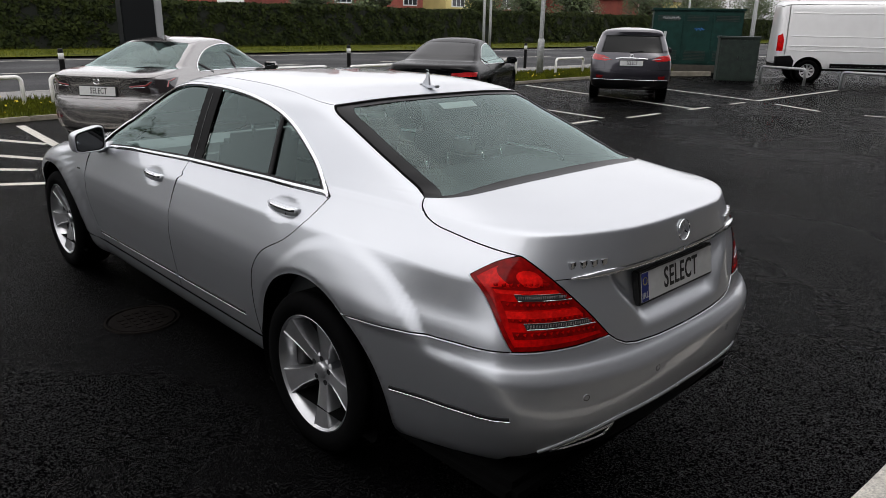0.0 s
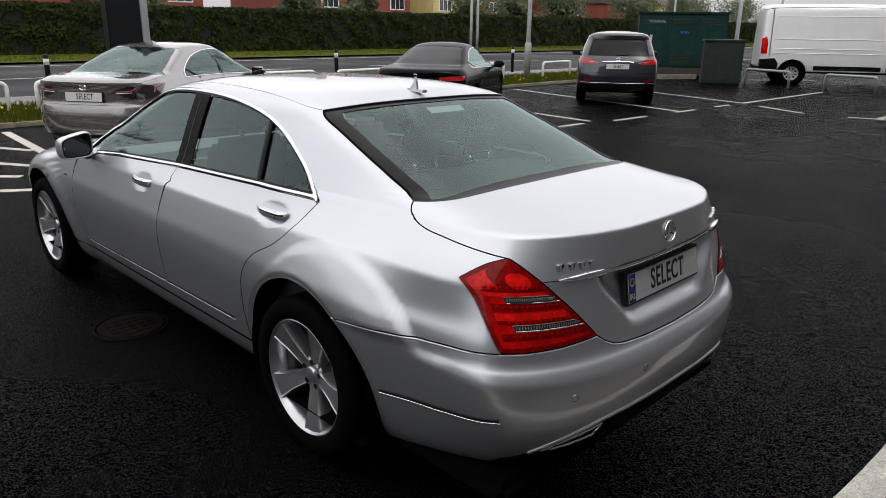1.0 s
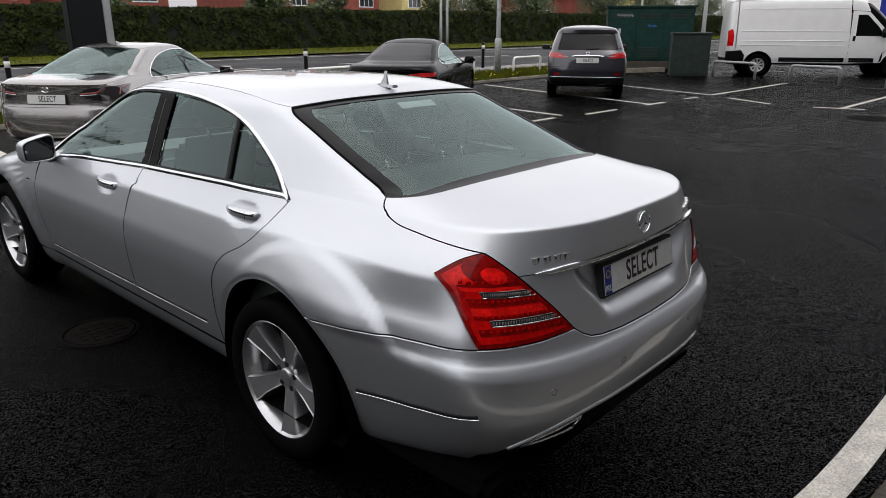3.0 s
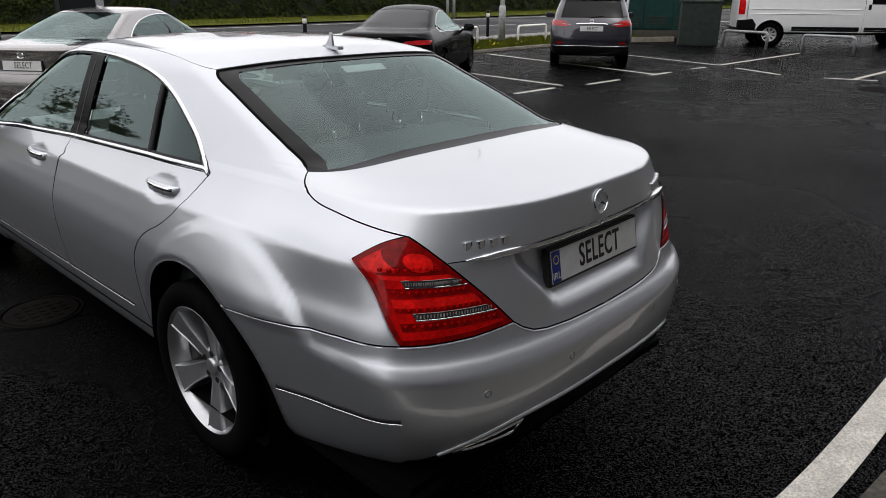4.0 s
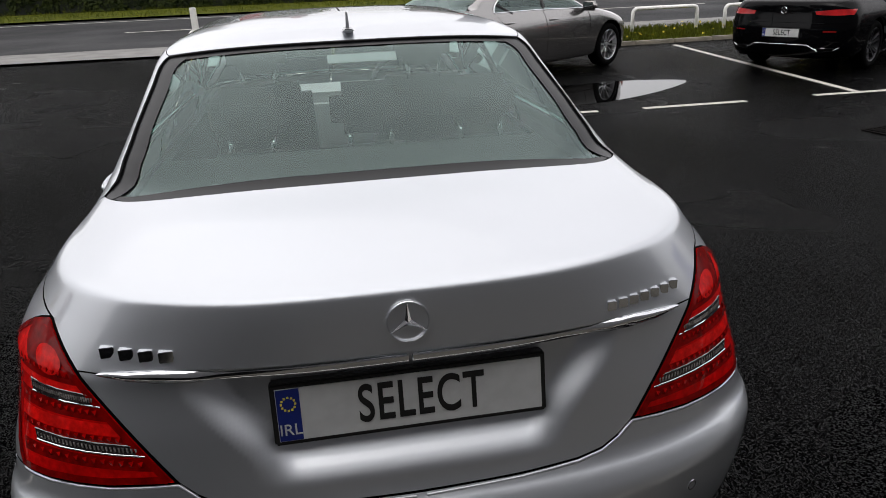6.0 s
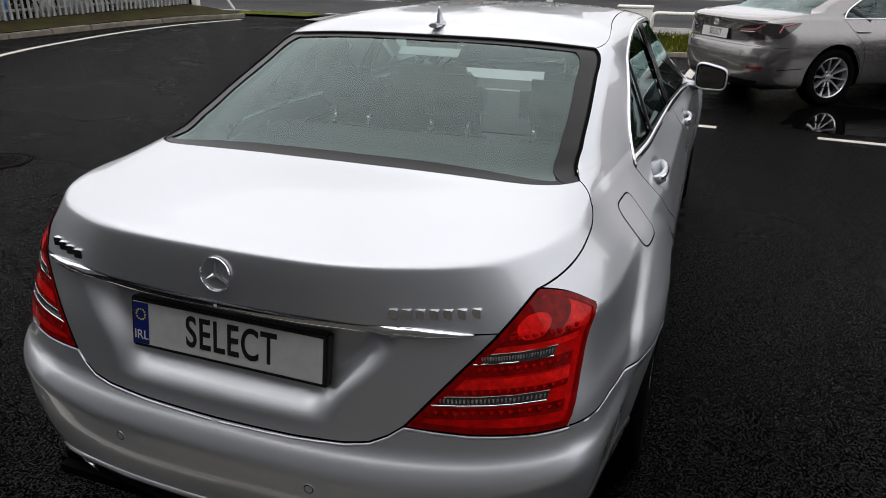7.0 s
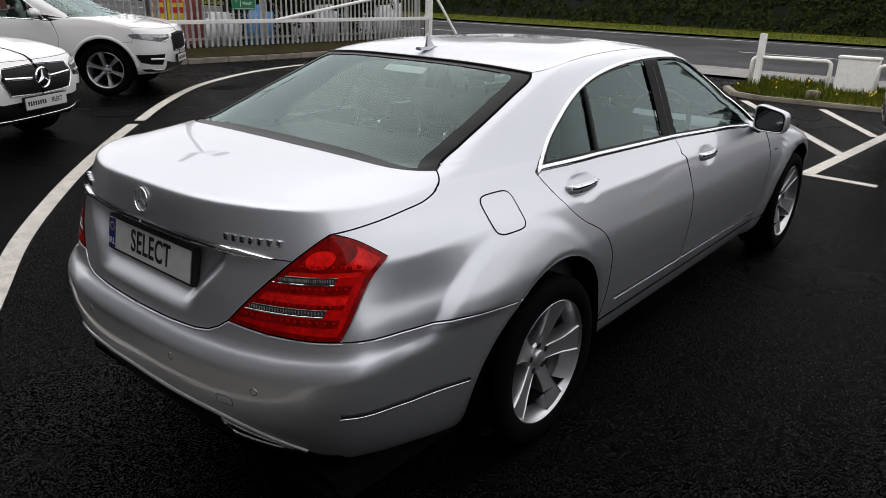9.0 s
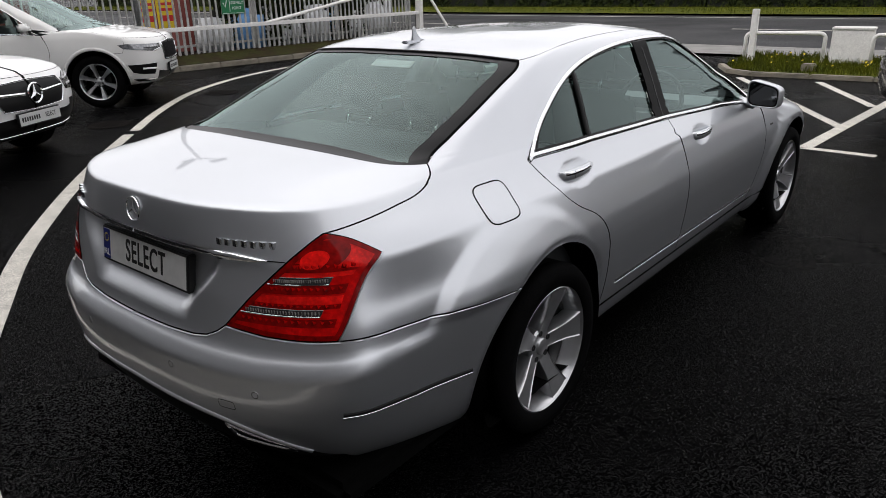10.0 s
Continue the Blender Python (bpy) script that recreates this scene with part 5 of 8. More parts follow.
def number_plate(parent, m, text="SELECT", band=True, w=0.52, h=0.112, frame=0.010, bars=0):
    """Plate in a black holder: board, blue band, letters."""
    p = part("number_plate", box(-w / 2 - frame, w / 2 + frame, -0.004, 0.026, -h / 2 - frame, h / 2 + frame, 0.004), PLATEK, parent, "white show plate in a black holder")
    p.matrix_basis = m
    part("board", box(-w / 2, w / 2, -0.0062, -0.003, -h / 2, h / 2), PLATEW, p)
    if band:
        part("blue_band", box(-w / 2 + 0.001, -w / 2 + 0.044, -0.0072, -0.006, -h / 2 + 0.001, h / 2 - 0.001), PLATEB, p)
        bm = text_mesh("IRL", 0.022, 0.001)
        bmesh.ops.translate(bm, verts=bm.verts, vec=(-w / 2 + 0.0225, -0.0078, -h / 2 + 0.022))
        part("letters", bm, PLATEW, p)
        bm = bmesh.new()
        for k in range(12):
            a = 2 * math.pi * k / 12
            add_box(bm, -w / 2 + 0.0205 + 0.013 * math.cos(a), -w / 2 + 0.0245 + 0.013 * math.cos(a), -0.0078, -0.007, 0.020 + 0.013 * math.sin(a), 0.024 + 0.013 * math.sin(a))
        o = part("star_ring", bm, mat("plate_yellow", (0.6, 0.5, 0.05), rough=0.5), p)
        o["kind"] = "stuff"
    if bars:
        for k in range(bars):
            part("bar", box(-w * 0.45 + k * 0.034, -w * 0.45 + k * 0.034 + 0.022, -0.0072, -0.006, -0.022, 0.022), PLATEK, p)
        bm = text_mesh(text, 0.046, 0.0012, 1.05, 0.001, 0.72)
        bmesh.ops.translate(bm, verts=bm.verts, vec=(w * 0.25, -0.0070, 0))
        part("letters", bm, PLATEK, p)
    elif text:
        bm = text_mesh(text, 0.074, 0.0012, 1.10, 0.0015, 0.66)
        bmesh.ops.translate(bm, verts=bm.verts, vec=(0.018, -0.0070, 0))
        part("letters", bm, PLATEK, p)
    else:
        for k in range(13):
            part("bar", box(-0.23 + k * 0.036, -0.23 + k * 0.036 + 0.024, -0.0072, -0.006, -0.024, 0.024), PLATEK, p)
    return p


number_plate(hero, pose(0, -1.089, 0.8705, -9, 0, 0), h=0.104, w=0.508)
# aerial fin
bm = bmesh.new()
prof = [(-0.016, 0.0), (-0.010, 0.050), (-0.004, 0.058), (0.004, 0.056), (0.010, 0.030), (0.030, 0.006), (0.055, 0.0)]
left = [bm.verts.new((-0.0065 * (1 - z / 0.09), 0.285 - y, 1.452 + z)) for y, z in prof]
right = [bm.verts.new((0.0065 * (1 - z / 0.09), 0.285 - y, 1.452 + z)) for y, z in prof]
bm.faces.new(left)
bm.faces.new(right[::-1])
for k in range(len(prof)):
    j = (k + 1) % len(prof)
    bm.faces.new((left[k], right[k], right[j], left[j]))
for v in bm.verts:
    v.co.y = 0.57 - v.co.y
part("aerial_fin", bm, SILVER, hero, "silver roof aerial fin")
part("aerial_base", box(-0.018, 0.018, 0.215, 0.31, 1.440, 1.4530, 0.005), SILVER, hero)
# sticker at the top of the rear window
bm = box(-0.11, 0.11, -0.001, 0.001, -0.022, 0.022)
o = part("sticker", bm, PLATEW, hero, "white paper strip behind the rear window")
o.matrix_basis = pose(0.03, 0.105, 1.372, -60, 0, 0)

# interior seen through the glass
LINING = mat("cabin_lining", (0.14, 0.14, 0.135), rough=0.9, var=0.1, scale=20)
kk = max(i for i, p in enumerate(dlo) if H.P(*p)[1] < 1.70) + 1
for sd in (-1, 1):
    panel(H, "pillar_lining", glass_side + roof_line[1:] + dlo[:kk][::-1], LINING, hero, sd, gap=0.012, lift=-0.028, skirt=0, cell=0.05)
part("cabin_floor", box(-0.72, 0.72, -0.35, 2.7, 0.42, 0.47, 0.02), SEAT, hero)
part("parcel_shelf", box(-0.66, 0.66, -0.50, 0.22, 1.04, 1.06, 0.01), SEAT, hero)
# pale dashboard colour stands in for daylight showing through the windscreen
DAYLITCABIN = mat("daylit_cabin_plastic", (0.42, 0.43, 0.42), rough=0.6, var=0.1, scale=8)
part("dashboard", box(-0.70, 0.70, 2.05, 2.55, 0.62, 0.96, 0.06), DAYLITCABIN, hero, "padded dashboard, coloured pale for daylight in the windscreen")
for sd in (-1, 1):
    part("door_trim", box(sd * 0.74 - 0.03, sd * 0.74 + 0.03, 0.05, 2.4, 0.45, 0.985, 0.02), SEAT, hero)


def car_seat(parent, x, y, w, back_h, posts=True, glint=False):
    st = part("seat", box(x - w / 2, x + w / 2, y, y + 0.5, 0.46, 0.68, 0.06), SEAT, parent, "dark leather seat", True)
    bm = box(-w / 2, w / 2, -0.07, 0.07, 0.0, back_h, 0.055)
    for v in bm.verts:
        v.co.x *= 1 - 0.22 * max(0, v.co.z / back_h - 0.6)
    o = part("backrest", bm, SEAT, st, "", True)
    o.matrix_basis = pose(x, y, 0.62, 16, 0, 0)
    top = pose(x, y, 0.62, 16, 0, 0) @ Vector((0, 0, back_h))
    bm = box(-0.135, 0.135, -0.05, 0.05, 0.0, 0.19, 0.045)
    hr = part("headrest", bm, SEAT, st, "", True)
    hr.matrix_basis = pose(top.x, top.y, top.z + 0.045, 10, 0, 0)
    for s in (-1, 1):
        part("post", tube([(top.x + s * 0.075, top.y - 0.03, top.z - 0.035), (top.x + s * 0.073, top.y - 0.045, top.z + 0.02), (top.x + s * 0.070, top.y - 0.02, top.z + 0.07)], 0.010, 8), mat("bright_chrome", (0.95, 0.95, 0.95), rough=0.12, metal=1.0), st, "", True)
    return st


for x in (-0.36, 0.05, 0.45):
    car_seat(hero, x, 0.42, 0.40, 0.44)
for x in (-0.38, 0.38):
    car_seat(hero, x, 1.35, 0.5, 0.56)
bm = bmesh.new()
n = 32
add_lathe(bm, [(0.175, 0.0), (0.19, 0.016), (0.205, 0.0), (0.19, -0.016)], n, closed=True)
add_box(bm, -0.012, 0.012, -0.18, 0.18, -0.03, 0.03, 0.01)
bmesh.ops.transform(bm, matrix=pose(0.38, 1.95, 0.98, 0, 0, 90) @ pose(0, 0, 0, 0, 25, 0), verts=bm.verts)
part("steering_wheel", bm, SEAT, hero, "dark steering wheel", True)

# ---- the other parked vehicles ----
def body(sh, veh, paint, k, cell=0.05):
    """Panels of a car from its key lines: bumper, boot or tailgate, wings, doors, roof, glass, bonnet."""
    L = sh.line
    ra, rz, fy = k["arch"], k["arch_z"], k["front_axle"]
    zb, zs, zl = k["bumper_top"], k["sill"], k["low"]
    xb = k["boot_x"]
    RB, RT = k["glass_low"], k["glass_top"]
    glow = [(sh.chart(RB)[0] * (1 - i / 8), sh.vz(RB[2] + k["bow_low"] * math.sin(i / 8 * math.pi / 2))) for i in range(9)]
    gtop = [(sh.chart(RT)[0] * (1 - i / 8), sh.vz(RT[2] + k["bow_top"] * math.sin(i / 8 * math.pi / 2))) for i in range(9)]
    gside = L(curve_specs([RB, *k["glass_edge"], RT]))
    bside = L([("x", xb, zb), *k["boot_edge"], RB])
    ang = 180 - math.degrees(math.asin(min(1, (zb - 0.02 - rz) / ra)))
    seam = L([("y", ra * math.cos(radians(ang)), rz + ra * math.sin(radians(ang))), ("y", k["corner_y"], zb - 0.005)]) + L([("x", xb + 0.12, zb), ("x", xb, zb)])
    dr = L(curve_specs(k["door_rear"]))
    dm = L(curve_specs(k["door_mid"])) if k.get("door_mid") else None
    df = L(curve_specs(k["door_front"]))
    dlo = L(curve_specs(k["dlo"]))
    belt = L(k["belt"])
    roof = L(curve_specs(k["roof"]))
    apil = L(curve_specs(k["a_pillar"]))
    cen_low = [(0.0, sh.vz(zl)), (0.5, sh.vz(zl))] + L([("y", k["corner_y"], zl), ("y", -ra * 0.97, zl)])
    panel(sh, "rear_bumper", cen_low + L(arch(0, rz, ra, 190, ang)) + seam[1:] + [(0.0, sh.vz(zb))], paint if not k.get("bumper_mat") else k["bumper_mat"], veh, centre=True, cell=cell)
    panel(sh, "boot_lid" if not k.get("hatch") else "tailgate", [(0.0, sh.vz(zb))] + bside + glow[1:], paint, veh, centre=True, cell=cell * 0.8)
    panel(sh, "rear_window", glow[::-1] + gside[1:] + gtop[1:], k.get("rear_glass", TINT), veh, centre=True, lift=-0.003, skirt=0.003, cell=0.08)
    ia = sh.chart(k["roof"][-1])[0]
    fz = k["roof"][-1][2]
    panel(sh, "roof", roof + [(ia + (sh.amax - ia) * i / 8, sh.vz(fz + 0.02 * math.sin(i / 8 * math.pi / 2))) for i in range(1, 9)] + [(sh.amax, sh.v[-1]), (0.0, sh.v[-1])] + gtop[::-1][:-1], k.get("roof_mat", paint), veh, centre=True, cell=0.08)
    ca = sh.chart(k["a_pillar"][-1])[0]
    cz = k["a_pillar"][-1][2]
    cowl = [(ca + (sh.amax - ca) * i / 8, sh.vz(cz + 0.01 * i / 8)) for i in range(9)]
    panel(sh, "windscreen", apil + cowl[1:] + [(sh.amax - (sh.amax - ia) * i / 8, sh.vz(fz + 0.02 * math.cos(i / 8 * math.pi / 2))) for i in range(0, 8)], TINT, veh, centre=True, lift=-0.003, skirt=0.003, cell=0.08)
    bon = L(k["bonnet_edge"])
    fa, frz = k.get("front_arch", ra), rz
    nose = k["nose_z"]
    panel(sh, "bonnet", cowl[::-1] + bon[1:] + [(sh.amax, sh.vz(nose))], paint, veh, centre=True, cell=cell)
    fend = bon[-1]
    a1 = math.degrees(math.asin(min(1, (k["front_seam_z"] - rz) / fa)))
    fseam = L([("y", fy + fa * math.cos(radians(a1)), k["front_seam_z"]), ("y", k["front_corner_y"], k["front_seam_z"])])
    panel(sh, "front_bumper", fseam[:1] + fseam[1:] + [fend, (sh.amax, sh.vz(nose)), (sh.amax, sh.vz(zl))] + L([("y", k["front_corner_y"], zl), ("y", fy + fa * 0.97, zl)]) + L(arch(fy, rz, fa, -10, a1)), paint, veh, centre=True, cell=cell)
    for sd in (-1, 1):
        panel(sh, "rear_wing", L(arch(0, rz, ra, 0, ang)) + seam[1:] + bside[1:] + gside[1:] + roof[1:] + apil[1:] + [belt[-1]] + dlo[::-1][1:] + dr[1:] + [sh.chart(("y", ra * 1.02, rz - 0.02))], paint, veh, sd, cell=cell)
        sill = L([dr_end(k["door_rear"]), dr_end(k["door_front"])])
        if dm:
            mid = k["door_mid"][0]
            b1 = L([b for b in k["belt"] if b[1] < mid[1] - 0.01] + [mid])
            b2 = L([mid] + [b for b in k["belt"] if b[1] > mid[1] + 0.01])
            panel(sh, "rear_door", b1 + dm[1:] + L([dr_end(k["door_mid"]), dr_end(k["door_rear"])])[1:] + dr[::-1][1:-1], paint, veh, sd, cell=cell)
            panel(sh, "front_door", b2 + df[1:] + L([dr_end(k["door_front"]), dr_end(k["door_mid"])])[1:] + dm[::-1][1:-1], paint, veh, sd, cell=cell)
            ribbon(sh, "door_seal", dm, 0.02, BLACKGAP, veh, sd)
        else:
            panel(sh, "door", belt + df[1:] + sill[::-1][1:] + dr[::-1][1:-1], paint, veh, sd, cell=cell)
        for pts in (dr, df, bside, seam, bon):
            ribbon(sh, "seal", pts, 0.02, BLACKGAP, veh, sd)
        panel(sh, "front_wing", L([k["belt"][-1], k["a_pillar"][-1]]) + bon[1:] + fseam[::-1] + L(arch(fy, rz, fa, a1, 180))[1:] + [sh.chart(dr_end(k["door_front"]))] + df[::-1][1:], paint, veh, sd, cell=cell)
        panel(sh, "sill", L([("y", ra, zs), ("y", fy - fa, zs), ("y", fy - fa, zl), ("y", ra, zl)]), k.get("sill_mat", paint), veh, sd, cell=0.1)
        poly = [p for i, p in enumerate(dlo + belt[::-1][1:-1]) if math.dist(p, (dlo + belt[::-1][1:-1])[i - 1]) > 1e-5]
        win = inset(poly, 0.02)
        cuts = [sh.chart(c) for c in k["window_cuts"]]
        lo = -1e9
        prev_cut = None
        for c in list(range(0, len(cuts), 2)) + [None]:
            w = win
            if prev_cut is not None:
                w = clip_line(w, cuts[prev_cut], cuts[prev_cut + 1], 1)
            if c is not None:
                w = clip_line(w, cuts[c], cuts[c + 1], -1)
            if len(w) > 2:
                panel(sh, "side_window", w, k.get("side_glass", TINT), veh, sd, gap=0.004, lift=-0.004, skirt=0.003, cell=0.08)
            if c is not None:
                ribbon(sh, "pillar", [cuts[c], tuple((np.array(cuts[c]) + np.array(cuts[c + 1])) / 2), cuts[c + 1]], k.get("pillar_w", 0.06), GLOSSBLACK, veh, sd, lift=-0.003, thick=0.004)
            prev_cut = c
        rim = inset(poly, 0.009)
        ribbon(sh, "window_trim", rim + rim[:1], 0.018, k.get("trim", CHROME), veh, sd, lift=-0.002, thick=0.006)
    # dark interior and floor
    b0, b1 = k["belt"][0][1], k["belt"][-1][1]
    zz = k["belt"][0][2] - 0.06
    w = sh.row(sh.vz(zz))[1] - 0.10
    part("cabin_floor", box(-w, w, b0 + 0.1, b1 + 0.2, zl + 0.15, zl + 0.2, 0.01), SEAT, veh)
    part("dashboard", box(-w, w, b1 - 0.35, b1 + 0.1, zz - 0.35, zz, 0.05), SEAT, veh)
    part("rear_shelf", box(-w * 0.92, w * 0.92, k["shelf"][0], k["shelf"][1], zz - 0.02, zz, 0.008), SEAT, veh)
    for x in (-0.36, 0.36):
        for y, h in ((k["seats"][0], zz + 0.02), (k["seats"][1], zz + 0.05)):
            bm = box(-0.23, 0.23, -0.08, 0.08, 0, h - 0.45, 0.05)
            s = part("seat", bm, SEAT, veh, "", True)
            s.matrix_basis = pose(x, y, 0.45, 14, 0, 0)
            s2 = part("headrest", box(-0.13, 0.13, -0.05, 0.05, h - 0.41, h - 0.24, 0.04), SEAT, s, "", True)
    for sd in (-1, 1):
        for y in (0.0, fy):
            make_wheel(veh, sd * k["track"], y, k["tyre_r"], sd, r=k["tyre_r"], width=0.23, rim_r=k["rim_r"], spokes=k["spokes"], spoke_w=k["spoke_w"], double=k.get("double", False), rim_mat=k.get("rim_mat"), twist=12)
            # wheel well coloured near-black for the shade inside the arch
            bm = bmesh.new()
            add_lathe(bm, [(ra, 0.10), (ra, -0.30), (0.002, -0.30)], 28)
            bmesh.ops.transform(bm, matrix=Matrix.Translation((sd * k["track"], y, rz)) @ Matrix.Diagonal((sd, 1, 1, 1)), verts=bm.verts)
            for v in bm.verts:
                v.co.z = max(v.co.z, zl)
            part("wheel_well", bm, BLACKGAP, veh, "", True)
    # near-black slab paints the shade under the car
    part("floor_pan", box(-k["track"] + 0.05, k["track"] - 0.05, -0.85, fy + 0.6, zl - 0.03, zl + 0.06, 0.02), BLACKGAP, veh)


def dr_end(specs):
    return specs[-1]


def mirror_pair(veh, x, y, z, paint, glass=True):
    for sd in (-1, 1):
        bm = box(-0.11, 0.11, -0.05, 0.07, -0.07, 0.07, 0.035, pose(sd * x, y, z))
        o = part("door_mirror", bm, paint, veh, "", True)
        part("mirror_glass", box(-0.092, 0.092, -0.056, -0.048, -0.054, 0.054, 0.004, pose(sd * x, y, z)), mat("mirror_glass", (0.16, 0.165, 0.17), rough=0.02, metal=1.0), o)
        part("mirror_arm", box(-0.08, 0.08, -0.02, 0.03, -0.02, 0.015, 0.01, pose(sd * (x - 0.13), y + 0.01, z - 0.05)), BLACKPLASTIC, o)


def handles(sh, veh, specs, material):
    for sd in (-1, 1):
        for y, z in specs:
            x = sh.P(*sh.chart(("y", y, z)))[0]
            bm = tube([(sd * (x - 0.005), y - 0.10, z), (sd * (x + 0.022), y - 0.07, z), (sd * (x + 0.028), y, z), (sd * (x + 0.022), y + 0.07, z), (sd * (x - 0.005), y + 0.10, z)], 0.012, 8)
            part("door_handle", bm, material, veh, "", True)


def place(x, y, heading):
    return pose(x, y, 0, 0, 0, heading - 90)


WARMSILVER = mat("warm_silver_paint", (0.29, 0.28, 0.275), rough=0.25, metal=0.85, coat=1.0, var=0.03, scale=3)
BLACKPAINT = mat("black_paint", (0.0015, 0.0015, 0.002), spec=0.04, rough=0.25, coat=0.15, coat_rough=0.01, var=0.2, scale=3)
GREYPAINT = mat("grey_paint", (0.032, 0.030, 0.040), rough=0.3, metal=0.6, coat=1.0, var=0.05, scale=3)
WHITECAR = mat("white_car_paint", (0.80, 0.80, 0.80), rough=0.4, coat=1.0, var=0.05, scale=3)
DARKRED = mat("dark_lamp_red", (0.22, 0.008, 0.010), rough=0.2, coat=1.0, var=0.4, scale=12)
SMOKED = mat("smoked_lamp", (0.02, 0.015, 0.016), rough=0.15, coat=1.0)
LAMPGLASS = mat("lamp_glass", (0.30, 0.31, 0.33), rough=0.12, metal=0.4, coat=1.0, var=0.6, scale=25)

# warm silver saloon at the hatched corner
WARM_ROWS = [(0.19, 0.80, -0.93, 0.5, 2.8, 3.62, 0.7, 2.6), (0.26, 0.86, -1.03, 0.52, 2.8, 3.72, 0.75, 2.6), (0.40, 0.885, -1.075, 0.52, 2.9, 3.76, 0.8, 2.6), (0.55, 0.90, -1.088, 0.52, 2.9, 3.76, 0.8, 2.6),
           (0.66, 0.905, -1.075, 0.52, 2.9, 3.72, 0.8, 2.6), (0.74, 0.902, -1.05, 0.52, 2.9, 3.6, 0.8, 2.6), (0.84, 0.888, -1.055, 0.52, 2.9, 3.3, 0.8, 2.6), (0.92, 0.862, -1.07, 0.52, 2.8, 2.9, 0.7, 2.6), (0.98, 0.83, -1.085, 0.52, 2.8, 2.55, 0.6, 2.5),
           (1.01, 0.80, -1.07, 0.52, 2.7, 2.45, 0.5, 2.5), (1.04, 0.772, -0.98, 0.5, 2.6, 2.4, 0.5, 2.5), (1.06, 0.755, -0.74, 0.45, 2.6, 2.35, 0.5, 2.5), (1.08, 0.738, -0.52, 0.4, 2.6, 2.3, 0.5, 2.5), (1.17, 0.685, -0.27, 0.35, 2.8, 2.1, 0.45, 2.5),
           (1.27, 0.625, 0.0, 0.33, 2.8, 1.9, 0.42, 2.5), (1.36, 0.57, 0.26, 0.3, 2.8, 1.7, 0.4, 2.5), (1.405, 0.52, 0.42, 0.3, 2.6, 1.58, 0.4, 2.4), (1.432, 0.42, 0.58, 0.3, 2.4, 1.42, 0.35, 2.4), (1.448, 0.25, 0.8, 0.2, 2.2, 1.25, 0.2, 2.2), (1.455, 0.002, 0.95, 0.1, 2, 1.1, 0.1, 2)]
WARM_KEYS = dict(arch=0.39, arch_z=0.335, front_axle=2.85, bumper_top=0.70, sill=0.33, low=0.22, boot_x=0.56, corner_y=-0.86, glass_low=("y", -0.36, 1.06), glass_top=("y", 0.40, 1.372), bow_low=0.018, bow_top=0.02,
               glass_edge=[("y", -0.17, 1.145), ("y", 0.12, 1.265)], boot_edge=[("x", 0.60, 0.85), ("x", 0.66, 0.975), ("y", -0.75, 1.015), ("y", -0.5, 1.04)],
               door_rear=[("y", 0.08, 1.00), ("y", 0.20, 0.86), ("y", 0.33, 0.74), ("y", 0.40, 0.58), ("y", 0.42, 0.33)], door_mid=[("y", 1.12, 0.985), ("y", 1.17, 0.75), ("y", 1.19, 0.33)],
               door_front=[("y", 2.2, 0.94), ("y", 2.27, 0.75), ("y", 2.2, 0.33)], dlo=[("y", 0.08, 1.00), ("y", 0.16, 1.08), ("y", 0.36, 1.19), ("y", 0.65, 1.29), ("y", 1.0, 1.345), ("y", 1.35, 1.35), ("y", 1.65, 1.29), ("y", 1.95, 1.14), ("y", 2.2, 0.94)],
               belt=[("y", 0.08, 1.00), ("y", 0.6, 0.995), ("y", 1.12, 0.985), ("y", 2.2, 0.94)], roof=[("y", 0.40, 1.372), ("y", 0.8, 1.415), ("y", 1.2, 1.42), ("y", 1.55, 1.37)],
               a_pillar=[("y", 1.55, 1.37), ("y", 1.9, 1.22), ("y", 2.35, 0.97)], bonnet_edge=[("y", 2.35, 0.97), ("y", 2.8, 0.90), ("y", 3.3, 0.76)], nose_z=0.70, front_seam_z=0.62, front_corner_y=3.3,
               window_cuts=[("y", 0.45, 0.98), ("y", 0.40, 1.35), ("y", 1.16, 0.97), ("y", 1.10, 1.40)], shelf=(-0.4, 0.3), seats=(0.45, 1.25), track=0.775, tyre_r=0.335, rim_r=0.235, spokes=10, spoke_w=0.045)
warm = thing("saloon_car", place(1.81, 8.24, 35), "warm silver saloon car with show plates beside the hatched corner", "car")
WARM = Shell(WARM_ROWS)
body(WARM, warm, WARMSILVER, WARM_KEYS, 0.045)
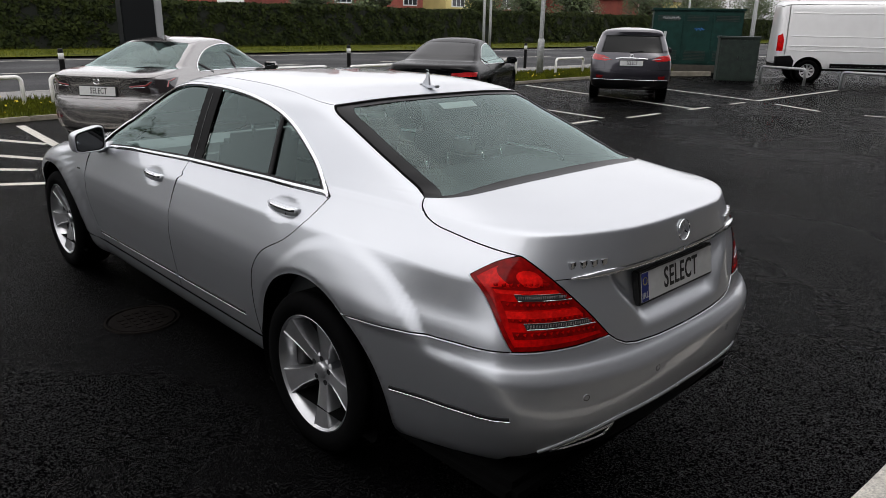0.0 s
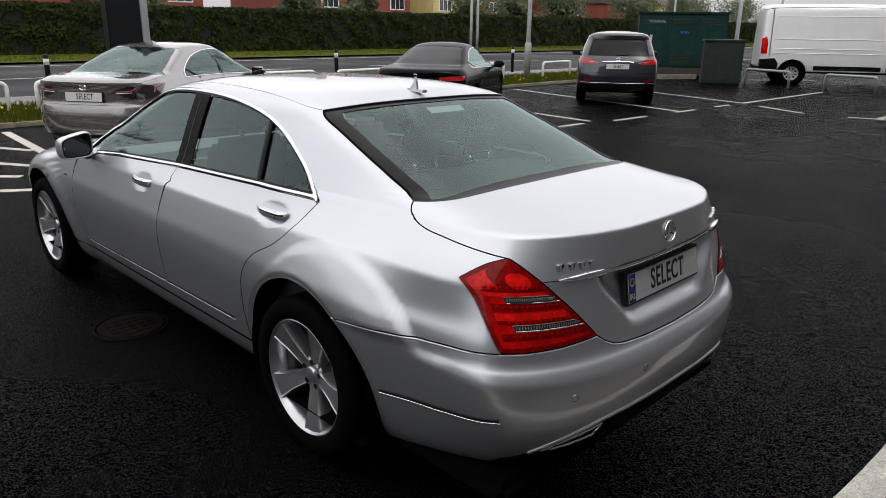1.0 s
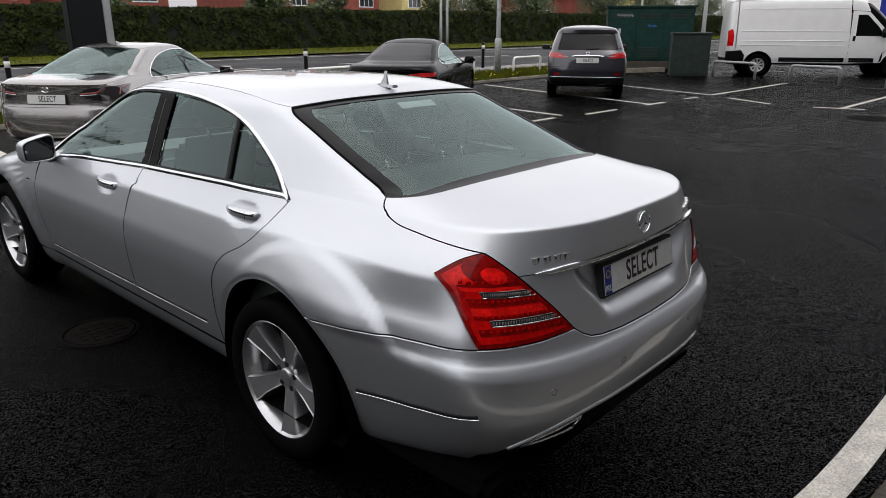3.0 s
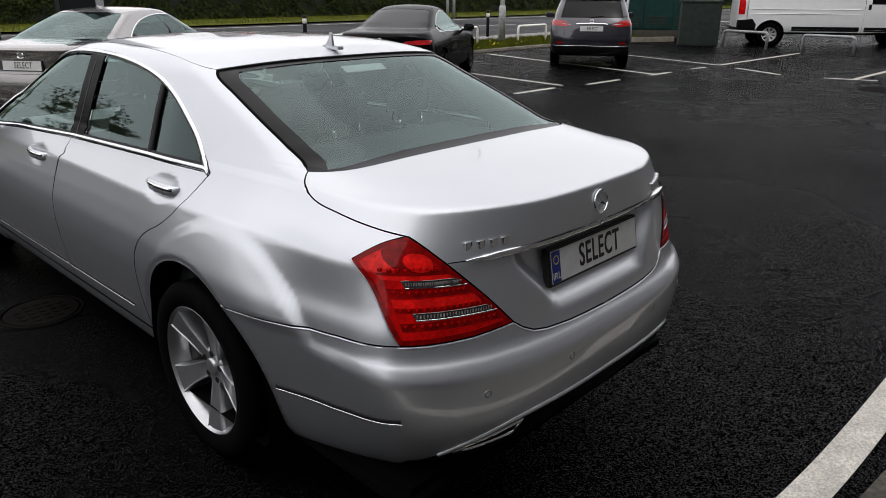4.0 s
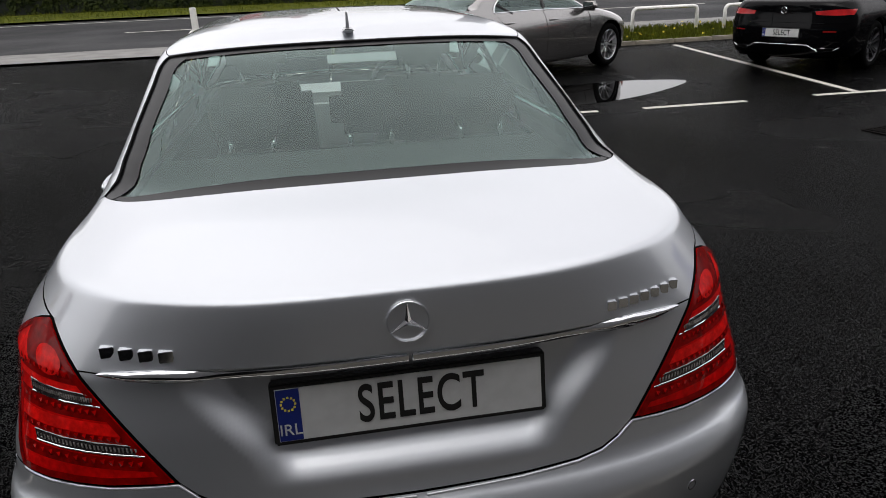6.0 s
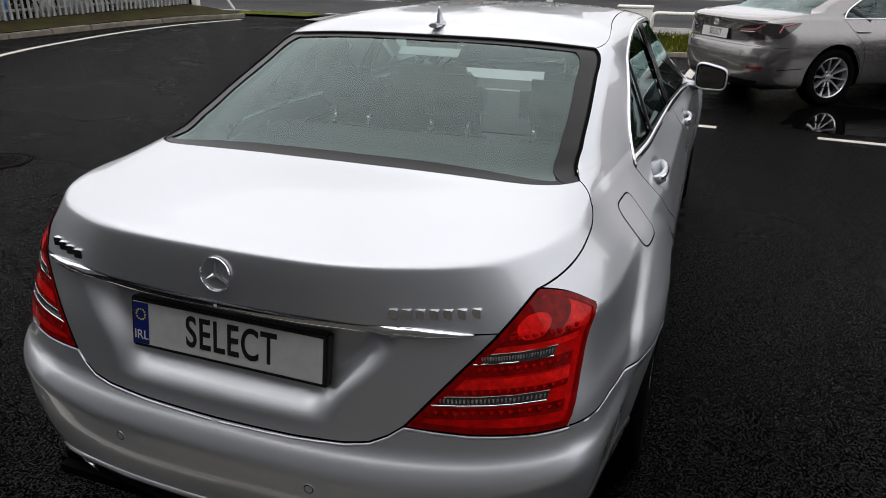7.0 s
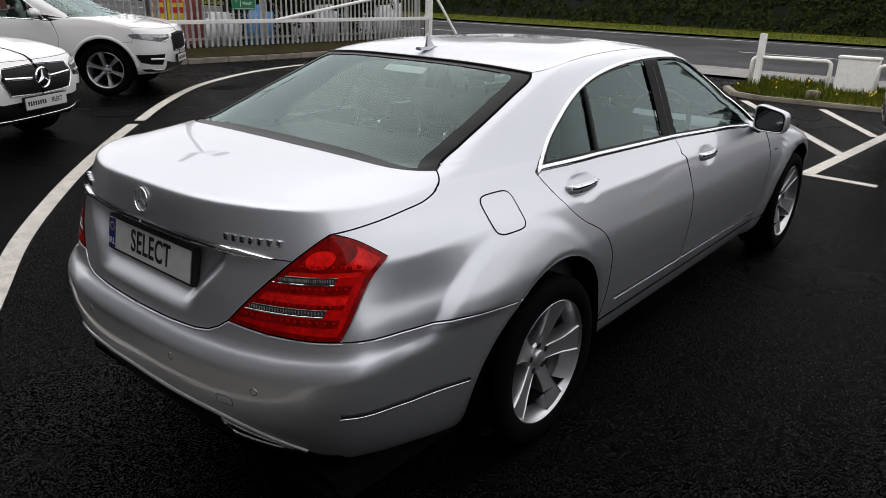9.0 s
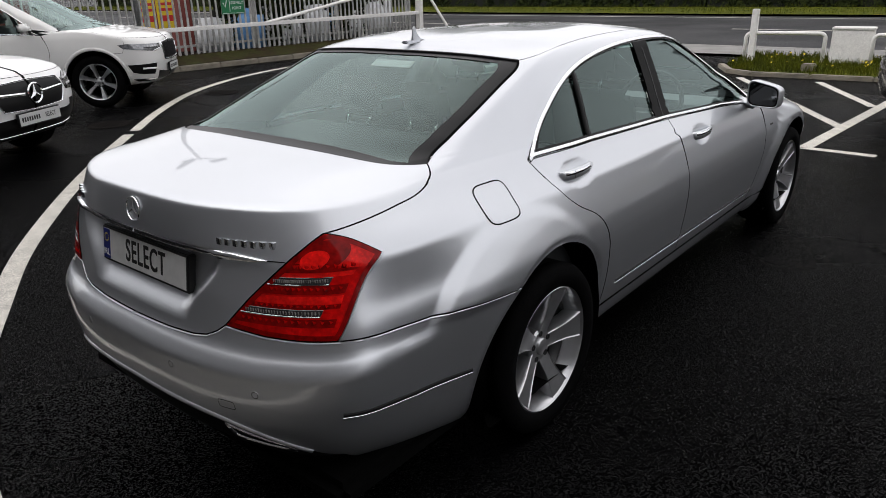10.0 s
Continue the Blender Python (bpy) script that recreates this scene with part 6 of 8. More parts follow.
for sd in (-1, 1):
    lens = panel(WARM, "tail_light", WARM.line([("x", 0.40, 0.862), ("x", 0.50, 0.925), ("x", 0.70, 0.952)]) + WARM.line([("y", -0.62, 0.975), ("y", -0.52, 0.968), ("y", -0.78, 0.80)]) + WARM.line([("x", 0.72, 0.775), ("x", 0.56, 0.80)]), SMOKED, warm, sd, lift=0.004, cell=0.04, label="dark wedge-shaped tail light")
    ribbon(WARM, "light_bar", WARM.line([("x", 0.44, 0.868), ("x", 0.64, 0.885), ("x", 0.70, 0.93)]), 0.022, DARKRED, lens, sd, lift=0.004, thick=0.004)
    ribbon(WARM, "light_bar", WARM.line([("x", 0.44, 0.852), ("x", 0.63, 0.862)]), 0.008, CHROME, lens, sd, lift=0.005, thick=0.003)
    ribbon(WARM, "light_bar", WARM.line([("y", -0.60, 0.962), ("y", -0.76, 0.93), ("y", -0.80, 0.86)]), 0.02, DARKRED, lens, sd, lift=0.004, thick=0.004)
    panel(WARM, "reflector", WARM.line([("x", 0.62, 0.47), ("x", 0.78, 0.47), ("x", 0.78, 0.435), ("x", 0.62, 0.435)]), DARKRED, warm, sd, lift=0.003, cell=0.05)
    ribbon(WARM, "bumper_groove", WARM.line([("y", -0.78, 0.44), ("y", -0.43, 0.455)]), 0.008, BLACKGAP, warm, sd, lift=0.001)
panel(WARM, "valance", [(0.0, WARM.vz(0.225)), (0.5, WARM.vz(0.225))] + WARM.line([("y", -0.9, 0.225), ("y", -0.9, 0.30)]) + [(0.0, WARM.vz(0.32))], BLACKPLASTIC, warm, centre=True, lift=0.004, cell=0.06)
ribbon(WARM, "spoiler", [(a * 0.1, WARM.vz(0.985)) for a in range(0, 9)], 0.018, WARMSILVER, warm, centre=True, lift=0.0, thick=0.012)
number_plate(warm, pose(0, -1.075, 0.805, -6, 0, 0), band=False)
mirror_pair(warm, 0.98, 2.12, 0.98, WARMSILVER)
handles(WARM, warm, ((0.33, 0.86), (1.33, 0.84)), WARMSILVER)
bm = bmesh.new()
add_lathe(bm, [(0.030, 0.0), (0.036, 0.005), (0.042, 0.0), (0.036, -0.003)], 28, closed=True)
add_box(bm, -0.002, 0.003, -0.004, 0.004, -0.03, 0.03, 0, Matrix.Rotation(0.6, 4, "X"))
bmesh.ops.transform(bm, matrix=pose(0, -1.078, 0.925, 0, 0, -90) @ Matrix.Diagonal((1, 1.25, 0.9, 1)), verts=bm.verts)
part("badge", bm, CHROME, warm, "oval chrome badge")
bm = bmesh.new()
vs = [bm.verts.new(p) for p in ((-0.03, 0.62, 1.425), (0.03, 0.62, 1.425), (0, 0.80, 1.44), (0, 0.60, 1.48))]
for f in ((0, 1, 3), (1, 2, 3), (2, 0, 3), (0, 2, 1)):
    bm.faces.new([vs[i] for i in f])
part("aerial_fin", bm, WARMSILVER, warm)

# black coupe
COUPE_ROWS = [(0.18, 0.80, -0.90, 0.5, 2.8, 3.55, 0.7, 2.5), (0.26, 0.86, -1.03, 0.5, 2.8, 3.66, 0.75, 2.5), (0.45, 0.905, -1.08, 0.52, 2.8, 3.72, 0.8, 2.5), (0.60, 0.915, -1.085, 0.52, 2.8, 3.72, 0.8, 2.5), (0.75, 0.908, -1.065, 0.52, 2.8, 3.62, 0.8, 2.5),
           (0.85, 0.88, -1.055, 0.52, 2.8, 3.2, 0.8, 2.5), (0.92, 0.845, -1.06, 0.52, 2.7, 2.75, 0.65, 2.5), (0.97, 0.81, -1.05, 0.52, 2.6, 2.5, 0.55, 2.5), (1.0, 0.775, -0.95, 0.5, 2.5, 2.42, 0.5, 2.5), (1.02, 0.745, -0.70, 0.46, 2.5, 2.36, 0.5, 2.5),
           (1.04, 0.715, -0.46, 0.4, 2.6, 2.3, 0.5, 2.5), (1.14, 0.66, -0.15, 0.36, 2.8, 2.1, 0.45, 2.5), (1.24, 0.605, 0.16, 0.33, 2.8, 1.9, 0.4, 2.5), (1.33, 0.55, 0.45, 0.3, 2.8, 1.7, 0.4, 2.5), (1.38, 0.49, 0.65, 0.3, 2.6, 1.55, 0.4, 2.4), (1.41, 0.37, 0.82, 0.25, 2.4, 1.4, 0.3, 2.4), (1.425, 0.2, 1.0, 0.15, 2.2, 1.28, 0.15, 2.2), (1.43, 0.002, 1.08, 0.1, 2, 1.2, 0.08, 2)]
COUPE_KEYS = dict(WARM_KEYS, rim_mat=mat("dark_alloy", (0.05, 0.05, 0.055), rough=0.35, metal=0.8), rear_glass=DARKGLASS, arch=0.39, arch_z=0.335, front_axle=2.873, bumper_top=0.70, glass_low=("y", -0.30, 1.025), glass_top=("y", 0.58, 1.335), glass_edge=[("y", -0.02, 1.13), ("y", 0.28, 1.24)], boot_edge=[("x", 0.58, 0.82), ("x", 0.66, 0.945), ("y", -0.72, 0.985), ("y", -0.45, 1.005)],
               door_rear=[("y", 0.42, 0.955), ("y", 0.50, 0.75), ("y", 0.55, 0.55), ("y", 0.52, 0.33)], door_mid=None, door_front=[("y", 2.1, 0.90), ("y", 2.2, 0.72), ("y", 2.14, 0.33)],
               dlo=[("y", 0.10, 0.965), ("y", 0.20, 1.04), ("y", 0.42, 1.15), ("y", 0.72, 1.26), ("y", 1.05, 1.315), ("y", 1.4, 1.315), ("y", 1.7, 1.22), ("y", 2.1, 0.90)], belt=[("y", 0.10, 0.965), ("y", 0.42, 0.955), ("y", 1.2, 0.935), ("y", 2.1, 0.90)],
               roof=[("y", 0.58, 1.335), ("y", 0.9, 1.38), ("y", 1.2, 1.39), ("y", 1.5, 1.35)], a_pillar=[("y", 1.5, 1.35), ("y", 1.85, 1.2), ("y", 2.3, 0.93)], bonnet_edge=[("y", 2.3, 0.93), ("y", 2.8, 0.86), ("y", 3.3, 0.74)],
               window_cuts=[("y", 0.50, 0.94), ("y", 0.55, 1.33)], spokes=5, spoke_w=0.06, double=True, seats=(0.5, 1.3), trim=CHROME)
coupe = thing("coupe_car", place(7.45, 7.95, 31), "glossy black two-door coupe with a show plate in a bay", "car")
COUPE = Shell(COUPE_ROWS)
# the door line starts at the rear window's lower edge
body_keys = dict(COUPE_KEYS)
body_keys["door_rear"] = [("y", 0.10, 0.965), ("y", 0.36, 0.90), ("y", 0.50, 0.75), ("y", 0.54, 0.55), ("y", 0.50, 0.33)]
body(COUPE, coupe, BLACKPAINT, body_keys, 0.05)
for sd in (-1, 1):
    lens = panel(COUPE, "tail_light", COUPE.line([("x", 0.42, 0.855), ("x", 0.66, 0.878)]) + COUPE.line([("y", -0.72, 0.875), ("y", -0.80, 0.80)]) + COUPE.line([("x", 0.68, 0.795), ("x", 0.44, 0.805)]), mat("lamp_red", (0.45, 0.01, 0.012), rough=0.2, coat=0.6, var=0.4, scale=10), coupe, sd, lift=0.004, cell=0.04, label="slim red tail light")
    ribbon(COUPE, "bumper_chrome", COUPE.line([("x", 0.38, 0.40), ("x", 0.47, 0.345), ("x", 0.70, 0.335), ("x", 0.76, 0.37)]), 0.012, CHROME, coupe, sd, lift=0.002, thick=0.008)
    panel(COUPE, "exhaust_trim", COUPE.line([("x", 0.48, 0.375), ("x", 0.72, 0.372), ("x", 0.70, 0.315), ("x", 0.50, 0.305)]), CHROME, coupe, sd, lift=0.006, cell=0.04)
    # flat black panel paints the shaded hollow of the exhaust
    panel(COUPE, "exhaust_inside", COUPE.line([("x", 0.50, 0.365), ("x", 0.705, 0.362), ("x", 0.69, 0.325), ("x", 0.515, 0.315)]), BLACKGAP, coupe, sd, lift=0.010, cell=0.04)
    panel(COUPE, "reflector", COUPE.line([("x", 0.56, 0.60), ("x", 0.72, 0.60), ("x", 0.72, 0.575), ("x", 0.56, 0.575)]), DARKRED, coupe, sd, lift=0.003, cell=0.05)
ribbon(COUPE, "bumper_chrome", COUPE.line([("x", 0.005, 0.405), ("x", 0.2, 0.402), ("x", 0.38, 0.40)]), 0.012, CHROME, coupe, centre=True, lift=0.002, thick=0.008)
bm = bmesh.new()
add_lathe(bm, [(0.038, 0.0), (0.042, 0.004), (0.046, 0.0), (0.042, -0.003)], 28, closed=True)
for i in range(3):
    add_box(bm, -0.002, 0.003, -0.004, 0.004, 0.0, 0.04, 0, Matrix.Rotation(2 * math.pi * i / 3, 4, "X"))
bmesh.ops.transform(bm, matrix=pose(0, -1.063, 0.865, 0, 0, -90), verts=bm.verts)
part("badge", bm, CHROME, coupe, "round chrome badge")
number_plate(coupe, pose(0, -1.088, 0.56, 0, 0, 0))
mirror_pair(coupe, 0.99, 2.02, 0.97, BLACKPAINT)
handles(COUPE, coupe, ((0.68, 0.80),), BLACKPAINT)

# dark grey sport-utility car
ESTATE_ROWS = [(0.27, 0.80, -0.88, 0.45, 3.2, 3.45, 0.6, 2.8), (0.35, 0.88, -1.02, 0.45, 3.2, 3.6, 0.65, 2.8), (0.50, 0.92, -1.07, 0.45, 3.2, 3.67, 0.7, 2.8), (0.66, 0.935, -1.08, 0.45, 3.2, 3.67, 0.7, 2.8), (0.80, 0.935, -1.06, 0.45, 3.2, 3.62, 0.7, 2.8), (0.95, 0.92, -1.03, 0.45, 3.2, 3.45, 0.7, 2.8),
           (1.05, 0.89, -1.0, 0.45, 3.2, 3.05, 0.65, 2.8), (1.10, 0.862, -0.98, 0.45, 3.2, 2.6, 0.6, 2.8), (1.20, 0.835, -0.93, 0.42, 3.2, 2.4, 0.5, 2.8), (1.35, 0.785, -0.83, 0.40, 3.2, 2.1, 0.45, 2.8), (1.50, 0.73, -0.72, 0.38, 3.2, 1.85, 0.42, 2.8), (1.57, 0.69, -0.74, 0.38, 3.0, 1.7, 0.4, 2.8),
           (1.62, 0.61, -0.70, 0.36, 2.8, 1.55, 0.4, 2.6), (1.655, 0.42, -0.35, 0.3, 2.5, 1.4, 0.3, 2.5), (1.677, 0.2, 0.2, 0.2, 2.2, 1.2, 0.2, 2.2), (1.685, 0.002, 0.6, 0.1, 2, 1.0, 0.1, 2)]
ESTATE_KEYS = dict(WARM_KEYS, arch=0.42, arch_z=0.375, front_axle=2.74, bumper_top=0.74, sill=0.40, low=0.30, boot_x=0.60, corner_y=-0.86, glass_low=("x", 0.69, 1.12), glass_top=("x", 0.60, 1.50), bow_low=0.0, bow_top=0.0, glass_edge=[("x", 0.66, 1.25), ("x", 0.63, 1.38)],
               boot_edge=[("x", 0.62, 0.9), ("x", 0.66, 1.0)], door_rear=[("y", 0.10, 1.10), ("y", 0.28, 0.95), ("y", 0.40, 0.80), ("y", 0.46, 0.60), ("y", 0.45, 0.40)], door_mid=[("y", 1.05, 1.07), ("y", 1.1, 0.8), ("y", 1.12, 0.40)],
               door_front=[("y", 2.1, 1.03), ("y", 2.18, 0.8), ("y", 2.1, 0.40)], dlo=[("y", -0.45, 1.16), ("y", -0.30, 1.36), ("y", 0.1, 1.50), ("y", 0.7, 1.555), ("y", 1.2, 1.54), ("y", 1.6, 1.40), ("y", 2.1, 1.03)], belt=[("y", -0.45, 1.16), ("y", 0.10, 1.10), ("y", 1.05, 1.07), ("y", 2.1, 1.03)],
               roof=[("x", 0.60, 1.50), ("x", 0.605, 1.56), ("y", -0.2, 1.60), ("y", 0.6, 1.625), ("y", 1.2, 1.615), ("y", 1.55, 1.55)], a_pillar=[("y", 1.55, 1.55), ("y", 1.95, 1.32), ("y", 2.35, 1.09)], bonnet_edge=[("y", 2.35, 1.09), ("y", 2.8, 1.04), ("y", 3.2, 0.95)], nose_z=0.85, front_seam_z=0.72, front_corner_y=3.2,
               window_cuts=[("y", 0.20, 1.08), ("y", 0.12, 1.56), ("y", 1.09, 1.05), ("y", 1.02, 1.6)], shelf=(-0.6, 0.1), seats=(0.5, 1.3), track=0.81, tyre_r=0.37, rim_r=0.25, spokes=5, spoke_w=0.08, hatch=True, rear_glass=DARKGLASS, side_glass=DARKGLASS)


estate = thing("sport_utility_car", place(13.5, 7.6, 34), "dark grey sport-utility car with a show plate in a bay", "car")
ESTATE = Shell(ESTATE_ROWS)
body(ESTATE, estate, GREYPAINT, ESTATE_KEYS, 0.06)
for sd in (-1, 1):
    lens = panel(ESTATE, "tail_light", ESTATE.line([("x", 0.45, 0.955), ("x", 0.62, 1.05)]) + ESTATE.line([("y", -0.72, 1.085), ("y", -0.60, 1.06), ("y", -0.80, 0.955)]) + ESTATE.line([("x", 0.60, 0.925)]), mat("lamp_red", (0.45, 0.01, 0.012), rough=0.2, coat=0.6, var=0.4, scale=10), estate, sd, lift=0.005, cell=0.05, label="red and clear tail light")
    ribbon(ESTATE, "clear_strip", ESTATE.line([("x", 0.47, 0.965), ("x", 0.66, 0.985)]), 0.02, LAMPGLASS, lens, sd, lift=0.006, thick=0.003)
    panel(ESTATE, "fog_lamp", ESTATE.line([("x", 0.62, 0.60), ("x", 0.78, 0.61), ("x", 0.78, 0.535), ("x", 0.64, 0.53)]), DARKRED, estate, sd, lift=0.004, cell=0.06)
    ribbon(ESTATE, "glass_edge", ESTATE.line([("x", 0.695, 1.12), ("x", 0.605, 1.50)]), 0.03, GLOSSBLACK, estate, sd, lift=0.001)
ribbon(ESTATE, "chrome_strip", ESTATE.line([("x", 0.004, 0.995), ("x", 0.25, 0.99), ("x", 0.36, 0.975)]), 0.035, CHROME, estate, centre=True, lift=0.0, thick=0.018)
panel(ESTATE, "lower_bumper", [(0.0, ESTATE.vz(0.31)), (0.6, ESTATE.vz(0.31))] + ESTATE.line([("y", -0.8, 0.32), ("y", -0.8, 0.46)]) + [(0.6, ESTATE.vz(0.50)), (0.0, ESTATE.vz(0.50))], BLACKPLASTIC, estate, centre=True, lift=0.004, cell=0.08, label="black lower bumper")
ribbon(ESTATE, "bumper_crease", ESTATE.line([("x", 0.004, 0.505), ("x", 0.85, 0.505)]), 0.012, CHROME, estate, centre=True, lift=0.003, thick=0.004)
number_plate(estate, pose(0, -1.062, 0.885, -5, 0, 0), band=False)
bm = bmesh.new()
add_lathe(bm, [(0.030, 0.0), (0.036, 0.005), (0.042, 0.0), (0.036, -0.003)], 24, closed=True)
add_box(bm, -0.002, 0.003, -0.004, 0.004, -0.03, 0.03, 0, Matrix.Rotation(0.6, 4, "X"))
bmesh.ops.transform(bm, matrix=pose(0, -1.01, 1.045, 0, 0, -90) @ Matrix.Diagonal((1, 1.25, 0.9, 1)), verts=bm.verts)
part("badge", bm, CHROME, estate)
mirror_pair(estate, 1.03, 1.95, 1.10, GREYPAINT)
handles(ESTATE, estate, ((0.30, 0.97), (1.25, 0.95)), GREYPAINT)
part("wiper", tube([(-0.05, -0.985, 1.13), (0.25, -0.955, 1.16)], 0.008, 6), BLACKPLASTIC, estate)


def scale_spec(s, sx, sy, sz):
    return (s[0], s[1] * (sy if s[0] == "y" else sx), s[2] * sz)


def scale_keys(k, sx, sy, sz):
    out = {}
    for n, v in k.items():
        if isinstance(v, list) and v and isinstance(v[0], tuple):
            out[n] = [scale_spec(s, sx, sy, sz) for s in v]
        elif n in ("glass_low", "glass_top"):
            out[n] = scale_spec(v, sx, sy, sz)
        elif n in ("bumper_top", "sill", "low", "nose_z", "front_seam_z"):
            out[n] = v * sz
        elif n in ("corner_y", "front_corner_y", "front_axle"):
            out[n] = v * sy
        elif n in ("shelf", "seats"):
            out[n] = tuple(a * sy for a in v)
        else:
            out[n] = v
    return out


def utility_rows(sx, sy, sz, front):
    rows = []
    for i, r in enumerate(ESTATE_ROWS):
        r = list(r)
        r[0] *= sz
        r[1] *= sx
        r[2] *= sy
        r[3] *= sy
        r[5] = front[i] if i < len(front) else r[5] * sy
        if i < len(front):
            r[6], r[7] = 0.55, 3.0
        rows.append(tuple(r))
    return rows


PEARL = mat("pearl_white_paint", (0.80, 0.795, 0.78), rough=0.4, coat=1.0, var=0.04, scale=3)
# white sport-utility car by the fence
UTIL = Shell(utility_rows(1.065, 1.089, 1.055, [3.70, 3.80, 3.86, 3.88, 3.87, 3.80, 3.40, 2.9]))
xk = scale_keys(ESTATE_KEYS, 1.065, 1.089, 1.055)
xk.update(arch=0.455, arch_z=0.395, front_axle=2.984, track=0.865, tyre_r=0.385, rim_r=0.268, spokes=6, spoke_w=0.075, bonnet_edge=[("y", 2.56, 1.15), ("y", 3.0, 1.115), ("y", 3.42, 1.02)], nose_z=0.985, front_seam_z=0.80, front_corner_y=3.42, side_glass=TINT)
util = thing("sport_utility_car", place(-11.73, 1.61, 46), "white sport-utility car parked before the palisade fence", "car")
body(UTIL, util, PEARL, xk, 0.055)
panel(UTIL, "grille", UTIL.line([("f", 0.40, 0.90), ("f", 0.36, 0.66)]) + [(UTIL.amax, UTIL.vz(0.64)), (UTIL.amax, UTIL.vz(0.92))], BLACKPLASTIC, util, centre=True, lift=0.006, cell=0.06, label="black grille in a chrome frame")
for i in range(9):
    x = 0.02 + i * 0.042
    for sd in (-1, 1):
        ribbon(UTIL, "grille_bar", UTIL.line([("f", x, 0.89), ("f", x * 0.95, 0.67)]), 0.008, DARKMETAL, util, sd, lift=0.010, thick=0.008)
ribbon(UTIL, "grille_frame", UTIL.line([("f", 0.005, 0.925), ("f", 0.41, 0.905), ("f", 0.37, 0.65), ("f", 0.005, 0.635)]), 0.022, CHROME, util, centre=True, lift=0.004, thick=0.014)
number_plate(util, pose(0, 3.905, 0.52, 0, 0, 180), text="", band=False)
for sd in (-1, 1):
    lamp = panel(UTIL, "headlight", UTIL.line([("f", 0.47, 0.905), ("f", 0.49, 0.835), ("f", 0.72, 0.80)]) + UTIL.line([("y", 3.44, 0.855), ("y", 3.36, 0.915), ("y", 3.48, 0.93)]), LAMPGLASS, util, sd, lift=0.005, cell=0.05, label="clear headlight with a bright bar")
    ribbon(UTIL, "light_bar", UTIL.line([("f", 0.55, 0.865), ("f", 0.75, 0.86), ("f", 0.86, 0.875)]), 0.03, LAMPGLASS, lamp, sd, lift=0.006, thick=0.006)
    ribbon(UTIL, "lamp_rim", UTIL.line([("f", 0.49, 0.835), ("f", 0.72, 0.80)]), 0.014, CHROME, lamp, sd, lift=0.006, thick=0.004)
    intake = panel(UTIL, "side_intake", UTIL.line([("f", 0.66, 0.62), ("f", 0.68, 0.45), ("f", 0.88, 0.47)]) + UTIL.line([("y", 3.52, 0.50), ("y", 3.46, 0.62)]), BLACKPLASTIC, util, sd, lift=0.004, cell=0.06)
    ribbon(UTIL, "intake_blade", UTIL.line([("f", 0.67, 0.54), ("f", 0.90, 0.555)]), 0.03, PEARL, intake, sd, lift=0.006, thick=0.008)
    panel(UTIL, "bumper_insert", UTIL.line([("f", 0.60, 0.395), ("f", 0.62, 0.345)]) + UTIL.line([("y", 3.55, 0.36), ("y", 3.50, 0.40)]), CHROME, util, sd, lift=0.004, cell=0.06)
    ribbon(UTIL, "arch_lip", UTIL.line(arch(2.984, 0.395, 0.478, 5, 178)), 0.05, PEARL, util, sd, lift=0.0, thick=0.012)
panel(UTIL, "lower_intake", UTIL.line([("f", 0.58, 0.50), ("f", 0.55, 0.36)]) + [(UTIL.amax, UTIL.vz(0.36)), (UTIL.amax, UTIL.vz(0.44))], BLACKPLASTIC, util, centre=True, lift=0.004, cell=0.06)
mirror_pair(util, 1.10, 2.12, 1.20, PEARL)
handles(UTIL, util, ((0.35, 1.02), (1.38, 1.0)), PEARL)

# pearl white crossover beside it
CROSS = Shell(utility_rows(1.005, 1.0485, 0.975, [3.52, 3.64, 3.71, 3.73, 3.71, 3.62, 3.25, 2.75]))
gk = scale_keys(ESTATE_KEYS, 1.005, 1.0485, 0.975)
gk.update(arch=0.42, arch_z=0.37, front_axle=2.873, tyre_r=0.365, rim_r=0.25, bonnet_edge=[("y", 2.46, 1.06), ("y", 2.95, 1.02), ("y", 3.30, 0.93)], nose_z=0.905, front_seam_z=0.72, front_corner_y=3.3, side_glass=TINT)
crossover = thing("crossover_car", place(-8.99, -0.97, 30), "white crossover car with a show plate and black grille", "car")
body(CROSS, crossover, WHITECAR, gk, 0.05)
grille = panel(CROSS, "grille", CROSS.line([("f", 0.44, 0.845), ("f", 0.50, 0.74), ("f", 0.42, 0.60)]) + [(CROSS.amax, CROSS.vz(0.585)), (CROSS.amax, CROSS.vz(0.86))], BLACKPLASTIC, crossover, centre=True, lift=0.006, cell=0.05, label="black grille")
ribbon(CROSS, "grille_frame", CROSS.line([("f", 0.005, 0.868), ("f", 0.445, 0.852), ("f", 0.505, 0.74), ("f", 0.425, 0.595), ("f", 0.005, 0.578)]), 0.009, CHROME, crossover, centre=True, lift=0.004, thick=0.012)
for sd in (-1, 1):
    ribbon(CROSS, "grille_bar", CROSS.line([("f", 0.12, 0.735), ("f", 0.46, 0.755)]), 0.030, CHROME, crossover, sd, lift=0.012, thick=0.012)
bm = bmesh.new()
add_lathe(bm, [(0.088, 0.0), (0.098, 0.012), (0.108, 0.0), (0.098, -0.006)], 36, closed=True)
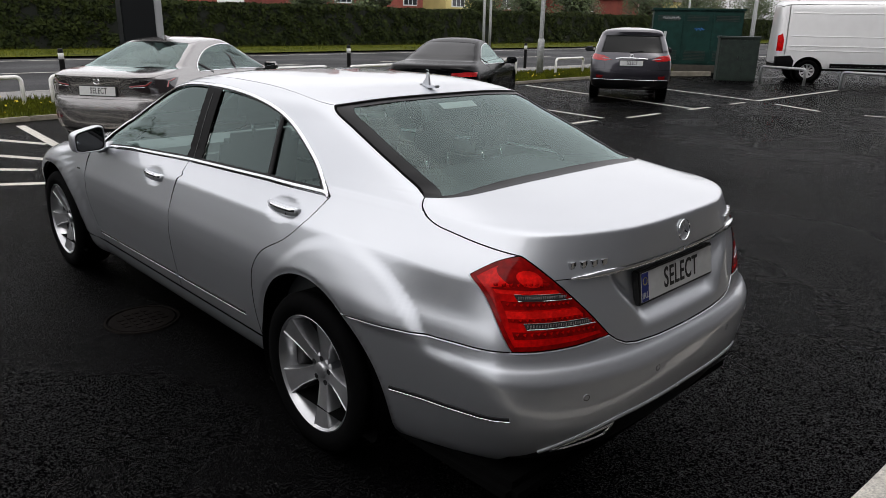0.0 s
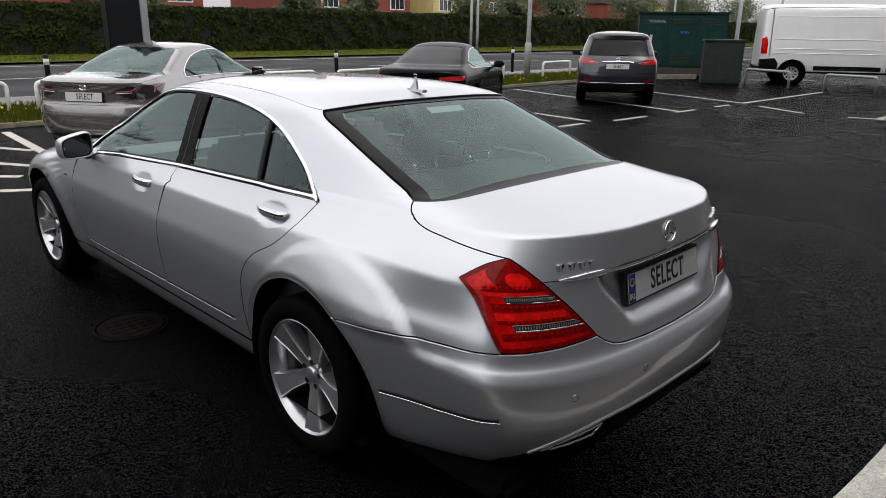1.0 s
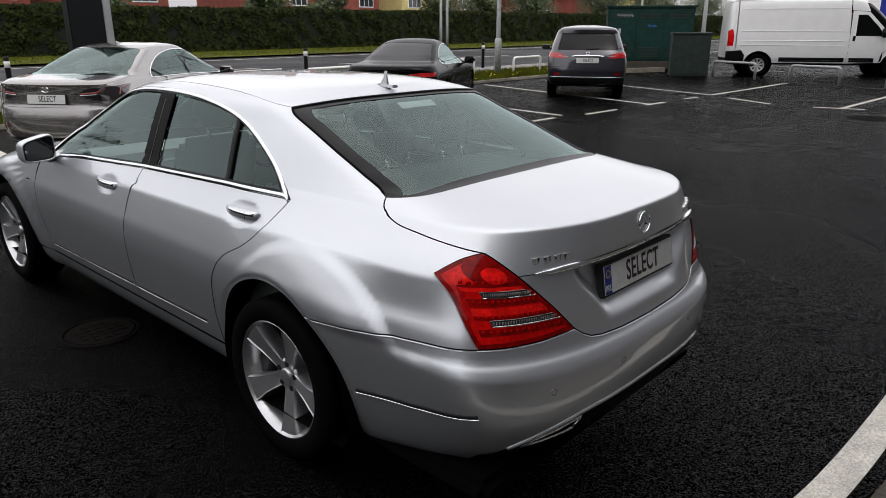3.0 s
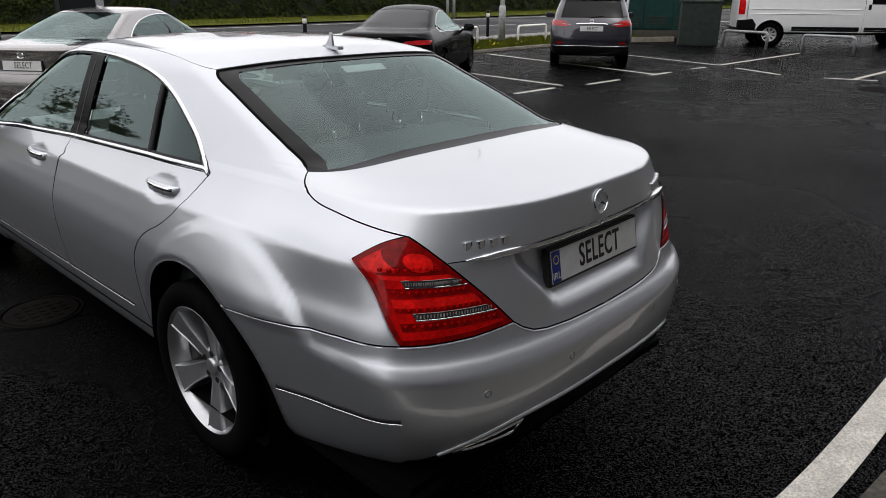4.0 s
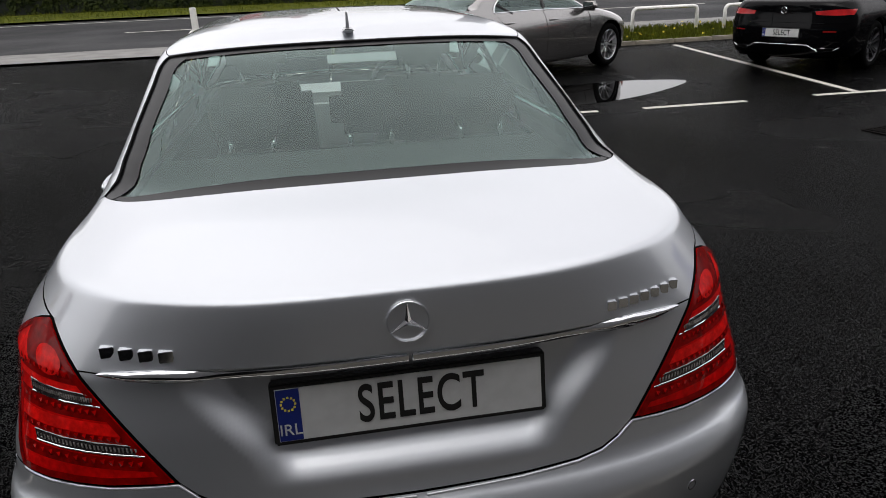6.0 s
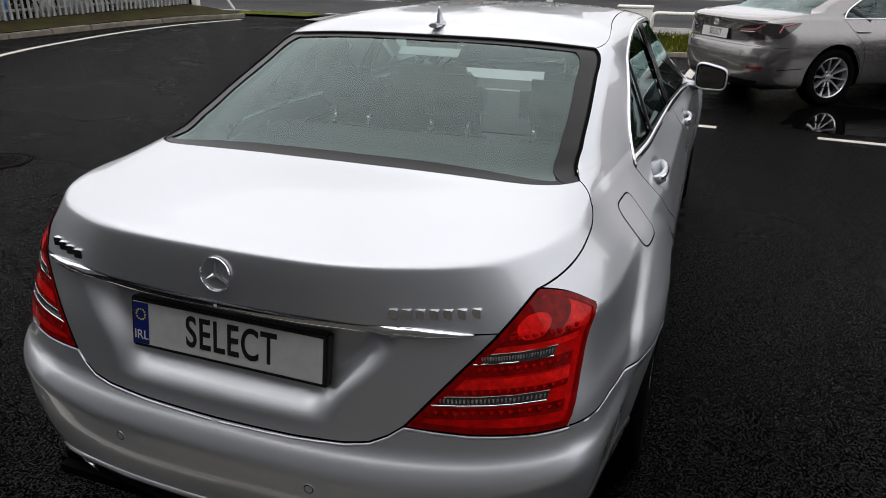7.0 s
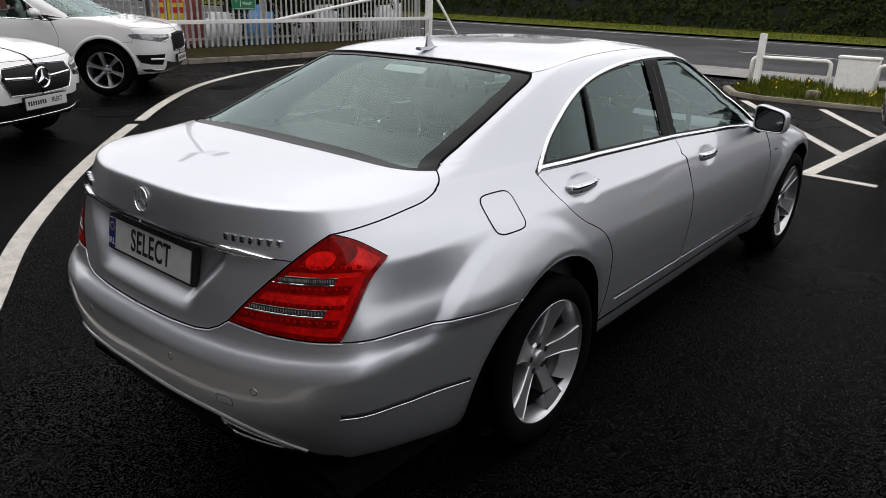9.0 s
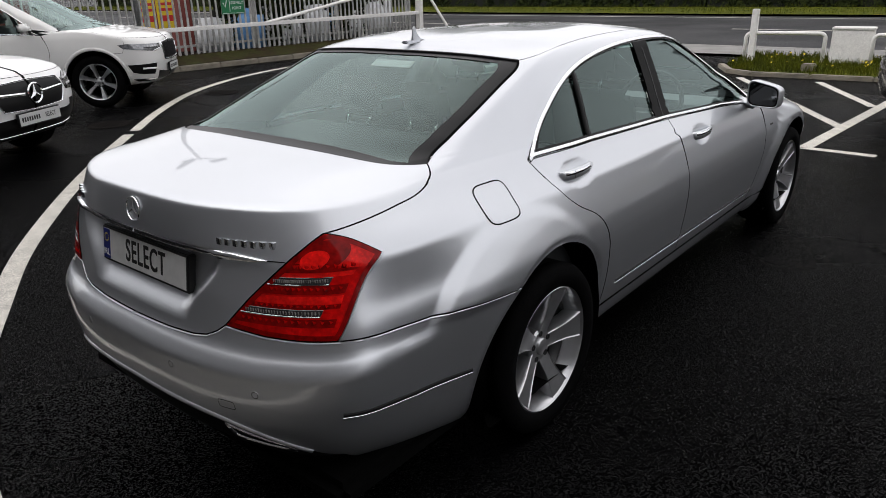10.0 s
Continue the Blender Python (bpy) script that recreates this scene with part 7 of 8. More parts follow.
for i in range(3):
    m = Matrix.Rotation(2 * math.pi * i / 3, 4, "X")
    c = [bm.verts.new(m @ Vector(p)) for p in ((0.0, -0.022, 0.011), (0.014, 0, 0), (0.0, 0.022, 0.011))]
    tip = bm.verts.new(m @ Vector((0.003, 0, 0.098)))
    bm.faces.new((c[0], c[1], tip))
    bm.faces.new((c[1], c[2], tip))
bmesh.ops.transform(bm, matrix=pose(0, 3.755, 0.735, 0, 0, 90), verts=bm.verts)
part("badge", bm, CHROME, crossover, "large round chrome badge")
number_plate(crossover, pose(0, 3.755, 0.50, 0, 0, 180), band=False, w=0.60, h=0.115, bars=8)
for sd in (-1, 1):
    lamp = panel(CROSS, "headlight", CROSS.line([("f", 0.53, 0.82), ("f", 0.56, 0.70), ("f", 0.74, 0.69)]) + CROSS.line([("y", 3.32, 0.72), ("y", 3.10, 0.87), ("y", 3.30, 0.90)]) + CROSS.line([("f", 0.66, 0.88)]), SMOKED, crossover, sd, lift=0.005, cell=0.05, label="headlight with chrome inner pieces")
    ribbon(CROSS, "light_bar", CROSS.line([("f", 0.57, 0.80), ("f", 0.76, 0.83), ("f", 0.84, 0.85)]), 0.03, LAMPGLASS, lamp, sd, lift=0.006, thick=0.006)
    ribbon(CROSS, "light_bar", CROSS.line([("f", 0.60, 0.74), ("f", 0.74, 0.75)]), 0.04, LAMPGLASS, lamp, sd, lift=0.006, thick=0.006)
    panel(CROSS, "side_intake", CROSS.line([("f", 0.60, 0.60), ("f", 0.62, 0.44), ("f", 0.82, 0.46)]) + CROSS.line([("y", 3.36, 0.50), ("y", 3.32, 0.60)]), BLACKPLASTIC, crossover, sd, lift=0.004, cell=0.05)
    ribbon(CROSS, "arch_lip", CROSS.line(arch(2.873, 0.37, 0.44, 0, 178)), 0.05, BLACKPLASTIC, crossover, sd, lift=0.0, thick=0.010)
panel(CROSS, "lower_bumper", [(CROSS.amax, CROSS.vz(0.30)), (CROSS.amax, CROSS.vz(0.525))] + CROSS.line([("f", 0.50, 0.515), ("f", 0.72, 0.545), ("f", 0.82, 0.50)]) + CROSS.line([("y", 3.35, 0.44), ("y", 3.30, 0.31)]), BLACKPLASTIC, crossover, centre=True, lift=0.003, cell=0.06, label="black lower bumper")
ribbon(CROSS, "skid_strip", CROSS.line([("f", 0.005, 0.345), ("f", 0.50, 0.345), ("f", 0.78, 0.365)]), 0.014, CHROME, crossover, centre=True, lift=0.005, thick=0.008)
mirror_pair(crossover, 1.03, 2.02, 1.10, WHITECAR)
bm = bmesh.new()
add_lathe(bm, [(0.0005, 0.004), (0.028, 0.003), (0.034, 0.0)], 24)
bmesh.ops.transform(bm, matrix=pose(0, 3.44, 0.955, 0, 0, 0) @ pose(0, 0, 0, 0, -75, 90), verts=bm.verts)
part("bonnet_badge", bm, CHROME, crossover)

# long white panel van
VN_ROWS = [(0.38, 0.94, -0.97, 0.22, 5.0, 4.70, 0.5, 3.0), (0.55, 1.0, -1.0, 0.22, 5.0, 4.95, 0.6, 3.0), (0.80, 1.02, -1.0, 0.22, 5.0, 5.0, 0.7, 3.0), (1.05, 1.025, -1.0, 0.22, 5.0, 4.85, 0.8, 3.0), (1.20, 1.02, -1.0, 0.22, 5.0, 4.45, 0.8, 3.0), (1.30, 1.012, -0.995, 0.22, 5.0, 4.20, 0.6, 3.0),
           (1.60, 0.985, -0.985, 0.22, 5.0, 3.95, 0.5, 3.0), (1.95, 0.955, -0.975, 0.22, 5.0, 3.62, 0.5, 3.0), (2.20, 0.925, -0.965, 0.22, 4.5, 3.35, 0.5, 3.0), (2.38, 0.88, -0.95, 0.22, 4.0, 3.1, 0.5, 3.0), (2.47, 0.78, -0.90, 0.25, 3.5, 2.8, 0.5, 2.8), (2.51, 0.5, -0.7, 0.3, 3.0, 2.4, 0.4, 2.6), (2.52, 0.002, -0.2, 0.1, 2, 1.8, 0.1, 2)]
VN = Shell(VN_ROWS)
van = thing("panel_van", place(24.3, 7.5, -59) @ Matrix.Diagonal((1, 1.06, 1.035, 1)), "long white high-roof panel van with black side strips", "van")
L = VN.line
fy = 4.035
for sd in (-1, 1):
    panel(VN, "side_panel", L(arch(0, 0.36, 0.43, 8, 165)) + L([("y", -0.72, 0.47), ("y", -0.72, 2.36), ("y", 0.5, 2.40), ("y", 2.55, 2.38), ("y", 2.62, 1.2), ("y", 2.62, 0.42), ("y", 0.5, 0.42)]), WHITECAR, van, sd, cell=0.10, label="white ribbed side panel")
    panel(VN, "front_door", L([("y", 2.62, 0.42), ("y", 2.62, 2.05), ("y", 3.1, 2.02), ("y", 3.55, 1.55), ("y", 3.82, 1.20), ("y", 3.82, 0.95), ("y", 3.60, 0.75), ("y", 3.55, 0.45)]), WHITECAR, van, sd, cell=0.10)
    panel(VN, "roof_side", L([("y", 2.60, 2.06), ("y", 2.57, 2.38), ("y", 3.0, 2.30), ("y", 3.12, 2.03)]), WHITECAR, van, sd, cell=0.1)
    panel(VN, "door_window", L([("y", 2.78, 1.28), ("y", 2.78, 1.93), ("y", 3.05, 1.93), ("y", 3.42, 1.55), ("y", 3.62, 1.27)]), DARKGLASS, van, sd, lift=0.004, cell=0.1)
    panel(VN, "front_wing", L([("y", 3.55, 0.45)]) + L(arch(fy, 0.36, 0.43, 168, 10)) + L([("y", 4.5, 0.50), ("y", 4.55, 0.9), ("y", 4.3, 1.15), ("y", 3.84, 1.20), ("y", 3.84, 0.95), ("y", 3.62, 0.75)]), WHITECAR, van, sd, cell=0.1)
    panel(VN, "side_strip", L([("y", 0.62, 0.60), ("y", 2.55, 0.60), ("y", 2.55, 0.46), ("y", 0.62, 0.46)]), BLACKPLASTIC, van, sd, lift=0.006, cell=0.2, label="black side strip")
    panel(VN, "side_strip", L([("y", 2.68, 0.60), ("y", 3.40, 0.60), ("y", 3.42, 0.46), ("y", 2.68, 0.46)]), BLACKPLASTIC, van, sd, lift=0.006, cell=0.2)
    panel(VN, "bumper_corner", L([("y", -0.98, 0.40), ("y", -0.98, 0.78), ("y", -0.55, 0.82), ("y", -0.43, 0.66), ("y", -0.44, 0.42)]), BLACKPLASTIC, van, sd, lift=0.006, cell=0.1, label="black rear bumper corner")
    panel(VN, "tail_light", L([("y", -0.97, 0.95), ("y", -0.97, 1.42), ("y", -0.86, 1.50), ("y", -0.78, 1.25), ("y", -0.80, 0.95)]), REDLENS, van, sd, lift=0.006, cell=0.1, label="tall red tail light")
    panel(VN, "rear_corner", L([("y", -0.985, 0.80), ("y", -0.955, 2.30), ("y", -0.74, 2.36), ("y", -0.74, 0.47), ("y", -0.9, 0.5)]), WHITECAR, van, sd, cell=0.1)
    for z in (0.98, 1.12, 1.42, 2.12):
        ribbon(VN, "side_rib", L([("y", -0.6, z), ("y", 2.5, z)]), 0.03, WHITECAR, van, sd, lift=0.0, thick=0.010)
    bm = box(-0.09, 0.09, -0.06, 0.06, -0.15, 0.15, 0.03, pose(sd * 1.14, 3.55, 1.38))
    part("door_mirror", bm, BLACKPLASTIC, van, "", True)
    part("door_handle", box(sd * 1.03 - 0.012, sd * 1.03 + 0.012, 2.70, 2.78, 1.12, 1.28, 0.01), BLACKPLASTIC, van)
    ribbon(VN, "door_seal", L([("y", 2.61, 0.44), ("y", 2.61, 2.1)]), 0.02, BLACKGAP, van, sd, lift=-0.006)
    for y in (0.0, fy):
        make_wheel(van, sd * 0.89, y, 0.345, sd, r=0.345, width=0.22, rim_r=0.215, spokes=9, spoke_w=0.09, rim_mat=mat("steel_rim", (0.45, 0.45, 0.46), rough=0.45, metal=0.4))
        # van's wheel well, its shade painted near-black
        bm = bmesh.new()
        add_lathe(bm, [(0.43, 0.10), (0.43, -0.3), (0.002, -0.3)], 24)
        bmesh.ops.transform(bm, matrix=Matrix.Translation((sd * 0.89, y, 0.36)) @ Matrix.Diagonal((sd, 1, 1, 1)), verts=bm.verts)
        part("wheel_well", bm, BLACKGAP, van, "", True)
panel(VN, "rear_door", [(0.0, VN.vz(0.55)), (0.0, VN.vz(2.36))] + L([("x", 0.5, 2.34), ("x", 0.90, 2.25), ("x", 0.97, 0.55)]), WHITECAR, van, centre=True, cell=0.1)
panel(VN, "rear_bumper", [(0.0, VN.vz(0.38)), (0.0, VN.vz(0.53))] + L([("x", 0.96, 0.53), ("x", 0.90, 0.38)]), BLACKPLASTIC, van, centre=True, cell=0.1)
panel(VN, "roof", [(0.0, VN.vz(2.37))] + L([("x", 0.5, 2.35), ("x", 0.85, 2.33)]) + L([("y", -0.72, 2.38), ("y", 0.5, 2.41), ("y", 2.57, 2.39), ("y", 2.95, 2.30)]) + [(VN.amax, VN.vz(2.36)), (VN.amax, VN.v[-1]), (0.0, VN.v[-1])], WHITECAR, van, centre=True, cell=0.15)
panel(VN, "windscreen", L([("y", 3.12, 2.0), ("y", 3.60, 1.55), ("y", 3.95, 1.22)]) + [(VN.amax, VN.vz(1.25)), (VN.amax, VN.vz(2.28))] + L([("y", 2.97, 2.28)]), DARKGLASS, van, centre=True, cell=0.12)
panel(VN, "bonnet", L([("y", 3.9, 1.20), ("y", 4.3, 1.14), ("y", 4.5, 0.95)]) + [(VN.amax, VN.vz(0.92)), (VN.amax, VN.vz(1.23))], WHITECAR, van, centre=True, cell=0.12)
panel(VN, "front_bumper", L([("y", 4.52, 0.92), ("y", 4.48, 0.45)]) + [(VN.amax, VN.vz(0.42)), (VN.amax, VN.vz(0.90))], BLACKPLASTIC, van, centre=True, cell=0.12)
# underside of the van coloured black as shade
part("floor_pan", box(-0.85, 0.85, -0.9, 4.6, 0.36, 0.46, 0.02), BLACKGAP, van)

# ---- street furniture ----
def hoop_rail(x0, y0, x1, y1, h=0.52, z0=0.08, material=None, label="white painted tubular hoop rail in the grass", r=0.038, group="hoop rails"):
    a, b = Vector((x0, y0, z0)), Vector((x1, y1, z0))
    d = (b - a).normalized()
    pts = [a + Vector((0, 0, -0.1))]
    bend = 0.10
    pts.append(a + Vector((0, 0, h - bend)))
    for k in range(1, 6):
        t = k / 5 * math.pi / 2
        pts.append(a + d * bend * (1 - math.cos(t)) + Vector((0, 0, h - bend + bend * math.sin(t))))
    for k in range(0, 6):
        t = k / 5 * math.pi / 2
        pts.append(b - d * bend * (1 - math.sin(t)) + Vector((0, 0, h - bend + bend * math.cos(t))))
    pts.append(b + Vector((0, 0, -0.1)))
    return tagged(mesh_obj("hoop_rail", tube(pts, r, 12), material or WHITEPAINT, smooth=True), label, "rail", group)


hoop_rail(-2.50, 13.05, -1.12, 13.3)
hoop_rail(-0.30, 13.2, 1.45, 13.3)
hoop_rail(1.95, 13.25, 3.4, 13.3)
hoop_rail(6.85, 13.15, 8.4, 13.2)
hoop_rail(8.9, 12.9, 10.5, 13.0)
hoop_rail(12.2, 13.3, 16.0, 13.4)
hoop_rail(17.6, 13.0, 19.3, 13.1)
for a, b in (((22.0, 7.9), (21.6, 6.35)), ((21.2, 5.15), (20.95, 3.7)), ((20.75, 2.45), (20.4, 0.9))):
    hoop_rail(*a, *b, h=0.50, z0=0.0, material=GALV, label="galvanised steel hoop rail on the asphalt", r=0.042, group="galvanised rails")

# white marker post and concrete box in the grass
tagged(mesh_obj("marker_post", box(-2.43, -2.31, 13.0, 13.11, 0.0, 1.05, 0.012), WHITEPAINT), "weathered white square marker post in the grass", "post")
bx = thing("cabinet_box", pose(-0.66, 13.35, 0.08, 0, 0, 4), "small white weathered utility cabinet in the grass", "utility box")
part("body", box(-0.34, 0.34, -0.16, 0.16, -0.05, 0.60, 0.012), WHITEPAINT, bx)
part("lid", box(-0.355, 0.355, -0.175, 0.175, 0.60, 0.645, 0.01), WHITEPAINT, bx)
tagged(mesh_obj("stone_block", box(-1.12, -0.90, 11.75, 11.95, 0.05, 0.19, 0.02), CONCRETE), "small pale concrete block on the kerb edge", "block")


def bollard(x, y):
    b = thing("bollard", pose(x, y, 0.04), "black marker bollard with a white band by the road", "bollard", "roadside bollards")
    part("post", tube([(0, 0, -0.1), (0, 0, 0.93), (0, 0, 0.96)], 0.06, 14, [0.06, 0.06, 0.05]), BLACKPLASTIC, b, "", True)
    bm = bmesh.new()
    add_tube(bm, [(0, 0, 0.72), (0, 0, 0.86)], 0.063, 14)
    part("band", bm, PLATEW, b, "white reflective band", True)


for x in (-13.9, 3.05, 11.28, 19.75, 28.2):
    bollard(x, 16.15)


def lamp_pole(x, y, h, r, name="lamp_post", collar=True, arm=0.0, label="galvanised steel lamp post in the verge"):
    p = thing(name, pose(x, y, 0.05), label, "lamp post", "lamp posts")
    part("shaft", tube([(0, 0, -0.1), (0, 0, 1.2), (0, 0, h)], r, 12, [r * 1.0, r, r * 0.6]), GALV, p, "", True)
    if collar:
        part("base_sleeve", tube([(0, 0, -0.1), (0, 0, 1.15), (0, 0, 1.2)], r * 1.45, 14, [r * 1.5, r * 1.5, r * 1.1]), GALV, p, "", True)
    return p


lamp_pole(17.05, 13.25, 9.0, 0.075)
lamp_pole(33.0, 30.8, 9, 0.09, collar=False)
lamp_pole(33.6, 30.8, 9, 0.09, collar=False)
lamp_pole(60, 31, 9, 0.1, collar=False)
lamp_pole(44.0, 18.0, 9, 0.13, collar=False)
lamp_pole(48.0, 17.0, 9, 0.09, collar=False)
fl = thing("floodlight_column", pose(-13.75, 6.5, 0.0), "galvanised steel column with two floodlights behind the fence", "lamp post")
part("shaft", tube([(0, 0, -0.1), (0, 0, 3.0), (0, 0, 6.4)], 0.09, 12, [0.10, 0.09, 0.06]), GALV, fl, "", True)
part("crossarm", tube([(-0.24, -0.42, 6.35), (0.24, 0.42, 6.35)], 0.03, 8), GALV, fl, "", True)
for sg_ in (-1, 1):
    tilt = pose(0.22 * sg_ + 0.08, 0.38 * sg_, 6.44, 0, 25, 28)
    head = part("floodlight", box(-0.20, 0.20, -0.24, 0.24, -0.06, 0.06, 0.02, tilt), DARKMETAL, fl, "dark floodlight head")
    part("lens", box(-0.17, 0.17, -0.21, 0.21, -0.068, -0.058, 0.0, tilt), CLEARLENS, head)
# totem board behind the warm silver saloon
tt = thing("totem_sign", pose(3.72, 13.05, 0.05, 0, 0, 8), "tall dark totem board with a grey edge strip", "sign")
part("board", box(-0.42, 0.30, -0.11, 0.11, 0.0, 5.0, 0.02), mat("totem_dark", (0.006, 0.007, 0.008), rough=0.35, var=0.2, scale=2), tt)
part("edge_strip", box(0.30, 0.46, -0.12, 0.10, 0.0, 5.0, 0.01), mat("totem_grey", (0.42, 0.43, 0.45), rough=0.4, metal=0.3, var=0.2, scale=1.5), tt, "brushed grey edge strip")

# green substation and dark cabinet
ss = thing("substation_box", pose(25.6, 12.3, 0.0, 0, 0, -58), "large dark green electrical substation with graffiti", "utility box")
part("plinth", box(-1.75, 1.75, -1.2, 1.2, -0.05, 0.28, 0.02), mat("dark_plinth", (0.05, 0.045, 0.035), rough=0.9, var=0.4, scale=5), ss)
part("body", box(-1.65, 1.65, -1.1, 1.1, 0.28, 2.30, 0.02), GREENCAB, ss)
part("roof", box(-1.72, 1.72, -1.17, 1.17, 2.30, 2.38, 0.02), GREENCAB, ss)
for x0, x1 in ((-1.62, -0.55), (-0.52, 0.52), (0.55, 1.62)):
    d = part("door", box(x0, x1, -1.125, -1.10, 0.34, 2.24, 0.006), GREENCAB, ss)
    for z0, n in ((0.45, 7), (1.92, 4)):
        for i in range(n):
            part("louvre", box(x0 + 0.12, x1 - 0.12, -1.14, -1.12, z0 + i * 0.055, z0 + i * 0.055 + 0.03, 0.004), DARKCAB, d)
wht = mat("spray_paint_white", (0.55, 0.58, 0.58), rough=0.6, var=0.3, scale=10)
blu = mat("spray_paint_blue", (0.05, 0.2, 0.6), rough=0.6)
part("graffiti", tube([(-1.3 + 0.05 * k, -1.131, 2.02 + 0.06 * math.sin(k * 1.9)) for k in range(14)], 0.014, 5), wht, ss, "white graffiti scrawl")
part("graffiti", tube([(-0.1 + 0.045 * k, -1.131, 1.62 + 0.06 * math.sin(k * 2.3)) for k in range(9)], 0.014, 5), blu, ss, "blue graffiti scrawl")
for k in range(5):
    part("graffiti", tube([(-1.60 + 0.10 * k, -1.131, 0.95 + 0.12 * (k % 2)), (-1.56 + 0.10 * k, -1.131, 1.32 + 0.10 * ((k * 2) % 3))], 0.05, 6), wht, ss, "white graffiti blot")
cb = thing("cabinet", pose(21.9, 8.75, 0, 0, 0, -58), "weathered dark green steel street cabinet on the asphalt", "utility box")
part("body", box(-0.62, 0.62, -0.36, 0.36, 0.0, 1.36, 0.015), DARKCAB, cb)
part("lid", box(-0.66, 0.66, -0.40, 0.40, 1.36, 1.43, 0.012), DARKCAB, cb)
part("door", box(-0.57, 0.12, -0.375, -0.36, 0.06, 1.32, 0.006), DARKCAB, cb)
part("door", box(0.14, 0.57, -0.375, -0.36, 0.06, 1.32, 0.006), DARKCAB, cb)
part("handle", box(-0.02, 0.02, -0.40, -0.37, 0.66, 0.82, 0.005), DARKMETAL, cb)
kerb_run([(20.5, 11.9), (22.2, 10.6), (23.2, 10.2)], "substation kerb", h=0.16)

# ---- palisade fence, gate bar and sign on the far left ----
FX = -13.1
STEEL = mat("fence_steel", (0.42, 0.42, 0.41), rough=0.55, metal=0.2, var=0.35, scale=9, var2=0.15, scale2=60, per_piece=0.15)
fence = thing("palisade_fence", pose(0, 0, 0), "grey galvanised steel palisade fence on a low wall", "fence")
bm = box(-0.018, 0.018, -0.031, 0.031, 0.0, 1.95, 0.0)
for v in bm.verts:
    if v.co.z > 1.9:
        v.co.y *= 0.15
        v.co.z += 0.07
pale_mesh = bpy.data.meshes.new("pale")
bm.to_mesh(pale_mesh)
bm.free()
pale_mesh.materials.append(STEEL)
y = -2.0
while y < 15.0:
    o = new("pale", pale_mesh)
    o.parent = fence
    o.matrix_basis = pose(FX + random.uniform(-0.004, 0.004), y, 0.16, 0, 0, 0)
    y += 0.158
for z in (0.42, 1.72):
    part("rail", box(FX - 0.06, FX - 0.03, -2.0, 15.0, z, z + 0.055, 0.004), STEEL, fence)
for y in (-2.0, 0.8, 3.6, 6.4, 9.2, 12.0, 14.9):
    part("post", box(FX - 0.16, FX - 0.06, y - 0.05, y + 0.05, 0.0, 2.1, 0.006), STEEL, fence)
tagged(mesh_obj("fence_plinth", box(FX - 0.12, FX + 0.04, -2.0, 15.1, -0.05, 0.27, 0.02), EARTH), "low dark earth-stained plinth below the fence", "wall", "", "structure")
kerb_run([(-11.1, 14.75), (-11.75, 13.5), (-12.2, 11.5), (-12.35, 8.5), (-12.5, 5.5), (-12.6, -2)], "fence kerb", h=0.11)
bm = bmesh.new()
vs = [bm.verts.new(p) for p in ((-13.05, -2, 0.26), (-12.72, -2, 0.11), (-12.6, 5.5, 0.11), (-12.45, 8.5, 0.11), (-12.3, 11.5, 0.11), (-11.88, 13.5, 0.11), (-11.2, 14.85, 0.11), (-13.05, 15.1, 0.26))]
bm.faces.new(vs)
tagged(mesh_obj("fence_verge", bm, mat("mossy_earth", (0.036, 0.038, 0.013), rough=0.95, spec=0.05, color2=(0.030, 0.021, 0.013), scale=3, var2=0.4, scale2=30, bump=0.8, bump_scale=30)), "narrow mossy earth strip by the fence", "ground", "", "structure")
sheet("lawn", [(-11.9, 15.2), (-9.4, 15.2), (-9.4, 16.3), (-11.9, 16.3)], 0.06, GRASS, label="small patch of grass by the gate", category="grass")
gate = thing("gate_bar", pose(0, 0, 0), "white steel barrier gate folded back along the fence", "gate")
part("gate_post", box(-12.95, -12.78, 15.0, 15.17, 0.0, 2.1, 0.01), WHITEPAINT, gate)
part("bar", box(-12.86, -12.79, 5.6, 15.0, 0.80, 0.89, 0.008), WHITEPAINT, gate)
for a, b in (((-12.82, 9.3, 0.86), (-12.82, 15.0, 1.75)), ((-12.8, 15.2, 1.6), (-12.2, 15.9, 0.1))):
    part("brace", tube([a, b], 0.04, 8), WHITEPAINT, gate)
sg = thing("notice_sign", pose(-13.064, 8.55, 1.10, 0, 0, 90), "green fire assembly point sign fixed to the fence", "sign")
part("board", box(-0.32, 0.32, -0.008, 0.008, 0.0, 0.50, 0.003), mat("sign_green", (0.01, 0.16, 0.06), rough=0.4, var=0.1, scale=6), sg)
wh = mat("sign_white", (0.7, 0.72, 0.7), rough=0.5)
for z0, z1 in ((0.015, 0.023), (0.477, 0.485)):
    part("border", box(-0.30, 0.30, -0.011, -0.007, z0, z1), wh, sg)
for txt, z in (("FIRE", 0.37), ("ASSEMBLY", 0.25), ("POINT", 0.13)):
    bm = text_mesh(txt, 0.062, 0.002)
    bmesh.ops.translate(bm, verts=bm.verts, vec=(0.10, -0.010, z))
    part("letters", bm, wh, sg)
part("tick", tube([(-0.27, -0.011, 0.26), (-0.22, -0.011, 0.16), (-0.13, -0.011, 0.40)], 0.012, 6), wh, sg)
part("divider", box(-0.095, -0.085, -0.011, -0.007, 0.06, 0.42), wh, sg)

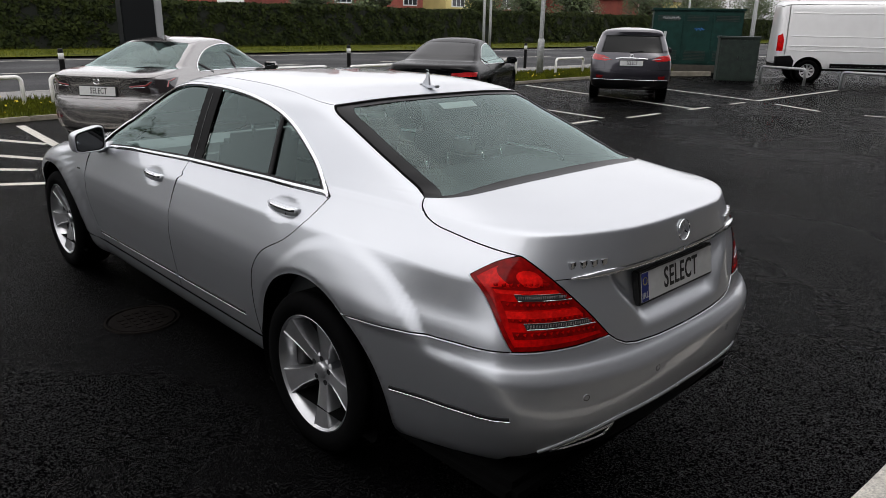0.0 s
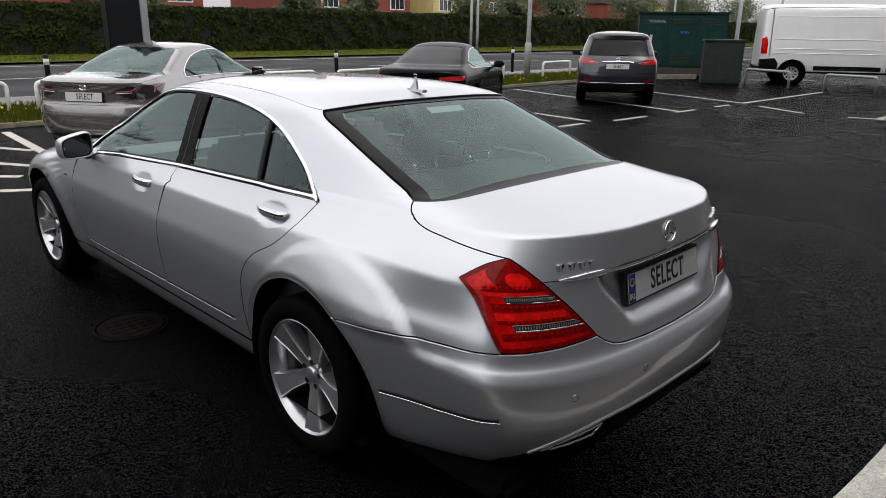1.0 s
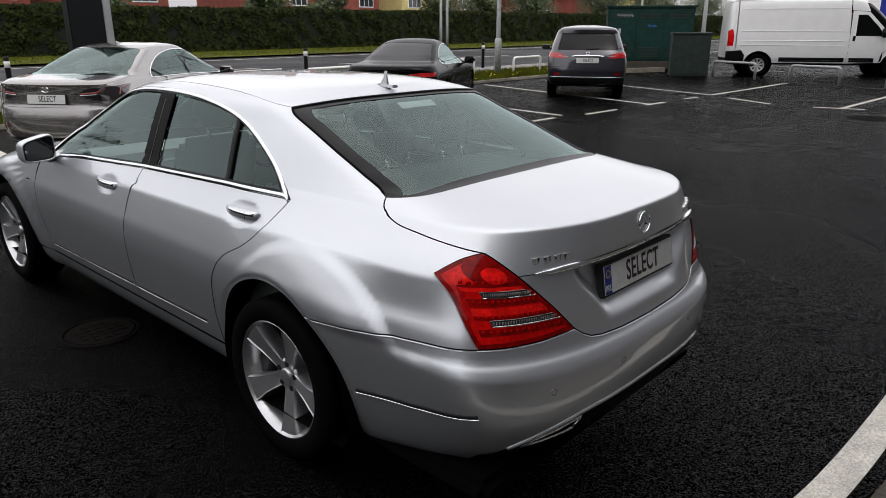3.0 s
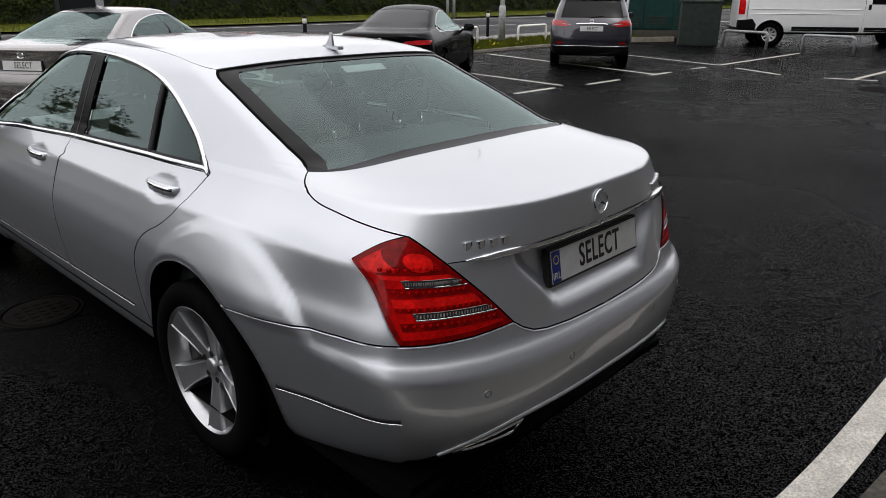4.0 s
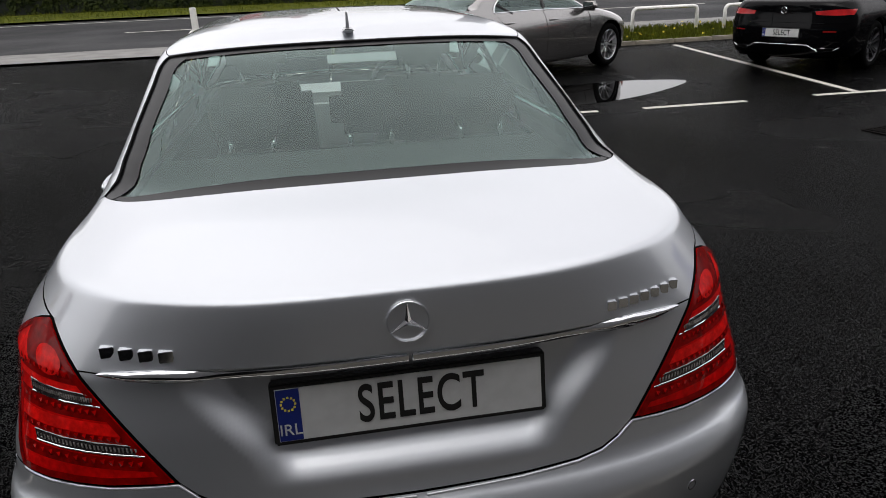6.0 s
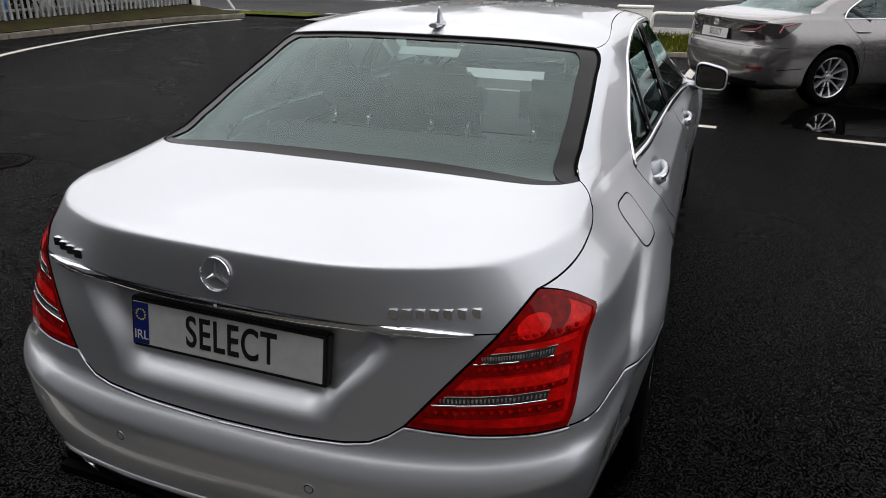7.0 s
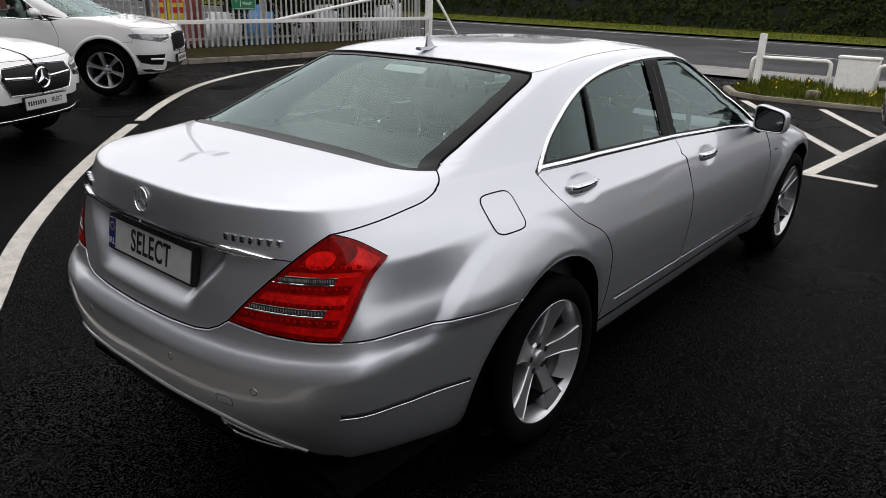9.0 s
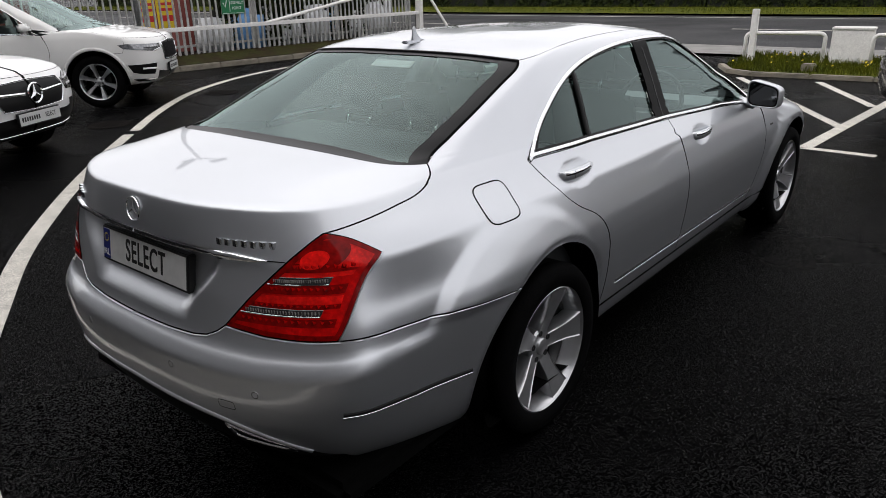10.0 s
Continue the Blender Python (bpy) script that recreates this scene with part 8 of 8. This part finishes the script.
# behind the fence: yellow boards, sacks, rubble, brick shed
YEL = mat("yellow_board", (0.65, 0.47, 0.02), rough=0.5, var=0.1, scale=5)
RED = mat("sign_red", (0.45, 0.02, 0.02), rough=0.5)
for y in (7.96, 8.52):
    yb = thing("notice_board", pose(-16.0, y, 0.0, 0, 0, 90), "yellow printed board behind the fence", "sign", "yellow boards")
    part("board", box(-0.26, 0.26, -0.01, 0.01, 0.70, 1.75, 0.004), YEL, yb)
    for z, h in ((1.30, 0.07), (1.16, 0.07), (0.90, 0.15)):
        part("bar", box(-0.20, 0.18, -0.014, -0.009, z, z + h), RED, yb)
    part("leg", box(-0.02, 0.02, 0.01, 0.05, -0.02, 0.8), DARKMETAL, yb)
SACK = mat("white_sack", (0.55, 0.56, 0.58), rough=0.7, var=0.25, scale=4, bump=0.6, bump_scale=8)
BLUEBAG = mat("blue_sack", (0.10, 0.25, 0.5), rough=0.6, var=0.3, scale=4)
for i in range(9):
    y0 = 8.9 + i * 0.78
    bm = box(-0.45, 0.45, -0.42, 0.42, 0.0, 0.95 + 0.2 * (i % 3), 0.16)
    for v in bm.verts:
        v.co += Vector((noise.noise(v.co * 3 + Vector((i, 0, 0))), noise.noise(v.co * 3 + Vector((0, i, 5))), 0.6 * noise.noise(v.co * 3 + Vector((0, 9, i))))) * 0.09
    o = mesh_obj("rubble_sack", bm, BLUEBAG if i in (1, 5) else SACK, smooth=True)
    o.matrix_basis = pose(-14.5 + 0.25 * math.sin(i * 2.1), y0, 0.02, 0, 0, i * 37)
    tagged(o, "bulging white woven builder's sack behind the fence" if i not in (1, 5) else "crumpled blue plastic sack behind the fence", "sack", "builder's sacks")
SHED = mat("red_container", (0.16, 0.03, 0.022), rough=0.6, var=0.3, scale=2, var2=0.1, scale2=30)
for yc, w, col in ((4.4, 2.2, SHED), (9.6, 0.35, SHED)):
    tagged(mesh_obj("storage_unit", box(-18.4, -16.8, yc - w / 2, yc + w / 2, 0, 3.0, 0.02), col), "dark red steel storage unit behind the fence", "container", "storage units")

# ---- across the road: houses and trees behind the hedge ----
BRICK = mat("house_brick", (0.21, 0.050, 0.033), rough=0.8, var=0.25, scale=1.5, var2=0.3, scale2=12)
YELLOWR = mat("house_render", (0.55, 0.45, 0.18), rough=0.8, var=0.15, scale=1)
TILE = mat("roof_tile", (0.10, 0.075, 0.065), rough=0.7, var=0.3, scale=3, var2=0.2, scale2=15)
UPVC = mat("white_frame", (0.72, 0.73, 0.72), rough=0.4, var=0.1, scale=4)
HOUSEGLASS = mat("house_glass", (0.03, 0.035, 0.04), rough=0.05, coat=1.0)


def house(x, y, w, wall, turn=0.0, label="two-storey red brick house with white windows"):
    h = thing("house", pose(x, y, 0, 0, 0, turn), label, "house", "houses across the road")
    part("wall", box(-w / 2, w / 2, 0, 8, 0, 5.4), wall, h)
    bm = bmesh.new()
    vs = [bm.verts.new(p) for p in ((-w / 2 - 0.3, -0.4, 5.3), (w / 2 + 0.3, -0.4, 5.3), (w / 2 + 0.3, 8.4, 5.3), (-w / 2 - 0.3, 8.4, 5.3), (-w / 2 - 0.3, 4, 8.2), (w / 2 + 0.3, 4, 8.2))]
    for f in ((0, 1, 5, 4), (2, 3, 4, 5), (1, 2, 5), (3, 0, 4), (0, 3, 2, 1)):
        bm.faces.new([vs[i] for i in f])
    rf = part("roof", bm, TILE, h)
    part("chimney", box(w / 2 - 1.2, w / 2 - 0.3, 3.6, 4.4, 7.4, 9.4, 0.03), wall, rf)
    for z0 in (0.9, 3.4):
        for xc in (-w * 0.27, w * 0.27):
            ww = 1.0
            wd = part("window", box(xc - ww - 0.08, xc + ww + 0.08, -0.06, 0.05, z0 - 0.08, z0 + 1.28, 0.02), UPVC, h, "white framed window")
            for k in range(3):
                part("pane", box(xc - ww + k * 2 * ww / 3 + 0.04, xc - ww + (k + 1) * 2 * ww / 3 - 0.04, -0.075, -0.055, z0 + 0.03, z0 + 1.15), HOUSEGLASS, wd)
    part("door", box(-0.5, 0.5, -0.06, 0.05, 0.1, 2.15, 0.02), UPVC, h)
    part("porch", box(-1.3, 1.3, -0.9, 0.05, 2.45, 2.62, 0.03), UPVC, h, "white porch roof")


for x, wall, t in ((14, BRICK, 2), (24, BRICK, -2), (40.5, BRICK, 0), (50.0, BRICK, 3), (61.5, YELLOWR, 0), (71.5, BRICK, -3), (82, BRICK, 0), (100, BRICK, 4), (112, YELLOWR, 0), (-5, BRICK, 0), (-20, BRICK, 1)):
    house(x, 58 + (x % 3), 8.6, wall, t, "two-storey red brick house with white windows" if wall is BRICK else "two-storey yellow rendered house with white windows")
FARVAN = mat("far_van_white", (0.7, 0.7, 0.69), rough=0.4, var=0.08, scale=2)
for x, y in ((23.0, 44.5), (38.5, 45.5), (43.5, 46)):
    v = thing("parked_van", pose(x, y, 0), "white van parked behind the hedge, roof showing", "van", "vans behind the hedge")
    part("body", box(-2.4, 2.4, -0.95, 0.95, 0.35, 2.45, 0.18), FARVAN, v, "", True)
    part("rack", box(-1.6, 1.6, -0.7, 0.7, 2.52, 2.58, 0.02), GALV, v)
    for sx in (-1.5, 1.5):
        part("wheel", tube([(sx, -1.0, 0.34), (sx, 1.0, 0.34)], 0.34, 16), RUBBER, v, "", True)


def tree(x, y, h, r, seed, n=5200, colour=None):
    t = thing("tree", pose(x, y, 0), "leafy green tree behind the hedge", "tree", "trees across the road")
    rnd = random.Random(seed)
    bm = bmesh.new()
    add_tube(bm, [(0, 0, -0.1), (0.05, 0, h * 0.3), (0.1, 0.05, h * 0.55), (0, 0, h * 0.85)], 0.2, 9, True, [0.22, 0.17, 0.12, 0.04])
    for k in range(7):
        a = k * 0.9 + rnd.random()
        z0 = h * rnd.uniform(0.28, 0.6)
        add_tube(bm, [(0.05, 0, z0), (math.cos(a) * r * 0.4, math.sin(a) * r * 0.4, z0 + r * 0.35), (math.cos(a) * r * 0.8, math.sin(a) * r * 0.8, z0 + r * 0.55)], 0.06, 6, True, [0.08, 0.05, 0.02])
    part("trunk", bm, mat("bark", (0.06, 0.045, 0.03), rough=0.9, var=0.4, scale=10, bump=0.6, bump_scale=40), t, "", True)
    blobs = [(rnd.uniform(-0.6, 0.6) * r, rnd.uniform(-0.6, 0.6) * r, h * rnd.uniform(0.4, 0.95), r * rnd.uniform(0.3, 0.55)) for _ in range(16)]
    vs, fs = [], []
    for _ in range(n):
        bx_, by_, bz_, br = rnd.choice(blobs)
        d = Vector((rnd.gauss(0, 1), rnd.gauss(0, 1), rnd.gauss(0, 0.8))).normalized() * br * rnd.uniform(0.55, 1.05)
        c = Vector((bx_, by_, bz_)) + d
        s = rnd.uniform(0.08, 0.17)
        u = Vector((rnd.gauss(0, 1), rnd.gauss(0, 1), rnd.gauss(0, 1))).normalized()
        w = u.orthogonal().normalized()
        k = len(vs)
        vs += [tuple(c - u * s), tuple(c + w * s * 0.6), tuple(c + u * s), tuple(c - w * s * 0.6)]
        fs.append((k, k + 1, k + 2, k + 3))
    me = bpy.data.meshes.new("crown")
    me.from_pydata(vs, [], fs)
    me.materials.append(colour or LEAF2)
    o = new("crown", me)
    o.parent = t


LEAF2 = mat("tree_leaf", (0.055, 0.075, 0.018), rough=0.6, color2=(0.03, 0.05, 0.012), scale=0.8, var2=0.5, scale2=8)
LEAF3 = mat("tree_leaf_brown", (0.06, 0.05, 0.022), rough=0.6, color2=(0.045, 0.055, 0.016), scale=0.8, var2=0.5, scale2=8)
for i, (x, y, h, r) in enumerate(((30.5, 47, 4.6, 2.2), (55, 46, 5.0, 3.0), (66, 47, 5.5, 2.6), (77, 46, 5.6, 3.4), (90, 46, 6.0, 3.8), (96, 48, 6.2, 3.4), (72, 52, 5.6, 2.8), (108, 46, 6.4, 4.0), (-1, 47, 5, 2.6), (8, 50, 5, 2.2), (16.5, 43.5, 4.2, 1.9), (28, 43.2, 4.0, 1.7), (34.5, 44, 4.3, 2.0), (47, 43.5, 4.4, 2.2), (51.5, 43, 4.0, 1.8), (60.5, 44, 4.6, 2.2))):
    tree(x, y, h, r, i, colour=LEAF3 if i in (2, 5) else LEAF2)
for i, (x, y, h, r) in enumerate(((-9, 45, 8.5, 3.6), (-17, 47, 10.5, 4.4), (-26, 44, 8.0, 3.8), (-36, 46, 11.0, 4.6), (-47, 45, 9.0, 4.2), (-60, 47, 11.5, 5.0), (-76, 45, 10.0, 4.8))):
    tree(x, y, h, r, 40 + i, n=8000)

# ---- covers in the asphalt ----
IRON = mat("cast_iron", (0.009, 0.0075, 0.0068), rough=0.75, spec=0.03, var=0.4, scale=14, var2=0.3, scale2=70)


def manhole(x, y, r, label="round cast iron manhole cover with raised blocks"):
    m = thing("manhole_cover", pose(x, y, 0), label, "manhole cover", "manhole covers")
    bm = bmesh.new()
    bmesh.ops.create_cone(bm, cap_ends=True, segments=40, radius1=r, radius2=r - 0.006, depth=0.012)
    bmesh.ops.translate(bm, verts=bm.verts, vec=(0, 0, 0.002))
    part("plate", bm, IRON, m)
    bm = bmesh.new()
    n = int(r / 0.055)
    for i in range(-n, n + 1):
        for j in range(-n, n + 1):
            px, py = i * 0.055, j * 0.055
            if math.hypot(px, py) < r - 0.05:
                add_box(bm, px - 0.017, px + 0.017, py - 0.017, py + 0.017, 0.007, 0.012)
    o = part("stud", bm, IRON, m)
    o["kind"] = "stuff"
    bm = bmesh.new()
    rings = [[bm.verts.new((q * math.cos(2 * math.pi * k / 40), q * math.sin(2 * math.pi * k / 40), z)) for k in range(40)] for q, z in ((r + 0.008, 0.002), (r + 0.01, 0.009), (r + 0.022, 0.009), (r + 0.026, 0.001))]
    for a, b in zip(rings, rings[1:]):
        for k in range(40):
            bm.faces.new((a[k], a[(k + 1) % 40], b[(k + 1) % 40], b[k]))
    part("frame", bm, IRON, m)


manhole(-0.91, 1.81, 0.19)
manhole(-4.64, 1.95, 0.24)
manhole(-7.39, 2.38, 0.26)
manhole(-8.66, 5.02, 0.26)
manhole(13.2, 1.05, 0.40)
gr = thing("drain_grate", pose(5.22, 3.66, 0, 0, 0, 12) @ Matrix.Diagonal((0.64, 0.64, 1, 1)), "square cast iron drain grate set in asphalt", "drain grate")
# black slab on the ground paints the dark below the bars
part("sump", box(-0.26, 0.26, -0.22, 0.22, 0.0005, 0.003), BLACKGAP, gr)
for k in range(6):
    part("bar", box(-0.27, 0.27, -0.23 + k * 0.085, -0.20 + k * 0.085, 0.002, 0.012, 0.002), IRON, gr)
for x in (-0.27, -0.09, 0.07, 0.25):
    part("bar", box(x, x + 0.025, -0.23, 0.225, 0.002, 0.013, 0.002), IRON, gr)
# concrete apron behind the edge line
sheet("apron", [(-0.9, -1.72), (0.27, -1.88), (1.06, -1.96), (2.6, -2.0), (12, -2.0), (12, -7.5), (-0.9, -7.5)], 0.012, mat("apron_concrete", (0.095, 0.088, 0.075), rough=0.8, spec=0.15, var=0.45, scale=2.5, var2=0.3, scale2=45, bump=0.4, bump_scale=60), label="stained concrete apron beside the edge line", category="pavement")

# dark shrubs behind the fence
shrub = thing("shrub_row", pose(-14.6, 9.0, 0), "dark leafy shrubs with a few yellow flowers behind the fence", "shrub")
# solid block coloured as the shade inside the shrubs
part("core", box(-0.5, 0.3, 0.2, 5.6, 0.0, 1.25, 0.1), HEDGESHADE, shrub)
rnd = random.Random(23)
for name, count, size, material in (("leaves", 9000, (0.04, 0.09), LEAF), ("blossom", 160, (0.03, 0.05), mat("yellow_blossom", (0.55, 0.42, 0.02), rough=0.8))):
    vs, fs = [], []
    for _ in range(count):
        y = rnd.uniform(0.0, 5.8)
        top = 1.45 + 0.35 * noise.noise((y * 0.9, 0, 2.0))
        if name == "blossom":
            y, top = rnd.uniform(2.2, 4.2), 1.75
        c = Vector((rnd.uniform(0.15, 0.55), y, rnd.uniform(0.05, top))) if rnd.random() < 0.75 else Vector((rnd.uniform(-0.5, 0.5), y, top + rnd.uniform(-0.15, 0.15)))
        u = Vector((rnd.uniform(-1, 1), rnd.uniform(-1, 1), rnd.uniform(-1, 1))).normalized()
        w = u.orthogonal().normalized()
        s = rnd.uniform(*size)
        b = len(vs)
        vs += [tuple(c - u * s), tuple(c + w * s * 0.5), tuple(c + u * s), tuple(c - w * s * 0.5)]
        fs.append((b, b + 1, b + 2, b + 3))
    me = bpy.data.meshes.new(name)
    me.from_pydata(vs, [], fs)
    me.materials.append(material)
    o = new(name, me)
    o.parent = shrub
    o["kind"] = "stuff"

# rain puddle beside the warm silver car
bm = bmesh.new()
ring = smooth_path([(1.72, 6.18), (1.84, 6.55), (1.98, 7.10), (2.5, 7.55), (3.3, 7.45), (4.3, 7.5), (5.0, 7.2), (4.4, 6.6), (3.6, 6.15), (2.9, 5.98), (2.36, 5.90), (1.95, 5.98), (1.72, 6.18)])
bm.faces.new([bm.verts.new((x, y, 0.0035)) for x, y in ring[:-1]])
bmesh.ops.recalc_face_normals(bm, faces=bm.faces)
if list(bm.faces)[0].normal.z < 0:
    bmesh.ops.reverse_faces(bm, faces=bm.faces)
tagged(mesh_obj("puddle", bm, mat("puddle_water", (0.002, 0.002, 0.002), rough=0.03, spec=0.5)), "shallow puddle of rain water on asphalt", "puddle", "", "structure")

# yellow weeds in the grass
rnd = random.Random(5)
vs, fs = [], []
for _ in range(260):
    x = rnd.uniform(-2.4, 22.0)
    c = Vector((x, rnd.uniform(11.75, 14.2), rnd.uniform(0.10, 0.22)))
    s = rnd.uniform(0.012, 0.03)
    u = Vector((rnd.uniform(-1, 1), rnd.uniform(-1, 1), rnd.uniform(-0.4, 0.4))).normalized()
    w = u.orthogonal().normalized()
    b = len(vs)
    vs += [tuple(c - u * s), tuple(c - w * s), tuple(c + u * s), tuple(c + w * s)]
    fs.append((b, b + 1, b + 2, b + 3))
me = bpy.data.meshes.new("yellow_weeds")
me.from_pydata(vs, [], fs)
me.materials.append(mat("yellow_blossom", (0.55, 0.42, 0.02), rough=0.8))
tagged(new("yellow_weeds", me), "small yellow weed flowers among the verge grass", "flowers", "", "stuff")

# white car and blue hoarding beyond the van
tagged(copy_thing(crossover, place(36.0, 5.6, -62)), "white car parked beyond the van", "car")
hoard = thing("hoarding", pose(40.0, 4.2, 0, 0, 0, -75), "blue hoarding board on two posts beyond the parked cars", "sign")
part("board", box(-3.0, 3.0, -0.03, 0.03, 1.75, 3.6, 0.01), mat("hoarding_blue", (0.01, 0.02, 0.30), rough=0.45, var=0.15, scale=3), hoard)
for x in (-2.6, 2.6):
    part("post", box(x - 0.05, x + 0.05, 0.03, 0.13, 0.0, 3.5, 0.005), GALV, hoard)
